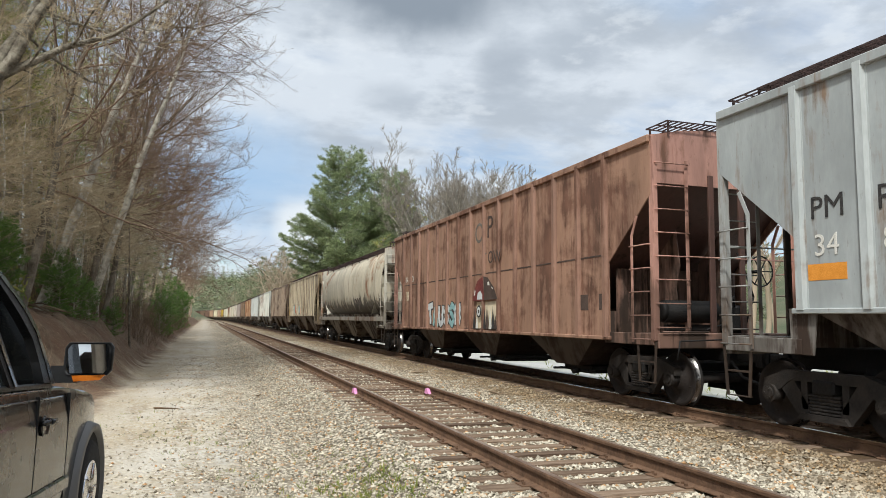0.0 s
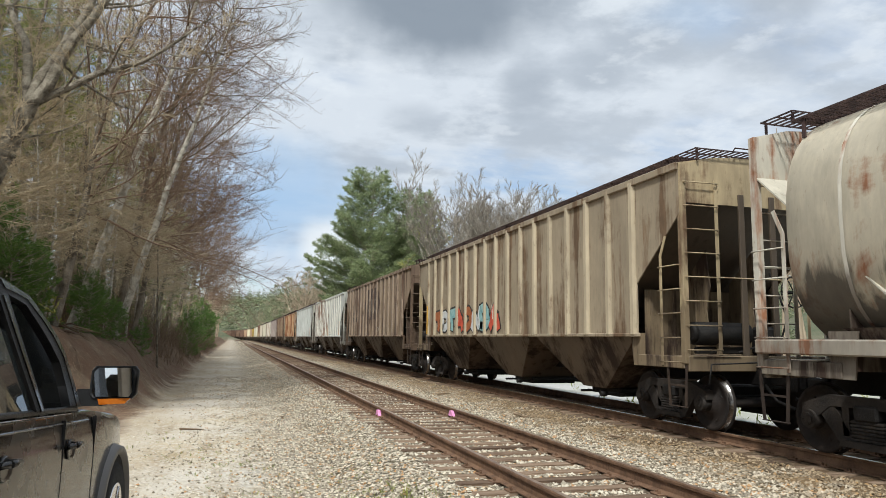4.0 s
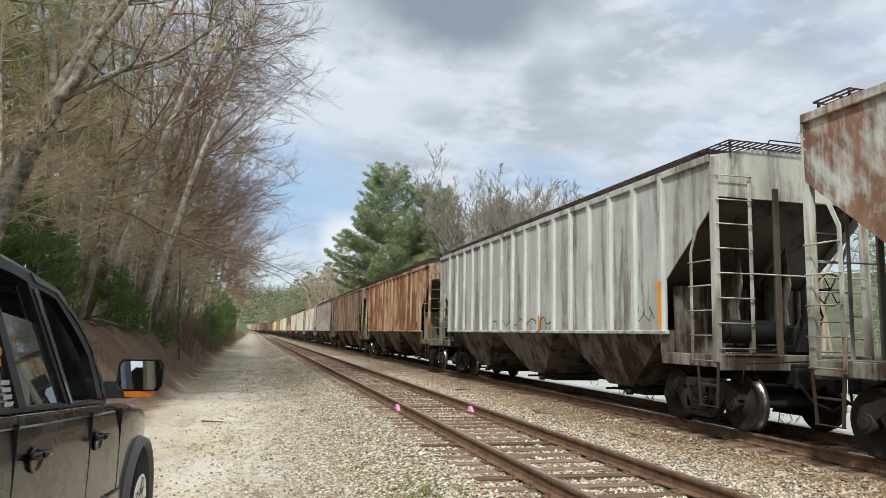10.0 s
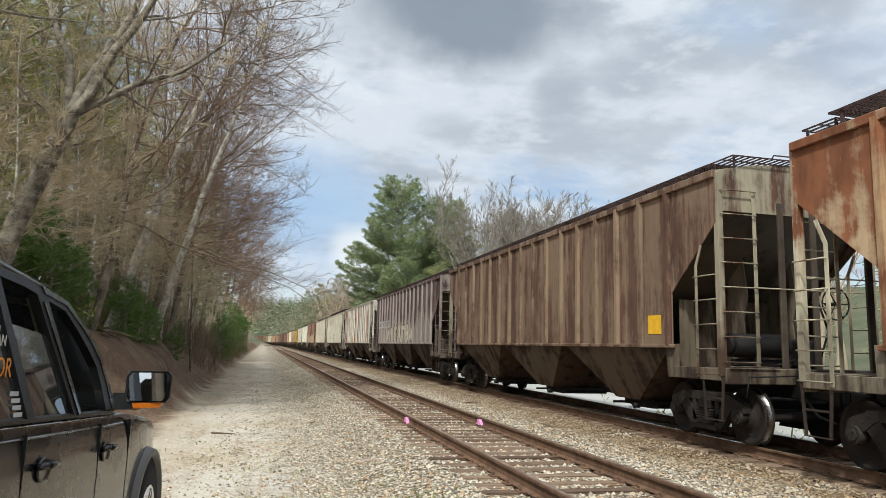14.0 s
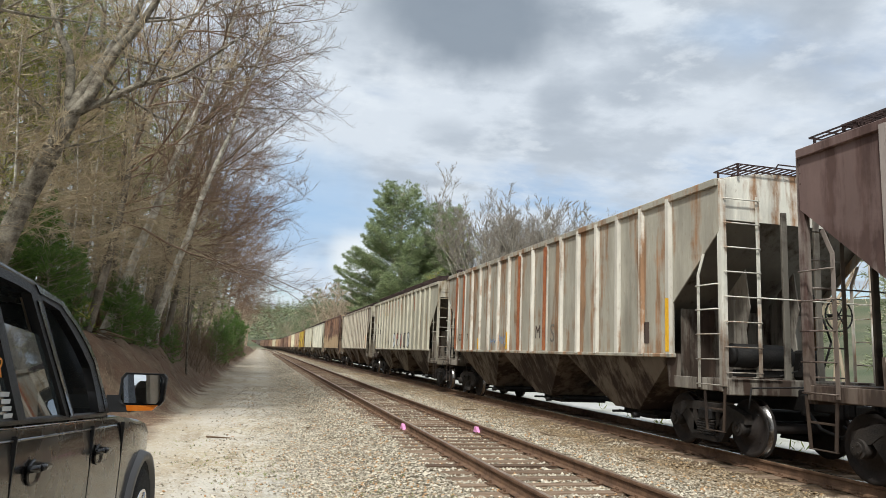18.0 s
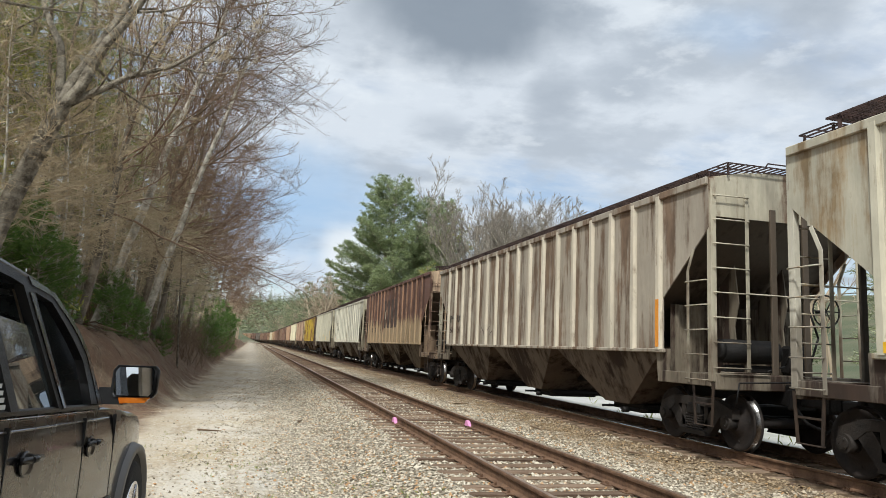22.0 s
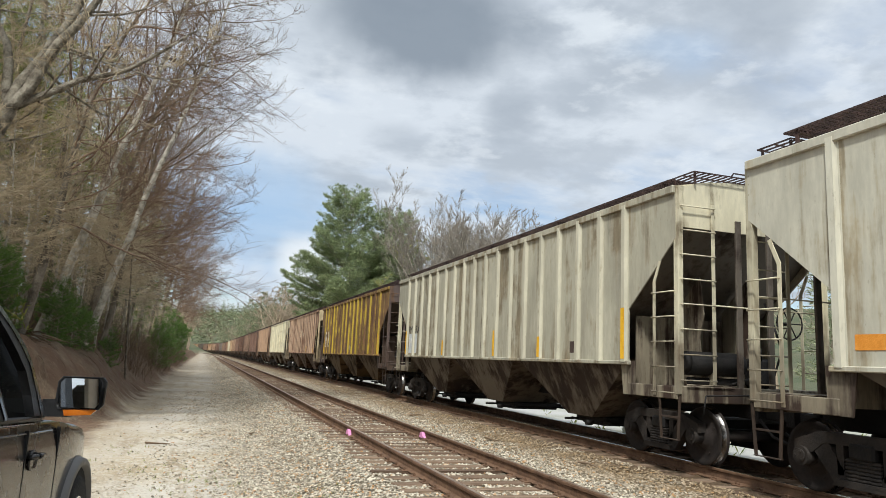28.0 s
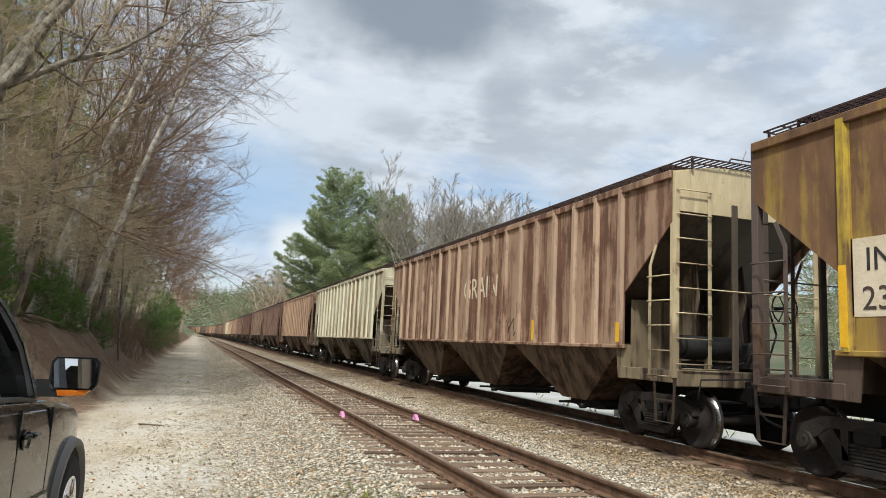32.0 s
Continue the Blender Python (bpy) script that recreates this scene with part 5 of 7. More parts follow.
SPECS = {
    -1: MIX(label="light grey ribbed hopper car with black lettering", base=srgb(168, 172, 170), rust=srgb(132, 112, 94), amount=0.25, streak=0.7, ribs=16, end=srgb(186, 188, 184), ze=4.5,
            words=[("PM", 16.34, 2.72, 0.4, "black"), ("RX", 15.42, 2.72, 0.4, "black"), ("34", 16.3, 2.26, 0.38, "white"), ("8", 15.36, 2.26, 0.38, "white")],
            patches=[([(16.4, 1.96), (15.84, 1.96), (15.84, 2.16), (16.4, 2.16)], "orange")]),
    0: MIX(label="faded brown-pink hopper car with ghost lettering and graffiti", base=srgb(164, 128, 106), rust=srgb(112, 80, 64), amount=0.42, bare_top=True, grime=0.3, streak=0.45, ribs=15, end=srgb(190, 144, 128), end_amount=0.3, ze=4.6, zs=1.14,
           slope=srgb(92, 66, 58), under=srgb(50, 38, 32), ribs_col=srgb(150, 116, 98), ribs_amount=0.4,
           words=[("P", 8.22, 3.62, 0.85, "dark"), ("O", 9.1, 3.55, 0.80, "grey"), ("OW", 8.0, 2.92, 0.46, "dark", 0.06), ("T", 8.5, 2.92, 0.46, "grey"), ("IN", 16.25, 2.78, 0.30, "white"), ("TX", 15.55, 2.78, 0.30, "white"), ("18", 16.3, 2.1, 0.5, "cream")],
           graffiti=[(13.3, 10.1, 1.18, 1.98, ("palegrey", "teal", "palegrey"), 3, 6)],
           patches=[([(9.08, 1.95), (9.0, 2.2), (8.75, 2.48), (8.36, 2.60), (8.25, 1.95)], "maroon", 0.064), ([(8.3, 2.60), (8.0, 2.55), (7.6, 2.28), (7.34, 1.97), (8.25, 1.95)], "dark", 0.064),
                    ([(8.75, 1.98), (8.7, 2.15), (8.5, 2.22), (8.38, 2.12), (8.36, 1.98)], "palegrey", 0.07), ([(8.98, 2.1), (8.92, 2.24), (8.86, 2.22), (8.92, 2.1)], "white", 0.07), ([(8.0, 2.42), (7.9, 2.44), (7.86, 2.34), (7.98, 2.34)], "white", 0.07), ([(7.75, 2.3), (7.62, 2.26), (7.66, 2.22)], "white", 0.07),
                    ([(9.0, 1.2), (8.92, 1.92), (7.5, 1.92), (7.34, 1.2)], "cream", 0.003)]
                   + [([(o, 1.2), (o - 0.09, 1.2 + h), (o - 0.2, 1.2)], ink, 0.066) for o, h, ink in ((9.05, 0.55, "black"), (8.85, 0.3, "white"), (8.3, 0.5, "black"), (8.12, 0.62, "dark"), (7.9, 0.5, "white"), (7.72, 0.6, "black"), (7.55, 0.35, "dark"))]
                   + [([(8.62 + r * math.cos(a), 1.66 + r * math.sin(a)) for a in [i * 0.5236 for i in range(12)]], ink, lift) for r, ink, lift in ((0.17, "black", 0.066), (0.12, "palegrey", 0.068), (0.05, "black", 0.071))]
                   + [([(9.9, 1.18), (7.2, 1.18), (7.2, 1.20), (9.9, 1.20)], "dark", 0.003), ([(16.5, 2.66), (2.4, 2.66), (2.4, 2.69), (16.5, 2.69)], "dark", 0.003)]
                   + [([(3.35, 1.95), (2.95, 1.95), (2.95, 1.65), (3.35, 1.65)], "dark", 0.004), ([(2.55, 1.95), (2.35, 1.95), (2.35, 1.65), (2.55, 1.65)], "dark", 0.004)]),
    1: MIX(label="cream rounded hopper car streaked with rust and grime", base=srgb(196, 186, 164), rust=srgb(150, 104, 76), amount=0.22, grime=0.35, streak=0.3, round=True, lower=(2.3, srgb(84, 79, 71), 0.85), end=srgb(206, 200, 184), ze=4.42,
           slope=srgb(190, 184, 168), scrawls=[(7.0, 5.6, 1.75, 2.6, "dark", 4, 0.05), (15.8, 14.2, 1.8, 2.2, "dark", 9, 0.012)]),
    2: MIX(label="beige-grey ribbed hopper car with orange and teal graffiti", base=srgb(156, 142, 120), rust=srgb(112, 90, 68), amount=0.35, streak=0.7, ribs=17, end=srgb(180, 162, 128), ribs_col=srgb(186, 172, 146),
           graffiti=[(15.4, 9.0, 1.66, 2.55, ("rust", "palegrey", "teal", "red"), 8, 8)], stripes=[(16.5, 1.65, 2.7)]),
    3: MIX(label="dark grey-brown hopper car with pale ribs and a ghost sign", base=srgb(148, 128, 106), rust=srgb(100, 80, 66), bare_top=True, amount=0.42, streak=0.75, ribs=16, end=srgb(124, 104, 86), end_amount=0.3, ribs_col=srgb(162, 144, 124), ribs_amount=0.35, ze=4.5,
           patches=[([(11.6, 3.3), (10.9, 4.1), (8.0, 4.1), (7.3, 3.3), (8.0, 2.45), (10.9, 2.45)], "dark", 0.003)],
           words=[("G", 10.68, 2.92, 1.0, "grey", 0.008), ("L", 9.66, 2.88, 1.0, "grey", 0.008), ("O", 8.88, 2.84, 1.0, "grey", 0.008), ("IN", 15.35, 2.82, 0.42, "black"), ("TX", 14.4, 2.82, 0.42, "black"), ("300", 15.4, 2.42, 0.40, "black"), ("59", 14.4, 2.42, 0.40, "black")],
           scrawls=[(8.0, 7.3, 1.75, 2.1, "white", 5)]),
    4: MIX(label="pale grey hopper car with broad patches of brown rust", base=srgb(200, 202, 194), rust=srgb(132, 101, 80), rust_y=(-1.6, -0.8), bare_top=True, amount=0.55, streak=0.3, ribs=16, end=srgb(196, 198, 186), ze=4.5, slope=srgb(124, 118, 104), ribs_col=srgb(212, 210, 198), ribs_amount=0.35,
           words=[("RX", 15.33, 2.5, 0.34, "dark"), ("178", 15.4, 2.1, 0.34, "dark")], stripes=[(8.1, 1.65, 2.2), (2.32, 1.65, 2.6)], stripe_ink="orange",
           patches=[([(7.6, 1.83), (6.9, 1.83), (6.9, 1.87), (7.6, 1.87)], "black", 0.005), ([(7.6, 1.7), (6.9, 1.7), (6.9, 1.74), (7.6, 1.74)], "black", 0.005), ([(13.95, 2.1), (13.55, 2.1), (13.55, 1.68), (13.95, 1.68)], "palegrey", 0.004)]),
    5: MIX(label="light grey ribbed hopper car with black scrawls along the sill", base=srgb(180, 182, 176), rust=srgb(138, 132, 122), amount=0.35, streak=0.8, ribs=16, end=srgb(196, 194, 180), stripes=[(2.32, 1.65, 2.5), (7.85, 1.65, 2.0)], stripe_ink="orange",
           scrawls=[(11.6, 9.6, 1.7, 1.95, "black", 6), (9.4, 7.2, 1.72, 2.0, "black", 7), (2.6, 3.4, 1.7, 2.1, "grey", 8)]),
    6: MIX(label="tan hopper car covered with orange-brown rust", base=srgb(192, 166, 132), rust=srgb(132, 84, 56), amount=0.55, streak=0.4, ribs=16, end=srgb(206, 198, 170), ribs_col=srgb(184, 154, 118), ribs_amount=0.5, ze=4.4,
           words=[("PM", 16.28, 2.2, 0.36, "black"), ("RX", 15.33, 2.2, 0.36, "black")], patches=[([(3.3, 2.0), (2.9, 2.0), (2.9, 1.7), (3.3, 1.7)], "dark", 0.004)]),
    7: MIX(label="dark brown weathered hopper car with olive streaks", base=srgb(132, 110, 90), rust=srgb(94, 68, 54), amount=0.5, streak=0.7, ribs=16, end=srgb(166, 156, 132), ribs_col=srgb(140, 118, 94), ribs_amount=0.4,
           patches=[([(3.0, 2.15), (2.55, 2.15), (2.55, 1.8), (3.0, 1.8)], "yellow", 0.004)]),
    8: MIX(label="purple-brown hopper car with pale streaks and large cream graffiti", base=srgb(112, 92, 86), rust=srgb(84, 64, 58), amount=0.5, streak=0.6, ribs=16, lower=(2.75, srgb(166, 154, 144), 0.85), end=srgb(150, 138, 128), ribs_col=srgb(160, 148, 140), ze=4.42, under=srgb(74, 56, 46),
           tags=[("P", 12.25, 0.85, 1.68, 0.75, "cream", "dark", 0.05), ("E", 11.35, 0.95, 1.68, 0.84, "cream", "dark", -0.04), ("A", 10.3, 1.0, 1.68, 0.86, "cream", "dark", 0.03), ("T", 9.3, 0.92, 1.68, 0.84, "cream", "dark", -0.05), ("H", 8.35, 0.85, 1.68, 0.82, "cream", "dark", 0.04)],
           graffiti=[(13.3, 12.3, 1.66, 2.5, ("cream",), 5, 1, "dark"), (7.45, 6.2, 1.66, 2.5, ("palegrey", "cream"), 11, 2, "dark")],
           patches=[([(o, 2.5), (o - 0.68, 2.5), (o - 0.68, 2.9), (o, 2.9)], "palegrey", 0.003) for o in (16.4, 15.45, 14.5, 13.55)],
           words=[("IN", 16.3, 2.58, 0.36, "black", 0.008), ("TX", 15.4, 2.58, 0.36, "black", 0.008), ("23", 14.45, 2.58, 0.36, "black", 0.008), ("02", 13.5, 2.58, 0.36, "black", 0.008), ("8", 12.5, 2.58, 0.34, "black", 0.008)]),
    9: MIX(label="cream hopper car with rust-orange ribs and stencil letters", base=srgb(172, 166, 150), rust=srgb(154, 120, 90), amount=0.4, grime=0.45, streak=0.7, ribs=16, bare_top=True, end=srgb(224, 220, 206), slope=srgb(112, 106, 96), ribs_col=srgb(214, 208, 194), ribs_amount=0.3,
           words=[("S", 7.72, 1.85, 0.66, "grey"), ("M", 8.72, 1.95, 0.5, "dark"), ("G2", 16.25, 1.95, 0.34, "dark"), ("7", 15.2, 1.95, 0.34, "dark")],
           scrawls=[(12.5, 11.8, 1.75, 2.0, "blue", 3, 0.018), (11.6, 11.1, 1.72, 2.1, "blue", 9, 0.018)], stripes=[(10.82, 1.65, 2.15), (13.66, 1.65, 2.0), (2.3, 1.65, 2.6), (16.5, 1.65, 2.4)],
           patches=[([(o + 0.1, 1.64), (o - 0.1, 1.64), (o - 0.1, 4.3), (o + 0.1, 4.3)], "rust", 0.068) for o in (9.872, 7.979, 15.553, 16.5)] + [([(3.4, 2.2), (3.0, 2.2), (3.0, 1.8), (3.4, 1.8)], "dark", 0.004)]),
    10: MIX(label="cream hopper car with rust runs and teal and red graffiti", base=srgb(188, 182, 162), rust=srgb(148, 128, 98), amount=0.28, streak=0.7, ribs=16, end=srgb(200, 194, 176), slope=srgb(92, 86, 76), ze=4.42,
            words=[("IN", 16.25, 2.9, 0.36, "dark"), ("TX", 15.33, 2.9, 0.36, "dark"), ("349", 16.35, 2.5, 0.32, "black"), ("700", 15.4, 2.5, 0.32, "black")],
            graffiti=[(10.9, 6.2, 1.66, 2.45, ("palegrey", "dull_red", "palegrey", "dull_red", "grey"), 14, 6)], scrawls=[(13.5, 12.9, 1.8, 2.3, "black", 4), (12.4, 11.7, 1.75, 2.2, "black", 2)],
            patches=[([(o, 4.2 - 0.07 * (i % 2)), (o - 0.12, 4.2), (o - 0.1, 3.75 - 0.2 * (i % 3)), (o - 0.02, 3.6 - 0.15 * (i % 2))], "rust", 0.004) for i, o in enumerate([15.8, 15.5, 14.9, 14.6, 14.0, 13.7, 12.9, 12.6, 12.0, 11.7, 11.0, 10.75, 10.1, 9.85, 8.9, 7.4, 7.1, 5.6, 4.3])],
            stripes=[(16.4, 1.62, 1.75)]),
    11: MIX(label="beige-brown ribbed hopper car with soft grime streaks", base=srgb(166, 156, 140), rust=srgb(118, 98, 80), amount=0.42, streak=0.8, ribs=17, end=srgb(190, 182, 160), ribs_col=srgb(202, 192, 172), ze=4.42,
            words=[("PM", 16.3, 2.4, 0.36, "black"), ("RX", 15.4, 2.4, 0.36, "black"), ("68", 16.25, 2.02, 0.34, "dark"), ("54", 15.35, 2.02, 0.34, "dark")], scrawls=[(12.6, 11.6, 1.9, 2.2, "dark", 3)], stripes=[(2.3, 1.65, 2.5)], stripe_ink="orange"),
    12: MIX(label="dark red-brown hopper car with a worn cream band below", base=srgb(112, 82, 70), rust=srgb(88, 64, 54), bare_top=True, amount=0.4, streak=0.75, ribs=15, end=srgb(206, 178, 146), end_amount=0.38, ribs_col=srgb(150, 116, 92), ribs_amount=0.4, ze=4.6,
            under=srgb(112, 98, 80), lower=(2.7, srgb(178, 155, 122), 0.9), words=[("G", 11.0, 2.8, 0.95, "cream", 0.008), ("L", 10.0, 2.8, 0.9, "faint", 0.008), ("O", 9.3, 2.8, 0.95, "faint", 0.008), ("IN", 15.2, 2.6, 0.36, "black", 0.01), ("TX", 14.2, 2.6, 0.36, "black", 0.01), ("350", 15.3, 2.2, 0.36, "black", 0.01), ("50", 14.2, 2.2, 0.36, "black", 0.01)],
            patches=[([(11.3, 3.9), (8.0, 3.9), (7.2, 3.0), (7.9, 2.4), (11.2, 2.4)], "dark", 0.006)]),
    13: MIX(label="pale cream hopper car with black lettering and orange patches", base=srgb(196, 192, 174), rust=srgb(162, 150, 124), amount=0.28, streak=0.7, ribs=16, end=srgb(206, 198, 170), ze=4.42,
            words=[("IN", 15.3, 2.95, 0.38, "black"), ("TX", 14.36, 2.95, 0.38, "black"), ("349", 15.42, 2.52, 0.36, "black"), ("804", 14.46, 2.52, 0.36, "black")],
            patches=[([(16.3, 1.8), (15.8, 1.8), (15.8, 1.98), (16.3, 1.98)], "orange", 0.004), ([(13.95, 1.7), (13.4, 1.7), (13.4, 1.86), (13.95, 1.86)], "orange", 0.004)]),
    14: MIX(label="cream-grey ribbed hopper car with yellow reflective stripes", base=srgb(180, 175, 155), rust=srgb(142, 130, 106), amount=0.36, grime=0.4, streak=0.55, ribs=18, end=srgb(212, 204, 176), slope=srgb(100, 92, 82),
            words=[("PM", 16.36, 2.4, 0.38, "black"), ("RX", 15.52, 2.4, 0.38, "black"), ("34", 16.3, 1.98, 0.36, "white")], stripes=[(8.2, 1.65, 2.3), (2.3, 1.65, 2.55), (5.64, 1.65, 2.1), (12.3, 1.65, 2.1), (16.5, 1.65, 2.5)],
            patches=[([(16.3, 2.38), (15.3, 2.38), (15.3, 1.7), (16.3, 1.7)], "palegrey", 0.003), ([(4.3, 1.98), (3.95, 1.98), (3.95, 1.75), (4.3, 1.75)], "dark", 0.004)]),
    15: MIX(label="yellow hopper car weathered to rusty brown between yellow ribs", base=srgb(156, 128, 64), rust=srgb(118, 88, 62), amount=0.58, streak=0.65, ribs=16, end=srgb(98, 84, 78), end_amount=0.3, ribs_col=srgb(190, 162, 58), ribs_amount=0.4, ze=4.4,
            words=[("IN", 16.25, 2.52, 0.38, "black", 0.008), ("TX", 15.33, 2.52, 0.38, "black", 0.008), ("23", 16.3, 2.08, 0.38, "dark", 0.008), ("56", 15.33, 2.08, 0.38, "dark", 0.008)],
            patches=[([(16.45, 2.0), (15.1, 2.0), (15.1, 2.9), (16.45, 2.9)], "cream", 0.004), ([(3.5, 2.0), (3.2, 2.0), (3.2, 1.8), (3.5, 1.8)], "cream", 0.004)], scrawls=[(8.7, 8.0, 1.7, 2.1, "white", 3, 0.018)], stripes=[(16.5, 1.65, 2.6), (2.3, 1.65, 2.5)]),
    16: MIX(label="brown rusted hopper car with a cream end and ghost lettering", base=srgb(170, 140, 114), rust=srgb(112, 80, 62), amount=0.5, streak=0.7, ribs=18, end=srgb(202, 184, 146), end_amount=0.3, ribs_col=srgb(184, 156, 130), ribs_amount=0.35, ze=4.42,
            words=[("GRAIN", 10.2, 2.75, 0.8, "cream")], stripes=[(2.3, 1.65, 2.0), (5.64, 1.65, 2.1)], scrawls=[(7.6, 6.6, 1.7, 2.2, "dark", 3, 0.02)]),
}
FAR_LOOKS = [("dark brown", srgb(105, 79, 63), srgb(81, 57, 48)), ("tan", srgb(184, 156, 123), srgb(132, 94, 68)), ("dull brown", srgb(127, 99, 83), srgb(94, 72, 61)), ("cream", srgb(205, 198, 169), srgb(160, 134, 101)),
             ("rust-brown", srgb(138, 112, 92), srgb(101, 79, 66)), ("grey", srgb(165, 158, 145), srgb(121, 101, 83)), ("rusty tan", srgb(165, 136, 110), srgb(123, 96, 77)), ("dark grey", srgb(114, 105, 96), srgb(88, 72, 61))]
# where each coupling stands as it passes the camera, every two seconds
PASS = {0: 9.2, 1: 9.1, 2: 9.1, 3: 9.03, 4: 8.46, 5: 8.67, 6: 8.93, 7: 8.97, 8: 8.9, 9: 8.83, 10: 8.92, 11: 8.85, 12: 8.97, 13: 8.75, 14: 8.52, 15: 8.43, 16: 8.41, 17: 8.4}


def coupling(k):
    if k < 0:
        return PASS[0] + 18.8 * k
    if k <= 17:
        return PASS[k] + 2 * k * V
    return coupling(17) + 18.8 * (k - 17)


train = []


def build_train():
    rng = random.Random(3)
    for k in range(-1, 38):
        spec = SPECS.get(k)
        if spec is None:
            word, base, rust = FAR_LOOKS[(k * 3 + rng.randrange(2)) % len(FAR_LOOKS)]
            spec = MIX(label=word + " covered hopper car, weathered and streaked", base=base, rust=rust, amount=rng.uniform(0.25, 0.5), streak=0.75, ribs=16, end=base)
        root, wheels = hopper_car(k, spec, k <= 18)
        train.append(((coupling(k) + coupling(k + 1)) / 2, root, wheels))


build_train()


def motions():
    """The train rolls towards the camera at a steady pace; its wheels turn with it."""
    for y0, root, wheels in train:
        rows = []
        for t in range(0, 33, 2):
            y = y0 - V * t
            a = math.degrees(math.atan((float(bend(y + 6)) - float(bend(y - 6))) / 12))
            rows.append((t, pose(FAR_X + float(bend(y)), y, 0, 0, 0, -a)))
        walk(root, rows)
    step = 2 / 30
    turn = math.degrees(V * step / 0.457)
    for y0, root, wheels in train[:MOVING_WHEELS]:
        for ws, y in wheels:
            walk(ws, [(i * step, pose(0, y, 0.457, (i * turn) % 360, 0, 0)) for i in range(481)])


MOVING_WHEELS = 20

# ---- trees ----
def tubes(paths):
    """Tapered tubes along polylines: (points, radii, sides)."""
    vs, fs = [], []
    for pts, rad, n in paths:
        o = len(vs)
        prev = None
        for i, p in enumerate(pts):
            d = (pts[min(i + 1, len(pts) - 1)] - pts[max(i - 1, 0)])
            d = d.normalized() if d.length > 1e-9 else Vector((0, 0, 1))
            u = d.orthogonal().normalized() if prev is None else (prev - d * prev.dot(d)).normalized()
            prev = u
            w = d.cross(u)
            for k in range(n):
                a = 2 * math.pi * k / n
                q = p + (u * math.cos(a) + w * math.sin(a)) * rad[i]
                vs.append((q.x, q.y, q.z))
        for i in range(len(pts) - 1):
            for k in range(n):
                fs.append((o + i * n + k, o + i * n + (k + 1) % n, o + (i + 1) * n + (k + 1) % n, o + (i + 1) * n + k))
    me = bpy.data.meshes.new("wood")
    me.from_pydata(vs, [], fs)
    me.polygons.foreach_set("use_smooth", [True] * len(fs))
    me.materials.append(None)
    return me


def limb(rng, p, d, length, r, n, lift, wander, tip=0.35):
    pts, rad = [p.copy()], [r]
    d = d.normalized()
    for i in range(n):
        d = (d + Vector((rng.gauss(0, wander), rng.gauss(0, wander), rng.gauss(0, wander) + lift))).normalized()
        p = p + d * (length / n)
        pts.append(p.copy())
        rad.append(r * (1 - (1 - tip) * (i + 1) / n))
    return pts, rad


def side_way(rng, d, spread):
    u = d.orthogonal().normalized()
    a = rng.uniform(0, 2 * math.pi)
    w = u * math.cos(a) + d.cross(u) * math.sin(a)
    return (d * math.cos(spread) + w * math.sin(spread)).normalized()


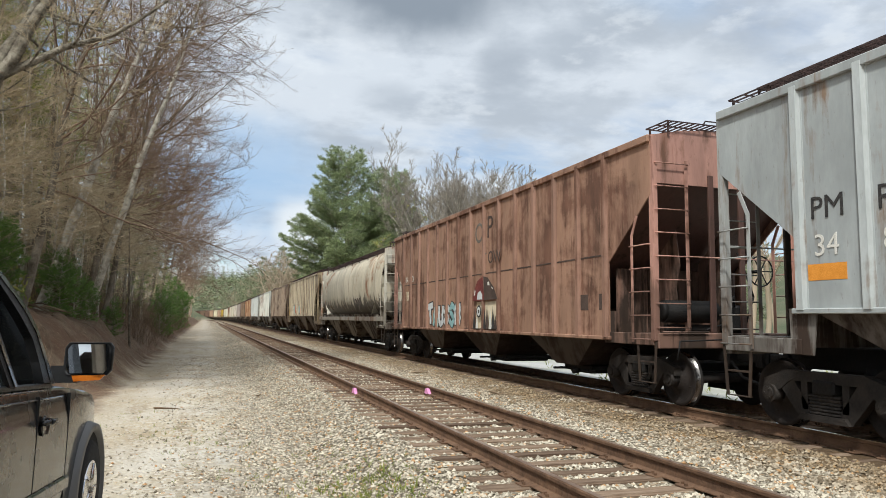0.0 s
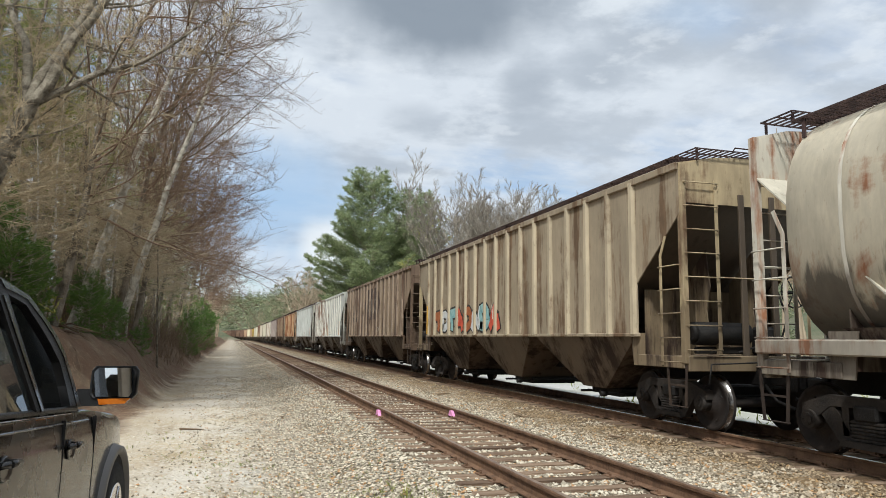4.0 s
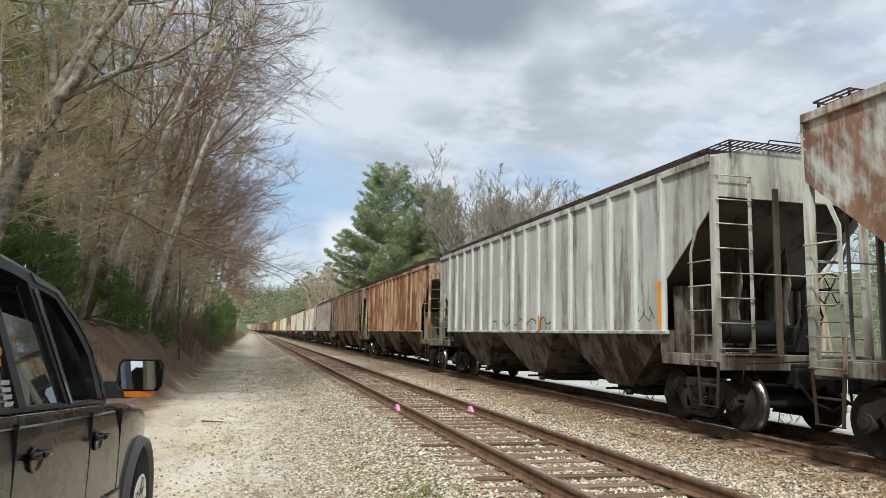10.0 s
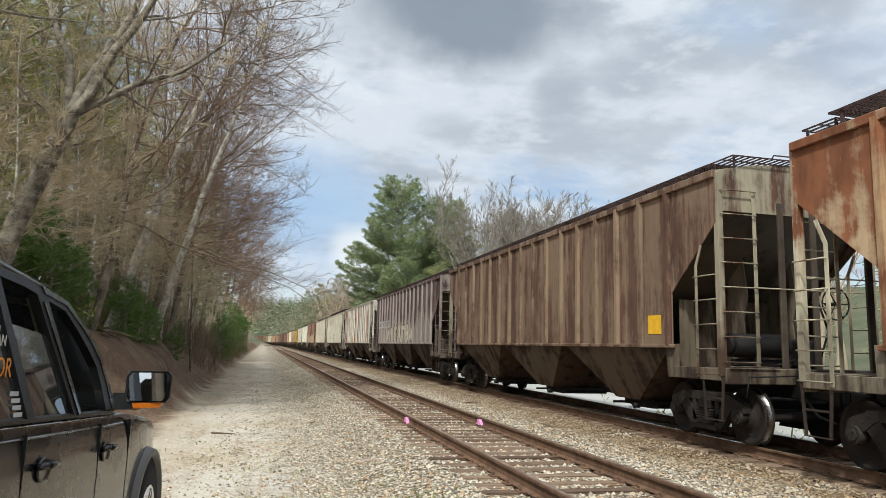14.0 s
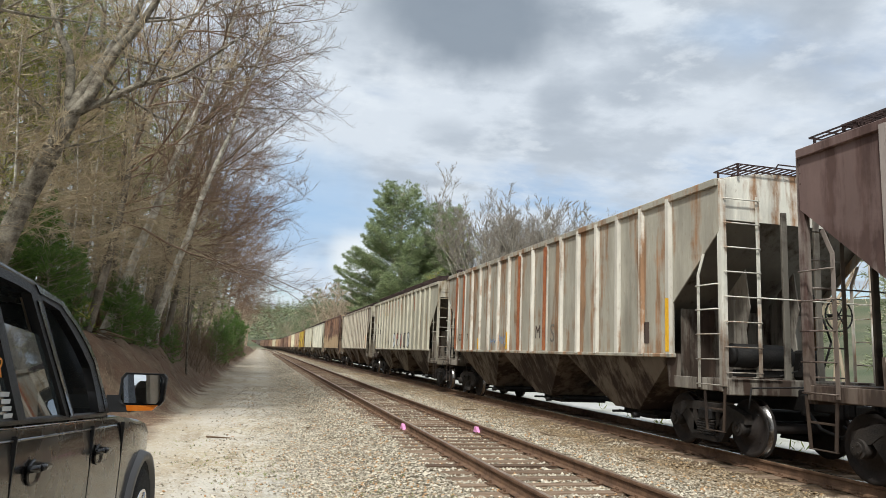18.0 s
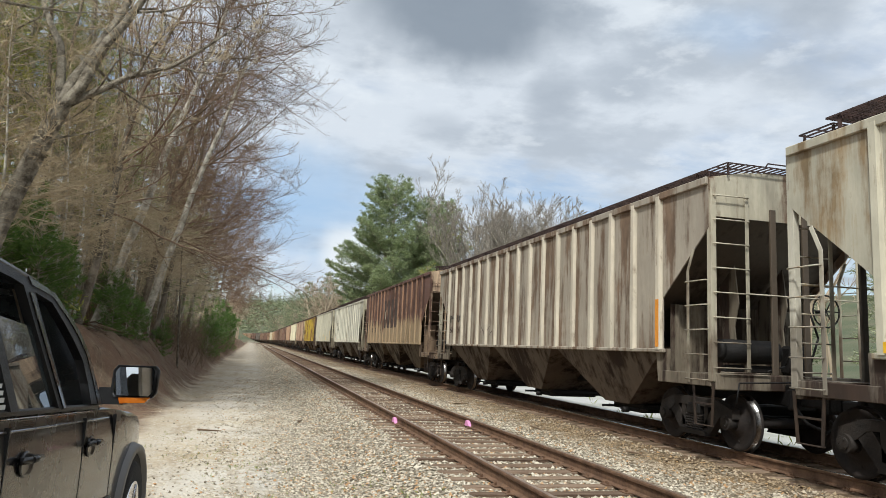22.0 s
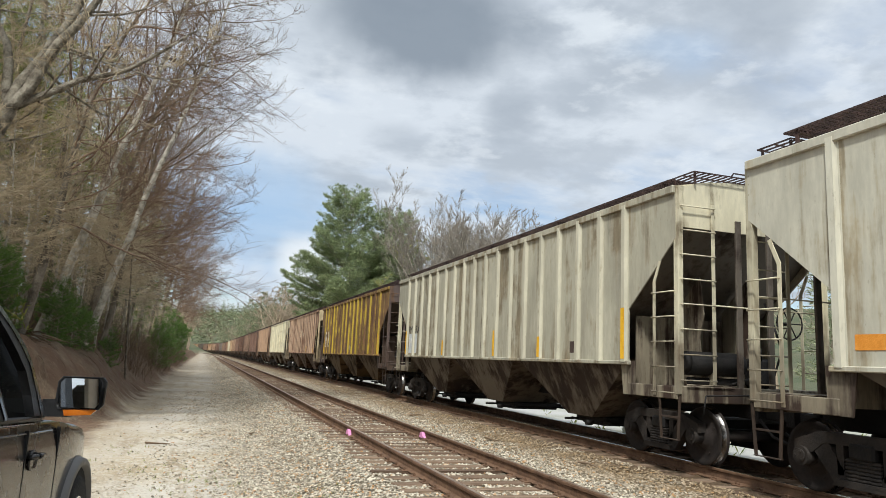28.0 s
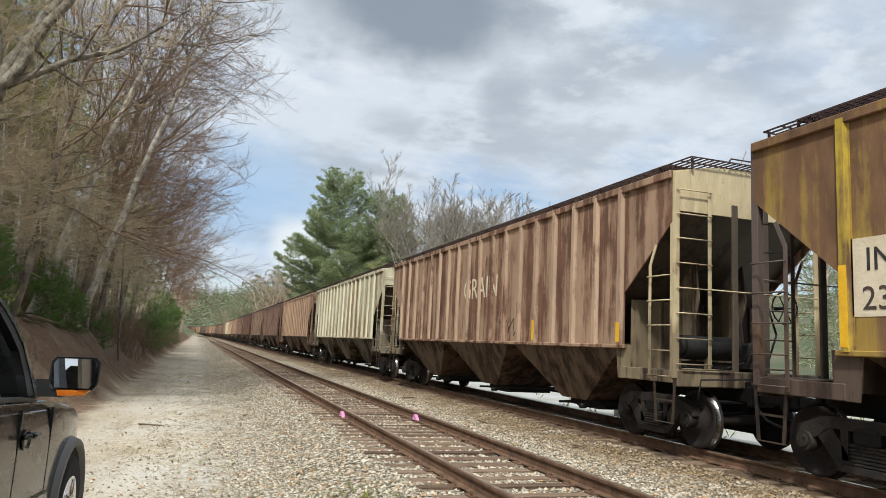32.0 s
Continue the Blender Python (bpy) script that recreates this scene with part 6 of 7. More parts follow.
def bare_tree(seed, height, r, first=0.3, limbs=16, limb_len=0.4, twigs=7, lean=(0, 0), pull=(0, 0, 0), spread=1.0, sub=7, fork=1, thin=0.007, ways=(), gnarl=1.0, rise=0.04, droop=0.0, heavy=False, sway=0.05):
    """Trunk, limbs, branches and twigs of a leafless tree; returns trunk mesh and crown mesh."""
    rng = random.Random(seed)
    wood, crown = [], []
    pull = Vector(pull)
    stems = []
    split = fork > 1 or ways
    main = limb(rng, Vector((0, 0, -0.3)), Vector((lean[0], lean[1], 1)), height * (0.42 if split else 1), r, 10, 0.03, sway, 0.8 if split else 0.2)
    wood.append((*main, 8))
    stems.append((main, 0.7 if split else 0.0))
    if fork > 1 and not ways:
        ways = [(math.cos(6.28 * j / fork + rng.uniform(-0.4, 0.4)) * 0.75 + lean[0], math.sin(6.28 * j / fork) * 0.75 + lean[1], 1, 0.6, 0.62) for j in range(fork)]
    for wx, wy, wz, share, thick in ways:
        st = limb(rng, main[0][-1], Vector((wx, wy, wz)) + pull * 0.2, height * share, r * thick, 9, 0.02, 0.11 * gnarl, 0.15)
        wood.append((*st, 7))
        stems.append((st, 0.1))
    for (pts, rad), lo in stems:
        n = len(pts) - 1
        for j in range(limbs // len(stems) + 1):
            t = lo + (1 - lo) * rng.random() if split else first + (1 - first) * rng.random() ** 0.8
            i = min(int(t * n), n - 1)
            f = t * n - i
            p = pts[i].lerp(pts[i + 1], f)
            rr = rad[i] * (1 - f) + rad[i + 1] * f
            d0 = (pts[i + 1] - pts[i]).normalized()
            d = side_way(rng, d0, rng.uniform(0.7, 1.35) * spread) + pull * rng.uniform(0.2, 1.0)
            ln = height * limb_len * rng.uniform(0.45, 1.1) * (1.1 - 0.6 * max(0, (t - first)))
            lp, lr = limb(rng, p, d, ln, min(rr * 0.6, 0.009 + ln * (0.0085 if heavy else 0.0048)), 7, rise * 0.7 - droop, 0.15 * gnarl, 0.2)
            (wood if heavy else crown).append((lp, lr, 5 if heavy else 4))
            for b in range(sub):
                tt = 0.15 + 0.85 * rng.random()
                ii = min(int(tt * 7), 6)
                q = lp[ii].lerp(lp[ii + 1], tt * 7 - ii)
                along = (lp[ii + 1] - lp[ii]).normalized()
                dd = side_way(rng, along, rng.uniform(0.45, 1.0)) + Vector((0, 0, rise * 2)) + pull * 0.2
                bl = ln * rng.uniform(0.16, 0.40) * (1.25 - 0.5 * tt)
                bp, br = limb(rng, q, dd, bl, max(thin * 1.3, lr[ii] * 0.36), 4, rise, 0.20 * gnarl, 0.4)
                crown.append((bp, br, 3))
                for w in range(twigs):
                    t3 = 0.15 + 0.85 * (w + rng.random()) / twigs
                    i3 = min(int(t3 * 4), 3)
                    q3 = bp[i3].lerp(bp[i3 + 1], t3 * 4 - i3)
                    d3 = side_way(rng, (bp[i3 + 1] - bp[i3]).normalized(), rng.uniform(0.4, 0.9)) + Vector((0, 0, rise * 1.5))
                    tp, trd = limb(rng, q3, d3, bl * rng.uniform(0.25, 0.6) * (1.2 - 0.5 * t3), thin, 2, rise * 2, 0.2 * gnarl, 0.4)
                    crown.append((tp, trd, 3))
    return tubes(wood), tubes(crown)


def sprays(rng, places, blade, per, flat_z=0.55):
    """Small needle-like blades about many places: (point, way, size)."""
    vs, fs = [], []
    for p, d, s in places:
        for k in range(per):
            w = Vector((rng.gauss(0, 1), rng.gauss(0, 1), rng.gauss(0, flat_z)))
            a = (d * 0.9 + w * 0.75).normalized() * s * rng.uniform(0.6, 1.2)
            b = a.orthogonal().normalized() * blade * s
            if rng.random() < 0.5:
                b = a.cross(b).normalized() * blade * s
            q = p + Vector((rng.gauss(0, 0.12), rng.gauss(0, 0.12), rng.gauss(0, 0.08))) * s
            o = len(vs)
            e, m = q + a, q + a * 0.45
            vs += [tuple(q), tuple(m + b), tuple(e), tuple(m - b)]
            fs += [(o, o + 1, o + 2, o + 3)]
    me = bpy.data.meshes.new("needles")
    me.from_pydata(vs, [], fs)
    me.materials.append(None)
    return me


def pine_tree(seed, height, r, base=0.12, width=0.26, per=9, ragged=0.35, gap=0.55, size=0.5, dense=1.6, blade=0.09, taper=0.55, boughs=5, droop=0.0):
    """A conifer: straight trunk, tiers of boughs that reach out and curl up, tufts of needles on them."""
    rng = random.Random(seed)
    wood, tufts = [], []
    tp, tr = limb(rng, Vector((0, 0, -0.3)), Vector((0, 0, 1)), height + 0.3, r, 10, 0.0, 0.015, 0.08)
    wood.append((tp, tr, 8))
    z = height * base
    while z < height * 0.985:
        t = z / height
        reach = height * width * min(1, 1.4 * (1 - t) ** taper) * (0.85 + 0.15 * math.sin(t * 9 + seed))
        for j in range(rng.randrange(boughs - 1, boughs + 2)):
            a = rng.uniform(0, 6.283)
            ln = max(0.35, reach * rng.uniform(1 - ragged * 1.3, 1.12))
            d = Vector((math.cos(a), math.sin(a), 0.12 + 0.5 * t - droop))
            i = min(int((z + 0.3) / (height + 0.3) * 10), 9)
            p = tp[i].lerp(tp[i + 1], (z + 0.3) / (height + 0.3) * 10 - i) + Vector((0, 0, rng.uniform(-0.2, 0.2)))
            bp, br = limb(rng, p, d, ln, 0.016 + ln * 0.008, 4, 0.045, 0.06, 0.3)
            wood.append((bp, br, 4))
            side = Vector((-math.sin(a), math.cos(a), 0))
            for k in range(3 + int(ln * ln * dense)):
                tt = 0.2 + 0.85 * rng.random() ** 0.6
                ii = min(int(tt * 4), 3)
                q = bp[ii].lerp(bp[ii + 1], min(tt, 1.02) * 4 - ii)
                u = rng.uniform(-1, 1)
                sd = (d.normalized() * 0.7 + side * u * 1.0 + Vector((0, 0, 0.15))).normalized()
                tufts.append((q + side * u * 0.4 * ln * min(tt, 1.25 - tt) + Vector((0, 0, rng.gauss(0, 0.06))), sd, size * rng.uniform(0.7, 1.2)))
        z += gap * rng.uniform(0.7, 1.3)
    return tubes(wood), sprays(rng, tufts, blade, per)


def tree_kind(name, bark, leaf, label, category, meshes, group):
    root = empty(name, label, category, group)
    part("trunk", meshes[0], bark, root)
    part("crown", meshes[1], leaf, root)
    return root


def plant(root, x, y, s, turn, first):
    z = float(ground_z(x, y)) - 0.05
    m = Matrix.Translation((x, y, z)) @ Matrix.Rotation(turn, 4, "Z") @ Matrix.Scale(s, 4)
    if first:
        root.matrix_basis = m
        return root
    ob = copy_thing(root, Matrix())
    ob.matrix_basis = m
    return ob


def woods(kinds, places):
    """Plants copies of the kinds at the places (x, y, size, kind, turn)."""
    used = set()
    for x, y, s, k, turn in places:
        plant(kinds[k], x, y, s, turn, k not in used)
        used.add(k)


def build_left_woods():
    g = "trees of the wood on the bank"
    sap = "saplings at the wood's edge"
    ever = "evergreens in the wood"
    kinds = [
        tree_kind("bare_tree", BARK_PALE, TWIG_BACKLIT, "tall leaning leafless tree with a pale trunk on the bank", "tree", bare_tree(11, 15, 0.155, 0.38, 26, 0.34, 8, (0.40, -0.03), (0.5, 0, 0.0), 1.0, 11, rise=0.04, thin=0.0058), g),
        tree_kind("bare_tree", BARK_DIM, TWIG_RED, "leaning leafless tree whose long twigs overhang the drive", "tree", bare_tree(12, 13.5, 0.14, 0.28, 30, 0.46, 8, (0.26, -0.05), (0.7, -0.05, 0.0), 1.05, 14, rise=0.045, droop=0.012, thin=0.0058), g),
        tree_kind("bare_tree", BARK_DIM, TWIG, "slender straight leafless tree with grey bark", "tree", bare_tree(13, 18, 0.085, 0.30, 20, 0.16, 5, (0.03, 0.02), (0.1, 0, 0.1), 1.0, 5, sway=0.025), g),
        tree_kind("bare_tree", BARK_DIM, TWIG_RED, "leafless tree with reddish budding twigs", "tree", bare_tree(14, 12.5, 0.12, 0.2, 34, 0.42, 8, (0.16, 0), (0.55, -0.1, 0.0), 1.05, 11, rise=0.045, thin=0.0058), g),
        tree_kind("sapling", BARK, TWIG, "thin bare sapling at the wood's edge", "tree", bare_tree(15, 7, 0.045, 0.12, 18, 0.36, 4, (0.12, 0), (0.3, 0, -0.1), 1.2, 6, thin=0.007, rise=0.0), sap),
        tree_kind("hemlock_tree", BARK, NEEDLE_DARK, "dark green hemlock in the wood", "tree", pine_tree(21, 16, 0.2, 0.12, 0.17, 7, 0.4, 0.8, 0.30, 2.2, 0.05, 0.6, 5, 0.15), ever),
        tree_kind("forest_pine", BARK, NEEDLE, "tall olive-green pine with a bare lower trunk within the wood", "tree", pine_tree(23, 18, 0.19, 0.36, 0.19, 7, 0.45, 0.85, 0.32, 2.2, 0.045), ever),
        tree_kind("young_pine", BARK, SHRUB, "small bright green pine on top of the bank", "tree", pine_tree(22, 3.4, 0.05, 0.03, 0.36, 10, 0.3, 0.17, 0.17, 16, 0.05), "young pines on the bank"),
        tree_kind("beech_sapling", BARK_PALE, TWIG, "bare beech sapling with level tan branches", "tree", bare_tree(16, 8.5, 0.06, 0.15, 30, 0.42, 6, (0.05, 0), (0.25, -0.2, -0.15), 1.25, 8, thin=0.0075, rise=0.0, gnarl=0.8), sap),
        tree_kind("budding_tree", BARK, BUD, "slim tree in the wood with first yellow-green leaves", "tree", pine_tree(65, 10, 0.09, 0.35, 0.22, 3, 0.5, 0.6, 0.17, 2.6, 0.10, 0.4), "budding trees"),
    ]
    rng = random.Random(40)
    # the leaning group above the cut, then the edge of the wood along the drive
    P = [(-4.75, 23, 1.0, 0, 0.0), (-3.75, 25.2, 0.9, 0, -0.15), (-4.7, 24.2, 0.85, 2, 0.3), (-4.4, 21.6, 0.92, 1, 0.1), (-3.7, 27.5, 0.95, 1, -0.25), (-3.5, 30, 0.95, 3, 0.1), (-3.8, 34, 1.05, 1, -0.3), (-3.6, 39, 1.0, 3, 0.2), (-3.4, 45, 1.1, 1, 0.2),
         (-3.4, 52, 1.1, 3, 0.4), (-3.3, 60, 1.1, 1, 0.0), (-3.2, 70, 1.1, 3, -0.3), (-3.2, 82, 1.1, 1, 0.3), (-3.2, 94, 1.1, 3, 0.1), (-3.3, 108, 1.1, 1, 0.2), (-3.3, 124, 1.1, 3, 0.4), (-3.6, 142, 1.1, 1, 0),
         (-6.0, 22.6, 0.95, 2, 2.0), (-6.9, 24.5, 1.0, 2, 4.0), (-5.6, 26, 0.9, 2, 5.0), (-7.8, 22, 0.95, 2, 1.2), (-5.0, 29, 1.0, 2, 0.6), (-9.2, 24, 1.0, 2, 3.1), (-4.6, 33, 1.0, 2, 2.6), (-2.9, 31.5, 0.55, 2, 2.2)]
    for i in range(20):
        y = 26 + 100 * rng.random() ** 1.5
        x = -5.5 - 11 * rng.random() ** 0.9
        P.append((x, y, rng.uniform(0.85, 1.2), rng.choice((2, 2, 2, 3)), rng.uniform(-0.9, 0.9)))
    for i in range(30):
        y = 24 + 95 * rng.random() ** 1.5
        P.append((-3.6 - 4.5 * rng.random() ** 1.5, y, rng.uniform(0.6, 1.2), 4, rng.uniform(0, 6.28)))
    for x, y, s in ((-6.3, 19.0, 0.9), (-5.2, 20.6, 0.75), (-7.6, 20.0, 1.0), (-5.9, 21.6, 0.8), (-4.6, 27.0, 0.8), (-7.2, 17.4, 0.7), (-4.2, 36, 1.0), (-4.4, 47, 1.0), (-4.9, 21.4, 0.8), (-4.5, 23.6, 0.85), (-4.1, 26.2, 0.8), (-3.9, 29.4, 0.85), (-6.6, 22.8, 1.0), (-5.5, 24.6, 1.0), (-4.0, 32.4, 0.9)):
        P.append((x, y, s, 8, rng.uniform(-0.6, 0.6)))
    for x, y, s in ((-9.5, 31, 0.95), (-7.6, 38, 0.9), (-13, 38, 1.15), (-6.4, 50, 0.8), (-9, 62, 1.1), (-5.6, 78, 0.9), (-16, 33, 1.2), (-5.6, 100, 1.0), (-10, 84, 1.1), (-11, 50, 1.0), (-15, 24, 0.9), (-12, 27, 0.9), (-8.5, 46, 1.0), (-4.6, 61, 0.55), (-4.2, 68, 0.5), (-5.2, 27.6, 0.32), (-4.7, 31, 0.34), (-5.6, 33, 0.45), (-4.5, 37, 0.40), (-4.3, 42, 0.45), (-4.0, 50, 0.5), (-6.2, 25.4, 0.35), (-7.2, 27, 0.5)):
        P.append((x, y, s, 5, rng.uniform(0, 6.28)))
    for x, y, s in ((-5.35, 19.8, 0.85), (-6.2, 19.0, 0.8), (-5.9, 20.4, 1.0), (-4.0, 22.6, 0.52), (-3.75, 23.4, 0.46), (-4.3, 23.2, 0.6), (-3.6, 24.6, 0.4), (-6.9, 18.6, 1.0), (-5.0, 20.8, 0.6), (-3.3, 29, 0.4), (-3.0, 52, 0.9), (-2.9, 57, 0.9), (-3.1, 62, 1.1), (-3.3, 73, 1.4), (-3.2, 84, 1.5), (-3.3, 98, 1.5)):
        P.append((x, y, s, 7, rng.uniform(0, 6.28)))
    for x, y, s in ((-8.6, 26, 0.85), (-6.4, 35, 0.85), (-12, 25, 1.0), (-7.0, 43, 0.95), (-6.2, 56, 0.9), (-11, 37, 1.05), (-5.8, 67, 0.95), (-10.5, 22, 0.95), (-17, 42, 1.1), (-9.5, 28.5, 1.0), (-7.4, 30.5, 0.9), (-11.5, 31, 1.05), (-14, 28, 1.0), (-8.2, 39, 1.0), (-12.5, 45, 1.1), (-6.6, 48, 0.9), (-5.6, 40, 0.9), (-8.0, 34, 1.0), (-7.6, 25.6, 0.95), (-9.0, 23.4, 0.9), (-8.4, 21.0, 0.9), (-6.6, 28.4, 0.85), (-11.0, 27.0, 1.0), (-10, 34, 1.1), (-13, 33, 1.1), (-12.4, 22.0, 1.0), (-5.4, 45, 0.9)):
        P.append((x, y, s, 6, rng.uniform(0, 6.28)))
    for x, y, s in ((-6.9, 20.6, 0.9), (-8.4, 22.6, 1.0), (-5.8, 23.4, 0.85), (-6.0, 27.5, 1.0), (-10, 25, 1.1), (-7.4, 19.0, 0.7)):
        P.append((x, y, s, 9, rng.uniform(0, 6.28)))
    P = [(x - (1.3 if y > 33 else 0.4) if y > 21 and k in (1, 3) else x, y, s, k, turn) for x, y, s, k, turn in P]
    woods(kinds, P)
    old = "tree"
    a = tree_kind("maple_tree", BARK_OLD, TWIG, "big old forked maple, leafless, with heavy limbs", old, bare_tree(31, 14, 0.27, 0.3, 34, 0.25, 8, (0.12, 0), (0.25, 0, 0.0), 1.0, 8, heavy=True,
                  ways=((0.85, -0.05, 1.05, 0.46, 0.62), (0.30, 0.10, 1.0, 0.5, 0.60), (1.1, 0.2, 0.75, 0.38, 0.40), (-0.3, 0.2, 1.0, 0.45, 0.5))), g)
    plant(a, -6.35, 18.0, 0.98, 0.0, True)
    b = tree_kind("maple_tree", BARK_OLD, TWIG, "thick upright old maple with furrowed bark", old, bare_tree(33, 15, 0.31, 0.3, 34, 0.22, 7, (-0.07, 0), (0.2, 0, 0.0), 1.0, 8, heavy=True,
                  ways=((0.02, 0.05, 1.0, 0.55, 0.8), (0.8, -0.1, 0.9, 0.5, 0.5), (0.55, 0.1, 1.1, 0.45, 0.4))), g)
    plant(b, -5.5, 17.0, 0.95, 0.0, True)


def build_brush():
    """Dry stems on top of the bank, roots and fallen sticks on its face, green undergrowth."""
    rng = random.Random(51)
    paths = []
    for i in range(9000):
        y = 24 + 95 * rng.random() ** 1.2
        x = -3.9 - 5.0 * rng.random() ** 0.9 + 1.4 * min(1, max(0, (y - 27) / 14))
        p = Vector((x, y, float(ground_z(x, y)) - 0.03))
        pts, rad = limb(rng, p, Vector((rng.gauss(0.15, 0.35), rng.gauss(0, 0.35), 1)), rng.uniform(0.5, 2.6), rng.uniform(0.004, 0.009), 3, 0.0, 0.16, 0.4)
        paths.append((pts, rad, 3))
    tagged(part("brush", tubes(paths), BRUSH), "dry brown brush on top of the cut bank", "brush", kind="stuff")
    paths = []
    for i in range(260):
        y = 17.5 + 40 * rng.random() ** 1.6
        x = -2.3 - 2.4 * rng.random() - 5.0 * (1 - float(smooth(9, 21, y)))
        p = Vector((x, y, float(ground_z(x, y)) + 0.01))
        e = 0.25
        gx = (float(ground_z(x + e, y)) - float(ground_z(x - e, y))) / (2 * e)
        gy = (float(ground_z(x, y + e)) - float(ground_z(x, y - e))) / (2 * e)
        a = rng.uniform(0, 6.28)
        d = Vector((math.cos(a), math.sin(a), 0))
        d.z = gx * d.x + gy * d.y + rng.gauss(0.03, 0.06)
        pts, rad = limb(rng, p, d, rng.uniform(0.12, 0.6), rng.uniform(0.005, 0.011), 3, 0.0, 0.2, 0.5)
        paths.append((pts, rad, 4))
    for i in range(9):   # a heap of grey roots and logs on the lip
        x, y = -4.0 - 0.9 * rng.random(), 20.6 + 1.6 * rng.random()
        p = Vector((x, y, float(ground_z(x, y)) + 0.06 + 0.14 * rng.random()))
        pts, rad = limb(rng, p, Vector((1, rng.gauss(0, 0.9), rng.gauss(-0.1, 0.2))), rng.uniform(0.4, 1.1), rng.uniform(0.014, 0.036), 4, 0.0, 0.12, 0.6)
        paths.append((pts, rad, 6))
    tagged(part("roots", tubes(paths), BRUSH), "bare roots and fallen sticks on the clay bank", "roots", kind="stuff")
    spots = []
    for i in range(900):
        y = 19 + 60 * rng.random() ** 1.3
        x = -4.3 - 6 * rng.random() - (2.0 if y < 20 else 0)
        spots.append((Vector((x, y, float(ground_z(x, y)) + 0.05 + rng.random() * 1.1)), Vector((0, 0, 0.5)), 0.24))
    tagged(part("undergrowth", sprays(rng, spots, 0.12, 4), BUD), "fresh green undergrowth on the bank", "undergrowth", kind="stuff")


def build_right_trees():
    pine = tree_kind("white_pine", BARK, NEEDLE_LIGHT, "full green white pine behind the train", "tree", pine_tree(61, 17.2, 0.28, 0.05, 0.345, 11, 0.25, 0.5, 0.36, 3.3, 0.05, 0.36, 8), "white pines behind the train")
    plant(pine, 12.7, 66, 1.0, 0.0, True)
    plant(pine, 16.0, 67, 0.92, 2.1, False)
    tall = tree_kind("bare_tree", BARK_PALE, TWIG_PALE, "tall leafless tree rising above the pine", "tree", bare_tree(62, 22, 0.16, 0.5, 34, 0.17, 7, (0, 0), (0, 0, 0.55), 0.7, 9, thin=0.013, rise=0.08, gnarl=0.6), "bare trees behind the train")
    plant(tall, 15.0, 68, 0.9, 0, True)
    grove = tree_kind("bare_tree", BARK_PALE, TWIG_PALE, "leafless tree with upswept grey twigs", "tree", bare_tree(63, 13.5, 0.14, 0.25, 46, 0.27, 7, (0, 0), (0, 0, 0.75), 0.6, 9, fork=5, thin=0.012, rise=0.06, gnarl=0.5), "bare trees behind the train")
    first = True
    for x, y, s in ((19.5, 58, 1.0), (22.0, 56, 1.02), (24.5, 56, 1.0), (17.4, 60, 0.9), (21, 62, 1.1), (27, 58, 0.95), (18.4, 52, 0.78), (23, 60, 1.1), (26, 61, 1.05), (29, 60, 0.9), (20.2, 50, 0.75), (25.5, 52, 0.85), (20.8, 57, 1.0), (23.4, 55, 1.0), (19.0, 61, 1.12), (21.6, 60, 1.16), (24.2, 62, 1.16), (26.6, 63, 1.1), (22.6, 64, 1.2), (17.6, 63, 1.05)):
        plant(grove, x, y, s, x * 1.3, first)
        first = False
    bud = tree_kind("budding_tree", BARK, BUD, "young tree with first pale green leaves", "tree", pine_tree(64, 9, 0.1, 0.2, 0.27, 4, 0.5, 0.45, 0.2, 4.0, 0.09, 0.45), "budding trees")
    for i, (x, y, s) in enumerate(((17.6, 65, 1.72), (14.5, 58, 1.0))):
        plant(bud, x, y, s, i, i == 0)


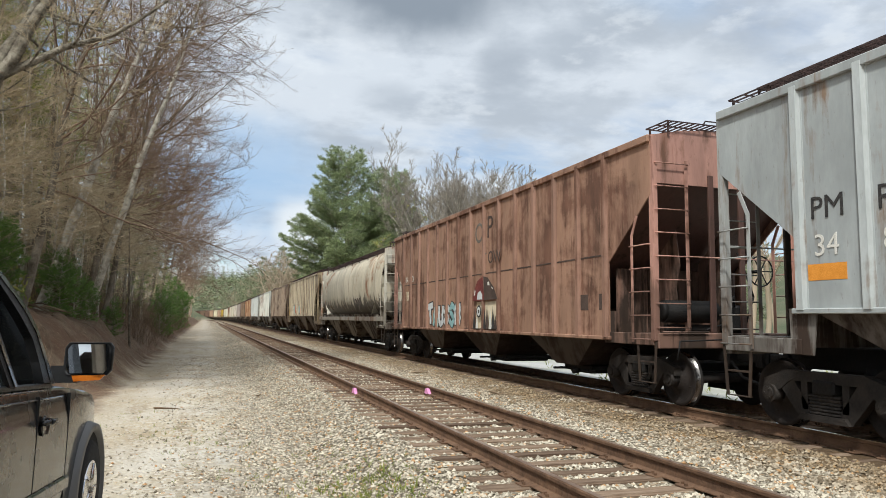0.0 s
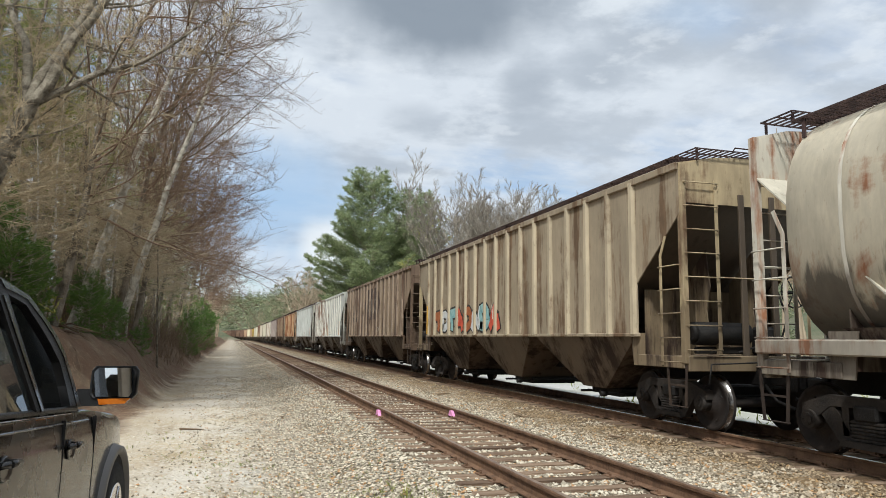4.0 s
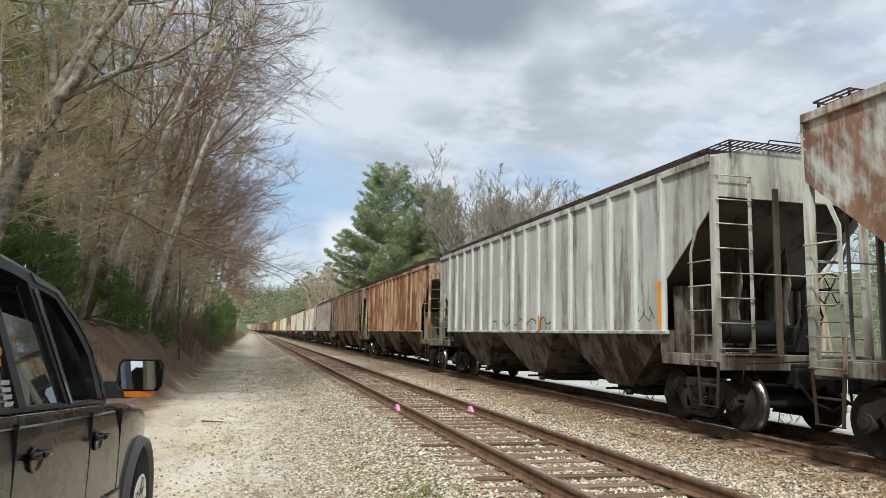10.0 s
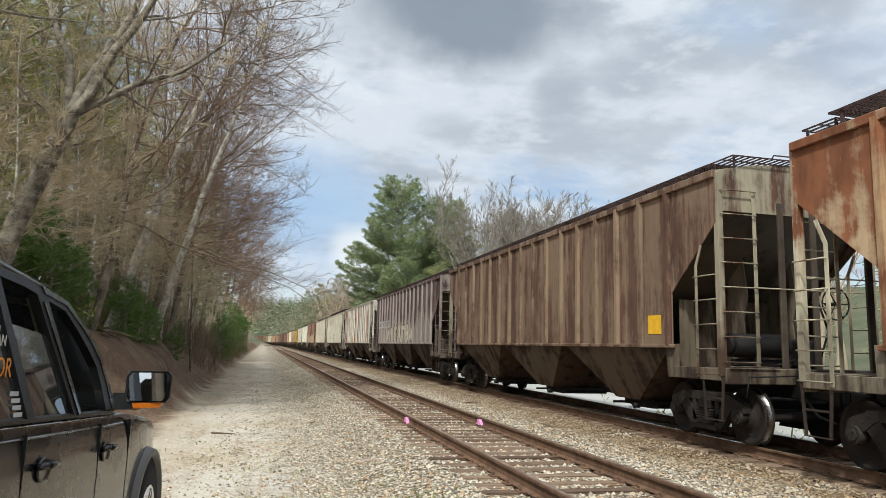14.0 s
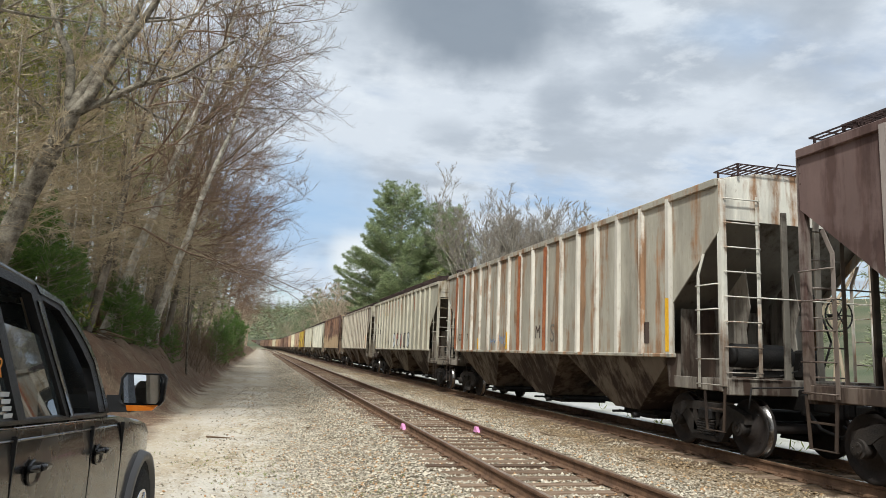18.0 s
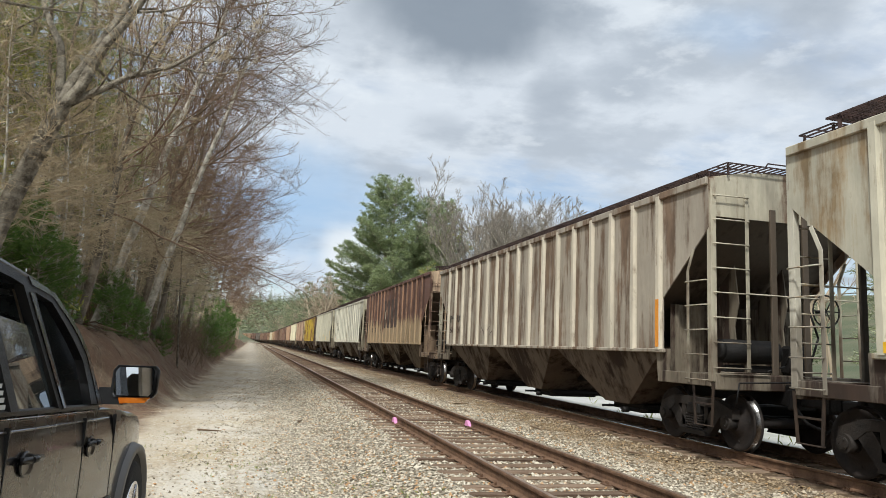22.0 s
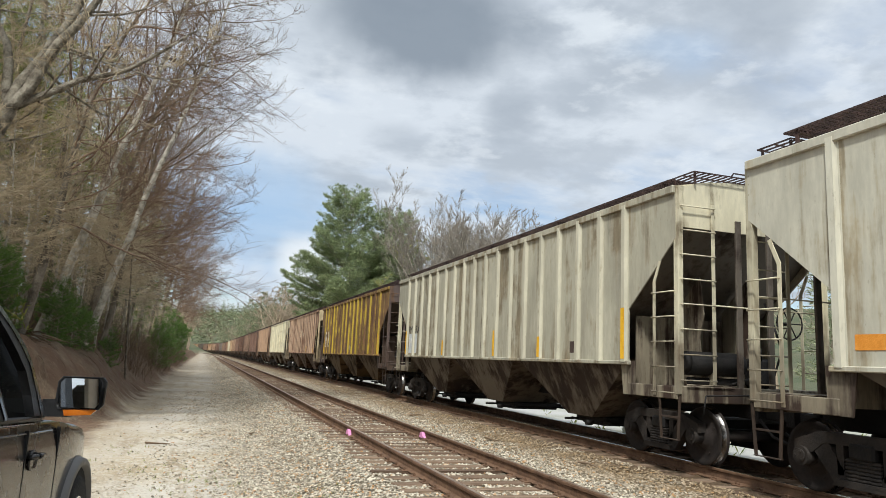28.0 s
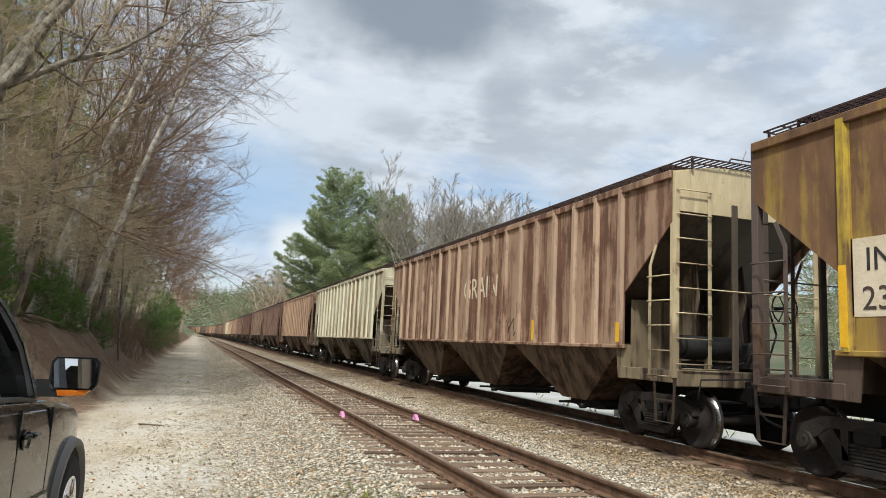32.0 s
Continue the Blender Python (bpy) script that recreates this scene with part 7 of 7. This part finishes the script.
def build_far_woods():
    """The wooded valley side at the end of the line."""
    g = "trees of the far valley side"
    fp = tree_kind("pine", BARK, HAZED_GREEN, "distant green pine on the valley side", "tree", pine_tree(71, 16, 0.22, 0.1, 0.24, 6, 0.4, 1.0, 0.7, 0.9, 0.07), g)
    fb = tree_kind("bare_tree", HAZED_WOOD, HAZED_WOOD, "distant leafless tree on the valley side", "tree", bare_tree(72, 14, 0.18, 0.2, 16, 0.3, 3, (0, 0), (0, 0, 0.4), 0.9, 5, fork=2, thin=0.028, rise=0.1), g)
    fm = tree_kind("bare_tree", HAZED_WOOD, HAZED_WOOD, "round brown leafless tree beside the line", "tree", bare_tree(73, 14, 0.18, 0.15, 30, 0.32, 7, (0, 0), (0, 0, 0.2), 1.0, 7, fork=3, thin=0.022, rise=0.08), g)
    rng = random.Random(77)
    P = [(12.6, 150, 1.05, 2, 0.3), (14.2, 146, 1.12, 2, 1.3), (15.8, 152, 1.15, 2, 2.3), (17.3, 149, 1.1, 2, 3.3), (18.9, 155, 1.1, 2, 4.3), (13.4, 160, 1.1, 2, 5.3), (16.4, 162, 1.2, 2, 0.8), (20.5, 148, 1.0, 2, 1.9),
         (17.2, 176, 1.2, 0, 0), (19.8, 182, 1.25, 0, 1), (15.0, 190, 1.1, 0, 2), (22.5, 172, 1.1, 0, 3)]
    for i in range(90):
        y = 195 + 190 * rng.random()
        x = 12.3 + 40 * rng.random() ** 1.6 + float(bend(y))
        P.append((x, y, rng.uniform(0.75, 1.15), 0 if rng.random() < 0.7 else 1, rng.uniform(0, 6.28)))
    for i in range(22):
        P.append((24 + 24 * rng.random(), 75 + 90 * rng.random(), rng.uniform(0.7, 0.95), 0 if rng.random() < 0.3 else 1, rng.uniform(0, 6.28)))
    for i in range(26):
        y = 140 + 200 * rng.random()
        P.append((-4.5 - 16 * rng.random() + float(bend(y)), y, rng.uniform(0.8, 1.1), 1 if rng.random() < 0.75 else 0, rng.uniform(0, 6.28)))
    for i in range(36):   # the edge of the woods across the lot
        P.append((38 + 40 * rng.random(), -15 + 85 * rng.random(), rng.uniform(0.8, 1.2), 0 if rng.random() < 0.4 else 1, rng.uniform(0, 6.28)))
    woods([fp, fb, fm], P)
    # the canopy of the hills beyond, uncountable: spires of ragged tiers
    spots = []
    for i in range(1900):
        a = rng.uniform(-0.32, 0.5)
        d = 400 + 420 * rng.random()
        x, y = d * math.sin(a), d * math.cos(a)
        z, h = float(ground_z(x, y)), rng.uniform(8, 14)
        for k in range(9):
            f = k / 9
            spots.append((Vector((x, y, z + h * f)), Vector((rng.gauss(0, 0.4), rng.gauss(0, 0.4), 0.2)), 0.7 + 2.6 * (1 - f)))
    tagged(part("far_woods", sprays(rng, spots, 0.13, 7, 0.25), HAZED_GREEN), "distant wooded hills, hazed grey-green", "woods", kind="stuff")


build_left_woods()
build_brush()
build_right_trees()
build_far_woods()

# ---- the parked car beside the drive ----
def glossy(name, a, rough=0.18, coat=0.6, metal=0.3):
    m = Mat(name, rough, metal, 0.5).coords()
    dust = m.noise((3, 3, 3), 5, 0.6, lo=0.45, hi=0.75)
    m.color(m.mix(m.math("MULTIPLY", dust, 0.22), a, srgb(120, 112, 100)))
    m.rough(m.remap(dust, 0, 1, rough, rough + 0.25))
    m.b.inputs["Coat Weight"].default_value = coat
    m.b.inputs["Coat Roughness"].default_value = 0.08
    return m.m


CAR_PAINT = glossy("dusty_black_car_paint", srgb(16, 16, 18), 0.22, 0.5, 0.0)
CAR_GREY = glossy("grey_cladding", srgb(112, 110, 108), 0.5, 0.0, 0.1)
TRIM = plain("black_plastic_trim", srgb(10, 10, 11), srgb(19, 19, 20), 20, 0.4)
CHROME = plain("bright_metal", srgb(200, 200, 202), srgb(222, 222, 224), 9, 0.15, 1.0, 0.02)
AMBER = plain("amber_lens", srgb(206, 106, 24), srgb(224, 130, 44), 9, 0.2)
SEAT = plain("beige_upholstery", srgb(150, 136, 118), srgb(176, 162, 142), 9, 0.9)
GLASS = Mat("tinted_glass", 0.02, 0.0, 0.5)
GLASS.b.inputs["Base Color"].default_value = (0.05, 0.06, 0.06, 1)
GLASS.b.inputs["Transmission Weight"].default_value = 0.4
GLASS.b.inputs["IOR"].default_value = 2.8
GLASS = GLASS.m
MIRROR = Mat("mirror_glass", 0.02, 1.0)
MIRROR.b.inputs["Base Color"].default_value = (0.8, 0.82, 0.83, 1)
MIRROR = MIRROR.m


def parked_car():
    """Local space: y forwards, x to its right, z up; the front door's rear edge is near y = 0. It stands nose down on the drive's slope."""
    W2, BELT = 0.94, 1.03
    root = empty("suv", "dusty black four-door SUV with open windows parked beside the drive", "car", at=pose(-0.9, 4.72, 0.78, 0, 0, -3.5) @ pose(0, 0, 0, -3.8) @ Matrix.Translation((-W2, 0, -0.78)))

    def half(z, y):
        """Half width of the body at a height."""
        base = W2 - 0.09 * (max(0, y - 1.0) / 1.0) ** 2
        if z < 0.35:
            return base - 0.06 * (0.35 - z)
        if z < 0.74:
            return base
        return base - 0.035 * ((z - 0.74) / 0.25) ** 1.5

    def ring(y, top):
        zs = [0.05, 0.14, 0.35, 0.42, 0.55, 0.70, 0.80, 0.90, 0.97]
        zs = [z for z in zs if z < top - 0.02] + [top]
        r = [(half(z, y), y, z) for z in zs]
        l = [(-x, y, z) for x, y, z in r[::-1]]
        while len(r) < 10:
            r.append(r[-1])
            l.insert(0, l[0])
        return r + l

    body = MB()
    stations = [(-3.9, 0.86), (-3.7, 1.0), (-2.6, 1.0), (-1.25, 1.0), (0.1, 1.0), (0.45, 1.0), (0.75, 0.98), (1.2, 0.95), (1.7, 0.90), (2.05, 0.82), (2.2, 0.6)]
    body.loft([ring(y, t)[::-1] for y, t in stations])
    part("body", body, CAR_PAINT, root)

    def gx(z):
        """Half width of the glasshouse, which leans in towards the roof."""
        return W2 - 0.002 - 0.28 * (z - BELT)

    def strip(name, inner, outer, material, thick=0.05, proud=0.0):
        """A bar of the side frame between two lines of (y, z), on both sides of the car."""
        for sx in (-1, 1):
            rings = []
            for (y0, z0), (y1, z1) in zip(inner, outer):
                a, b = gx(z0) + proud, gx(z1) + proud
                rings.append([(sx * a, y0, z0), (sx * b, y1, z1), (sx * (b - thick), y1, z1 - 0.01), (sx * (a - thick), y0, z0)][::sx])
            part(name, MB().loft(rings, smooth=False), material, root)

    # door frames, black within the painted arch of roof and windscreen pillar
    strip("window_frame", [(-0.683, 1.615), (-0.423, 1.590), (-0.25, 1.49), (-0.12, 1.40), (0.0, 1.29), (0.03, 1.15), (0.03, 1.03)],
          [(-0.72, 1.645), (-0.40, 1.625), (-0.17, 1.52), (-0.02, 1.43), (0.09, 1.33), (0.14, 1.17), (0.16, 1.03)], TRIM)
    strip("windscreen_pillar", [(-0.72, 1.645), (-0.40, 1.625), (-0.17, 1.52), (-0.02, 1.43), (0.09, 1.33), (0.14, 1.17), (0.16, 1.03)],
          [(-0.76, 1.685), (-0.355, 1.650), (-0.11, 1.535), (0.03, 1.455), (0.14, 1.35), (0.20, 1.18), (0.24, 1.02)], CAR_PAINT, 0.06, 0.006)
    strip("window_frame", [(-0.838, 1.635), (-0.591, 1.02)], [(-0.683, 1.615), (-0.458, 1.02)], TRIM)
    strip("pillar_cover", [(-0.775, 1.60), (-0.535, 1.02)], [(-0.735, 1.60), (-0.50, 1.02)], CAR_PAINT, 0.02, 0.008)
    strip("window_frame", [(-1.36, 1.66), (-1.24, 1.02)], [(-1.283, 1.65), (-1.147, 1.02)], TRIM)
    strip("window_frame", [(-1.36, 1.655), (-1.0, 1.645), (-0.683, 1.615)], [(-1.36, 1.70), (-1.0, 1.695), (-0.683, 1.665)], TRIM)
    strip("rear_pillar", [(-3.3, 1.70), (-3.5, 1.02)], [(-2.5, 1.70), (-2.5, 1.02)], CAR_PAINT)
    roof_z = [(-3.45, 1.62), (-3.1, 1.73), (-2.2, 1.77), (-1.4, 1.755), (-0.78, 1.715), (-0.36, 1.665)]
    b = MB()
    rr = []
    for y, z in roof_z:
        h = gx(z)
        rr.append([(h, y, z - 0.06), (h + 0.012, y, z - 0.02), (h - 0.10, y, z + 0.02), (0, y, z + 0.04), (-h + 0.10, y, z + 0.02), (-h - 0.012, y, z - 0.02), (-h, y, z - 0.06), (0, y, z - 0.02)])
    b.loft(rr)
    part("roof", b, CAR_PAINT, root)
    for sx in (-1, 1):
        # the rear door's window is wound half down, the front door's all the way
        for name, pts in (("rear_door_window", ((-1.16, 1.01), (-0.60, 1.01), (-0.725, 1.425), (-1.195, 1.445))), ("quarter_window", ((-2.5, 1.01), (-1.23, 1.01), (-1.35, 1.66), (-2.5, 1.70)))):
            e = 0.006
            q = [(sx * (gx(z) - 0.02), y, z) for y, z in pts]
            pane = part(name, MB().add(q + [(x - sx * e, y, z) for x, y, z in q], [(0, 1, 2, 3), (7, 6, 5, 4), (0, 4, 5, 1), (1, 5, 6, 2), (2, 6, 7, 3), (3, 7, 4, 0)]), GLASS, root, "tinted side window")
            pane.visible_shadow = False
        part("window_seal", MB().box((sx * (W2 - 0.028), -0.95, 1.012), (0.035, 2.4, 0.03), 0.008), TRIM, root)
        part("moulding", MB().box((sx * (W2 - 0.018), -0.98, 0.985), (0.012, 2.2, 0.008), 0.003), CHROME, root)
        part("crease", MB().box((sx * (W2 - 0.016), -0.9, 0.93), (0.014, 2.9, 0.012), 0.005), CAR_PAINT, root)
        part("side_moulding", MB().box((sx * (W2 + 0.005), -0.4, 0.36), (0.03, 2.3, 0.09), 0.012), CAR_PAINT, root)
        for y in (0.10, -0.975):
            hd = MB().loft([[(sx * (W2 + dx), y + 0.085 * math.cos(a) * k, 0.775 + 0.062 * math.sin(a) * k) for a in [6.2832 * i / 12 for i in range(12)]][::-sx] for dx, k in ((0.0, 1.0), (0.014, 0.93), (0.004, 0.72))])
            hd.rod([(sx * (W2 + 0.005), y - 0.09, 0.795), (sx * (W2 + 0.05), y - 0.06, 0.80), (sx * (W2 + 0.05), y + 0.06, 0.80), (sx * (W2 + 0.005), y + 0.09, 0.795)], 0.017, 8)
            part("door_handle", hd, CAR_PAINT, root)
        for y in (-0.035, 0.70, -1.215):
            part("door_gap", MB().box((sx * (W2 - 0.010), y, 0.55), (0.024, 0.009, 0.80)), TRIM, root)
        # wheels, arches
        for yw, zw in ((1.42, 0.19), (-2.3, -0.05)):
            fl = MB()
            n = 16
            rings = []
            for i in range(n + 1):
                a = math.pi * (-0.10 + 1.2 * i / n)
                cy, cz = math.cos(a), math.sin(a)
                rings.append([(sx * (W2 - 0.04), yw + 0.53 * cy, zw + 0.53 * cz), (sx * (W2 + 0.035), yw + 0.50 * cy, zw + 0.50 * cz),
                              (sx * (W2 + 0.04), yw + 0.455 * cy, zw + 0.455 * cz), (sx * (W2 - 0.10), yw + 0.44 * cy, zw + 0.44 * cz)])
            fl.loft(rings)
            part("wheel_arch", fl, CAR_GREY, root)
            part("wheel_well", MB().lathe([(0.44, sx * 0.0), (0.44, sx * 0.012)], (sx * (W2 - 0.008), yw, zw), 24), RUBBER, root)
            tyre = MB().lathe([(0.22, -0.11), (0.35, -0.12), (0.39, -0.08), (0.39, 0.08), (0.35, 0.12), (0.22, 0.11)], (sx * (W2 - 0.09), yw, zw), 28)
            wh = part("wheel", tyre, RUBBER, root)
            rim = MB().lathe([(0.05, 0.0), (0.21, 0.0), (0.225, 0.03)], (sx * (W2 + 0.0), yw, zw), 20)
            for k in range(5):
                a = k * 1.2566
                rim.tube((sx * (W2 + 0.015), yw, zw), (sx * (W2 + 0.01), yw + 0.2 * math.cos(a), zw + 0.2 * math.sin(a)), 0.035, 0.03, 6)
            part("rim", rim, CHROME, wh)
        # door mirror: a black shell that faces back, a glass, an amber lamp under it
        mx, my, mz = W2 + 0.16, 0.37, 1.172
        shape = [(-0.125, -0.102), (-0.145, -0.07), (-0.14, 0.075), (-0.115, 0.108), (0.125, 0.108), (0.145, 0.08), (0.14, -0.07), (0.115, -0.104)]
        sh = MB().loft([[(sx * (mx + px * k), my + d, mz + pz * k) for px, pz in shape][::sx] for d, k in ((0.012, 0.90), (0.0, 0.97), (0.0, 1.0), (0.06, 1.0), (0.13, 0.85), (0.17, 0.5))])
        sh.loft([[(sx * x, my + 0.07 + dy, mz - 0.09 + dz) for dy, dz in ((-0.06, -0.06), (0.06, -0.06), (0.06, 0.05), (-0.06, 0.05))][::-sx] for x in (W2 - 0.06, W2 + 0.10)], smooth=False)
        mirror = part("door_mirror", sh, TRIM, root, "black door mirror")
        q = [(sx * (mx + px * 0.88), my - 0.004 - 0.10 * (px - 0.145), mz + pz * 0.88) for px, pz in shape]
        part("mirror_glass", MB().loft([[(x, y - 0.028, z) for x, y, z in q][::-sx], [(x, y - 0.024, z) for x, y, z in q][::-sx]], smooth=False), MIRROR, mirror)
        part("marker_lamp", MB().loft([[(sx * (mx + x), my + y, mz + z) for x, y, z in ((-0.09, -0.01, -0.105), (0.11, -0.01, -0.10), (0.075, 0.0, -0.135), (-0.08, 0.0, -0.142))][::sx], [(sx * (mx + x), my + 0.1 + y, mz + z) for x, y, z in ((-0.09, 0, -0.105), (0.10, 0, -0.10), (0.065, 0, -0.13), (-0.08, 0, -0.135))][::sx]], smooth=False), AMBER, mirror)
    ws = [(-0.82, 0.62, 0.98), (0.82, 0.62, 0.98), (0.72, -0.40, 1.66), (-0.72, -0.40, 1.66)]
    pane = part("windscreen", MB().add(ws + [(x, y + 0.006, z + 0.006) for x, y, z in ws], [(0, 1, 2, 3), (7, 6, 5, 4), (0, 4, 5, 1), (1, 5, 6, 2), (2, 6, 7, 3), (3, 7, 4, 0)]), GLASS, root)
    pane.visible_shadow = False
    for x in (-0.42, 0.42):
        for y in (-0.45, -1.5):
            st = MB().box((x, y, 0.88), (0.5, 0.16, 0.75), 0.06)
            st.box((x, y - 0.02, 1.37), (0.28, 0.12, 0.2), 0.05)
            st.box((x, y + 0.28, 0.53), (0.5, 0.55, 0.16), 0.05)
            part("seat", st, SEAT, root, "beige cloth seat")
    n = 18
    wheel = [(-0.4 + 0.19 * math.cos(6.2832 * i / n), 0.10 - 0.05 * math.sin(6.2832 * i / n), 1.02 + 0.18 * math.sin(6.2832 * i / n)) for i in range(n + 1)]
    part("steering_wheel", MB().rod(wheel, 0.016, 6), TRIM, root)
    part("dashboard", MB().box((0, 0.42, 0.9), (1.6, 0.35, 0.2), 0.05), TRIM, root)
    # beige lining behind the frames
    for sx in (-1, 1):
        part("pillar_lining", MB().loft([[(sx * (gx(z) - 0.07), y - 0.09, z), (sx * (gx(z) - 0.07), y + 0.09, z), (sx * (gx(z) - 0.10), y + 0.09, z), (sx * (gx(z) - 0.10), y - 0.09, z)][::sx] for y, z in ((-0.62, 1.62), (-0.42, 1.02))], smooth=False), SEAT, root)
    # stickers on the rear side window
    turn = Matrix(((0, 0, 1, 0), (1, 0, 0, 0), (0, 1, 0, 0), (0, 0, 0, 1)))
    for word, y, z, size, ink in (("FAN", -1.45, 1.335, 0.07, "white"), ("OR", -1.49, 1.20, 0.12, "orange")):
        part("sticker", text_mesh(word, size, 0.002), INK[ink], root, at=Matrix.Translation((gx(z) - 0.012, y, z)) @ turn)
    for i in range(4):
        z = 1.04 + 0.03 * i
        part("sticker", MB().box((gx(z) - 0.012, -1.31, z), (0.003, 0.09, 0.020)), INK["palegrey"], root)
    part("sticker", MB().box((gx(1.4) - 0.012, -1.42, 1.40), (0.003, 0.13, 0.045)), INK["palegrey"], root)
    return root


parked_car()

# ---- across the tracks ----
GALVANISED = plain("galvanised_steel", srgb(176, 178, 180), srgb(214, 216, 218), 6, 0.4, 0.6, 0.1)
CONCRETE = plain("pale_concrete", srgb(168, 166, 160), srgb(196, 194, 188), 3, 0.9)


def stock_tank(at):
    """A round ribbed trough of sheet steel."""
    root = empty("stock_tank", "round galvanised steel stock tank with ribbed sides", "stock tank", at=at)
    n = 40
    prof = [(1.10, 0.0)]
    for i in range(5):
        z = 0.08 + 0.11 * i
        prof += [(1.10, z), (1.125, z + 0.03), (1.125, z + 0.05), (1.10, z + 0.08)]
    prof += [(1.11, 0.64), (1.06, 0.64), (1.06, 0.06)]
    b = MB().loft([[(r * math.cos(6.2832 * i / n), r * math.sin(6.2832 * i / n), z) for i in range(n)] for r, z in prof])
    part("shell", b, GALVANISED, root)
    ring = [(1.11 * math.cos(6.2832 * i / n), 1.11 * math.sin(6.2832 * i / n), 0.645) for i in range(n + 1)]
    part("rim", MB().rod(ring, 0.025, 6), GALVANISED, root)
    return root


stock_tank(pose(13.2, 18.3, float(ground_z(13.2, 18.3)) - 0.02))
post = empty("marker_post", "thin white wooden post in the lot", "post", at=pose(14.8, 19.2, float(ground_z(14.8, 19.2)) - 0.05))
part("pole", MB().box((0, 0, 0.6), (0.07, 0.07, 1.2), 0.01), INK["white"], post)
part("cap", MB().loft([[(-0.045, -0.045, 1.2), (0.045, -0.045, 1.2), (0.045, 0.045, 1.2), (-0.045, 0.045, 1.2)], [(-0.01, -0.01, 1.25), (0.01, -0.01, 1.25), (0.01, 0.01, 1.25), (-0.01, 0.01, 1.25)]], smooth=False), INK["white"], post)
tagged(part("kerb", MB().prism([(15.9, -0.5), (16.2, -0.5), (16.2, -0.28), (15.92, -0.28)], 1, -10, 45), CONCRETE), "long pale concrete kerb at the edge of the lot", "kerb", kind="structure")


def fallen_stick(x, y, length, turn, seed):
    rng = random.Random(seed)
    pts, rad = limb(rng, Vector((0, 0, 0.02)), Vector((1, 0, 0)), length, 0.022, 5, 0.0, 0.10, 0.5)
    side, thin = limb(rng, pts[2], Vector((0.7, 0.8, 0.1)), length * 0.3, 0.012, 2, 0.0, 0.1, 0.5)
    root = empty("fallen_stick", "dark broken stick lying on the ballast", "stick", "sticks on the ballast", at=pose(x, y, float(ground_z(x, y)) + 0.03, 0, 0, turn))
    part("stem", tubes([(pts, rad, 6)]), BRUSH, root)
    part("twig", tubes([(side, thin, 5)]), BRUSH, root)


for i, (x, y, length, turn) in enumerate(((6.15, 14.9, 0.85, -70), (6.0, 20.5, 0.6, 30), (6.4, 11.2, 0.5, -50), (-0.9, 15.2, 0.5, 20), (1.2, 17.0, 0.4, 70))):
    fallen_stick(x, y, length, turn, i)


def build_tuft():
    rng = random.Random(81)
    spots = []
    for i in range(240):
        x, y = rng.gauss(16.6, 2.4), rng.gauss(18.5, 3.5)
        spots.append((Vector((x, y, float(ground_z(x, y)))), Vector((0, 0, 1.3)), rng.uniform(0.15, 0.4)))
    for i in range(260):
        x, y = 2.0 + rng.gauss(0, 0.25) - 0.7 * rng.random(), 7.2 + rng.gauss(0, 0.6)
        spots.append((Vector((x, y, float(ground_z(x, y)))), Vector((0, 0, 1.3)), rng.uniform(0.05, 0.13)))
    for cx, cy, n in ((0.0, 10.8, 60), (-1.3, 14.0, 30), (-0.5, 12.4, 40), (1.5, 9.6, 40), (0.6, 8.4, 30)):
        for i in range(n):
            x, y = rng.gauss(cx, 0.35), rng.gauss(cy, 0.5)
            spots.append((Vector((x, y, float(ground_z(x, y)))), Vector((0, 0, 1.0)), rng.uniform(0.03, 0.08)))
    tagged(part("grass", sprays(rng, spots, 0.05, 4), GRASS), "thin tufts of spring grass", "grass", kind="stuff")


build_tuft()

motions()
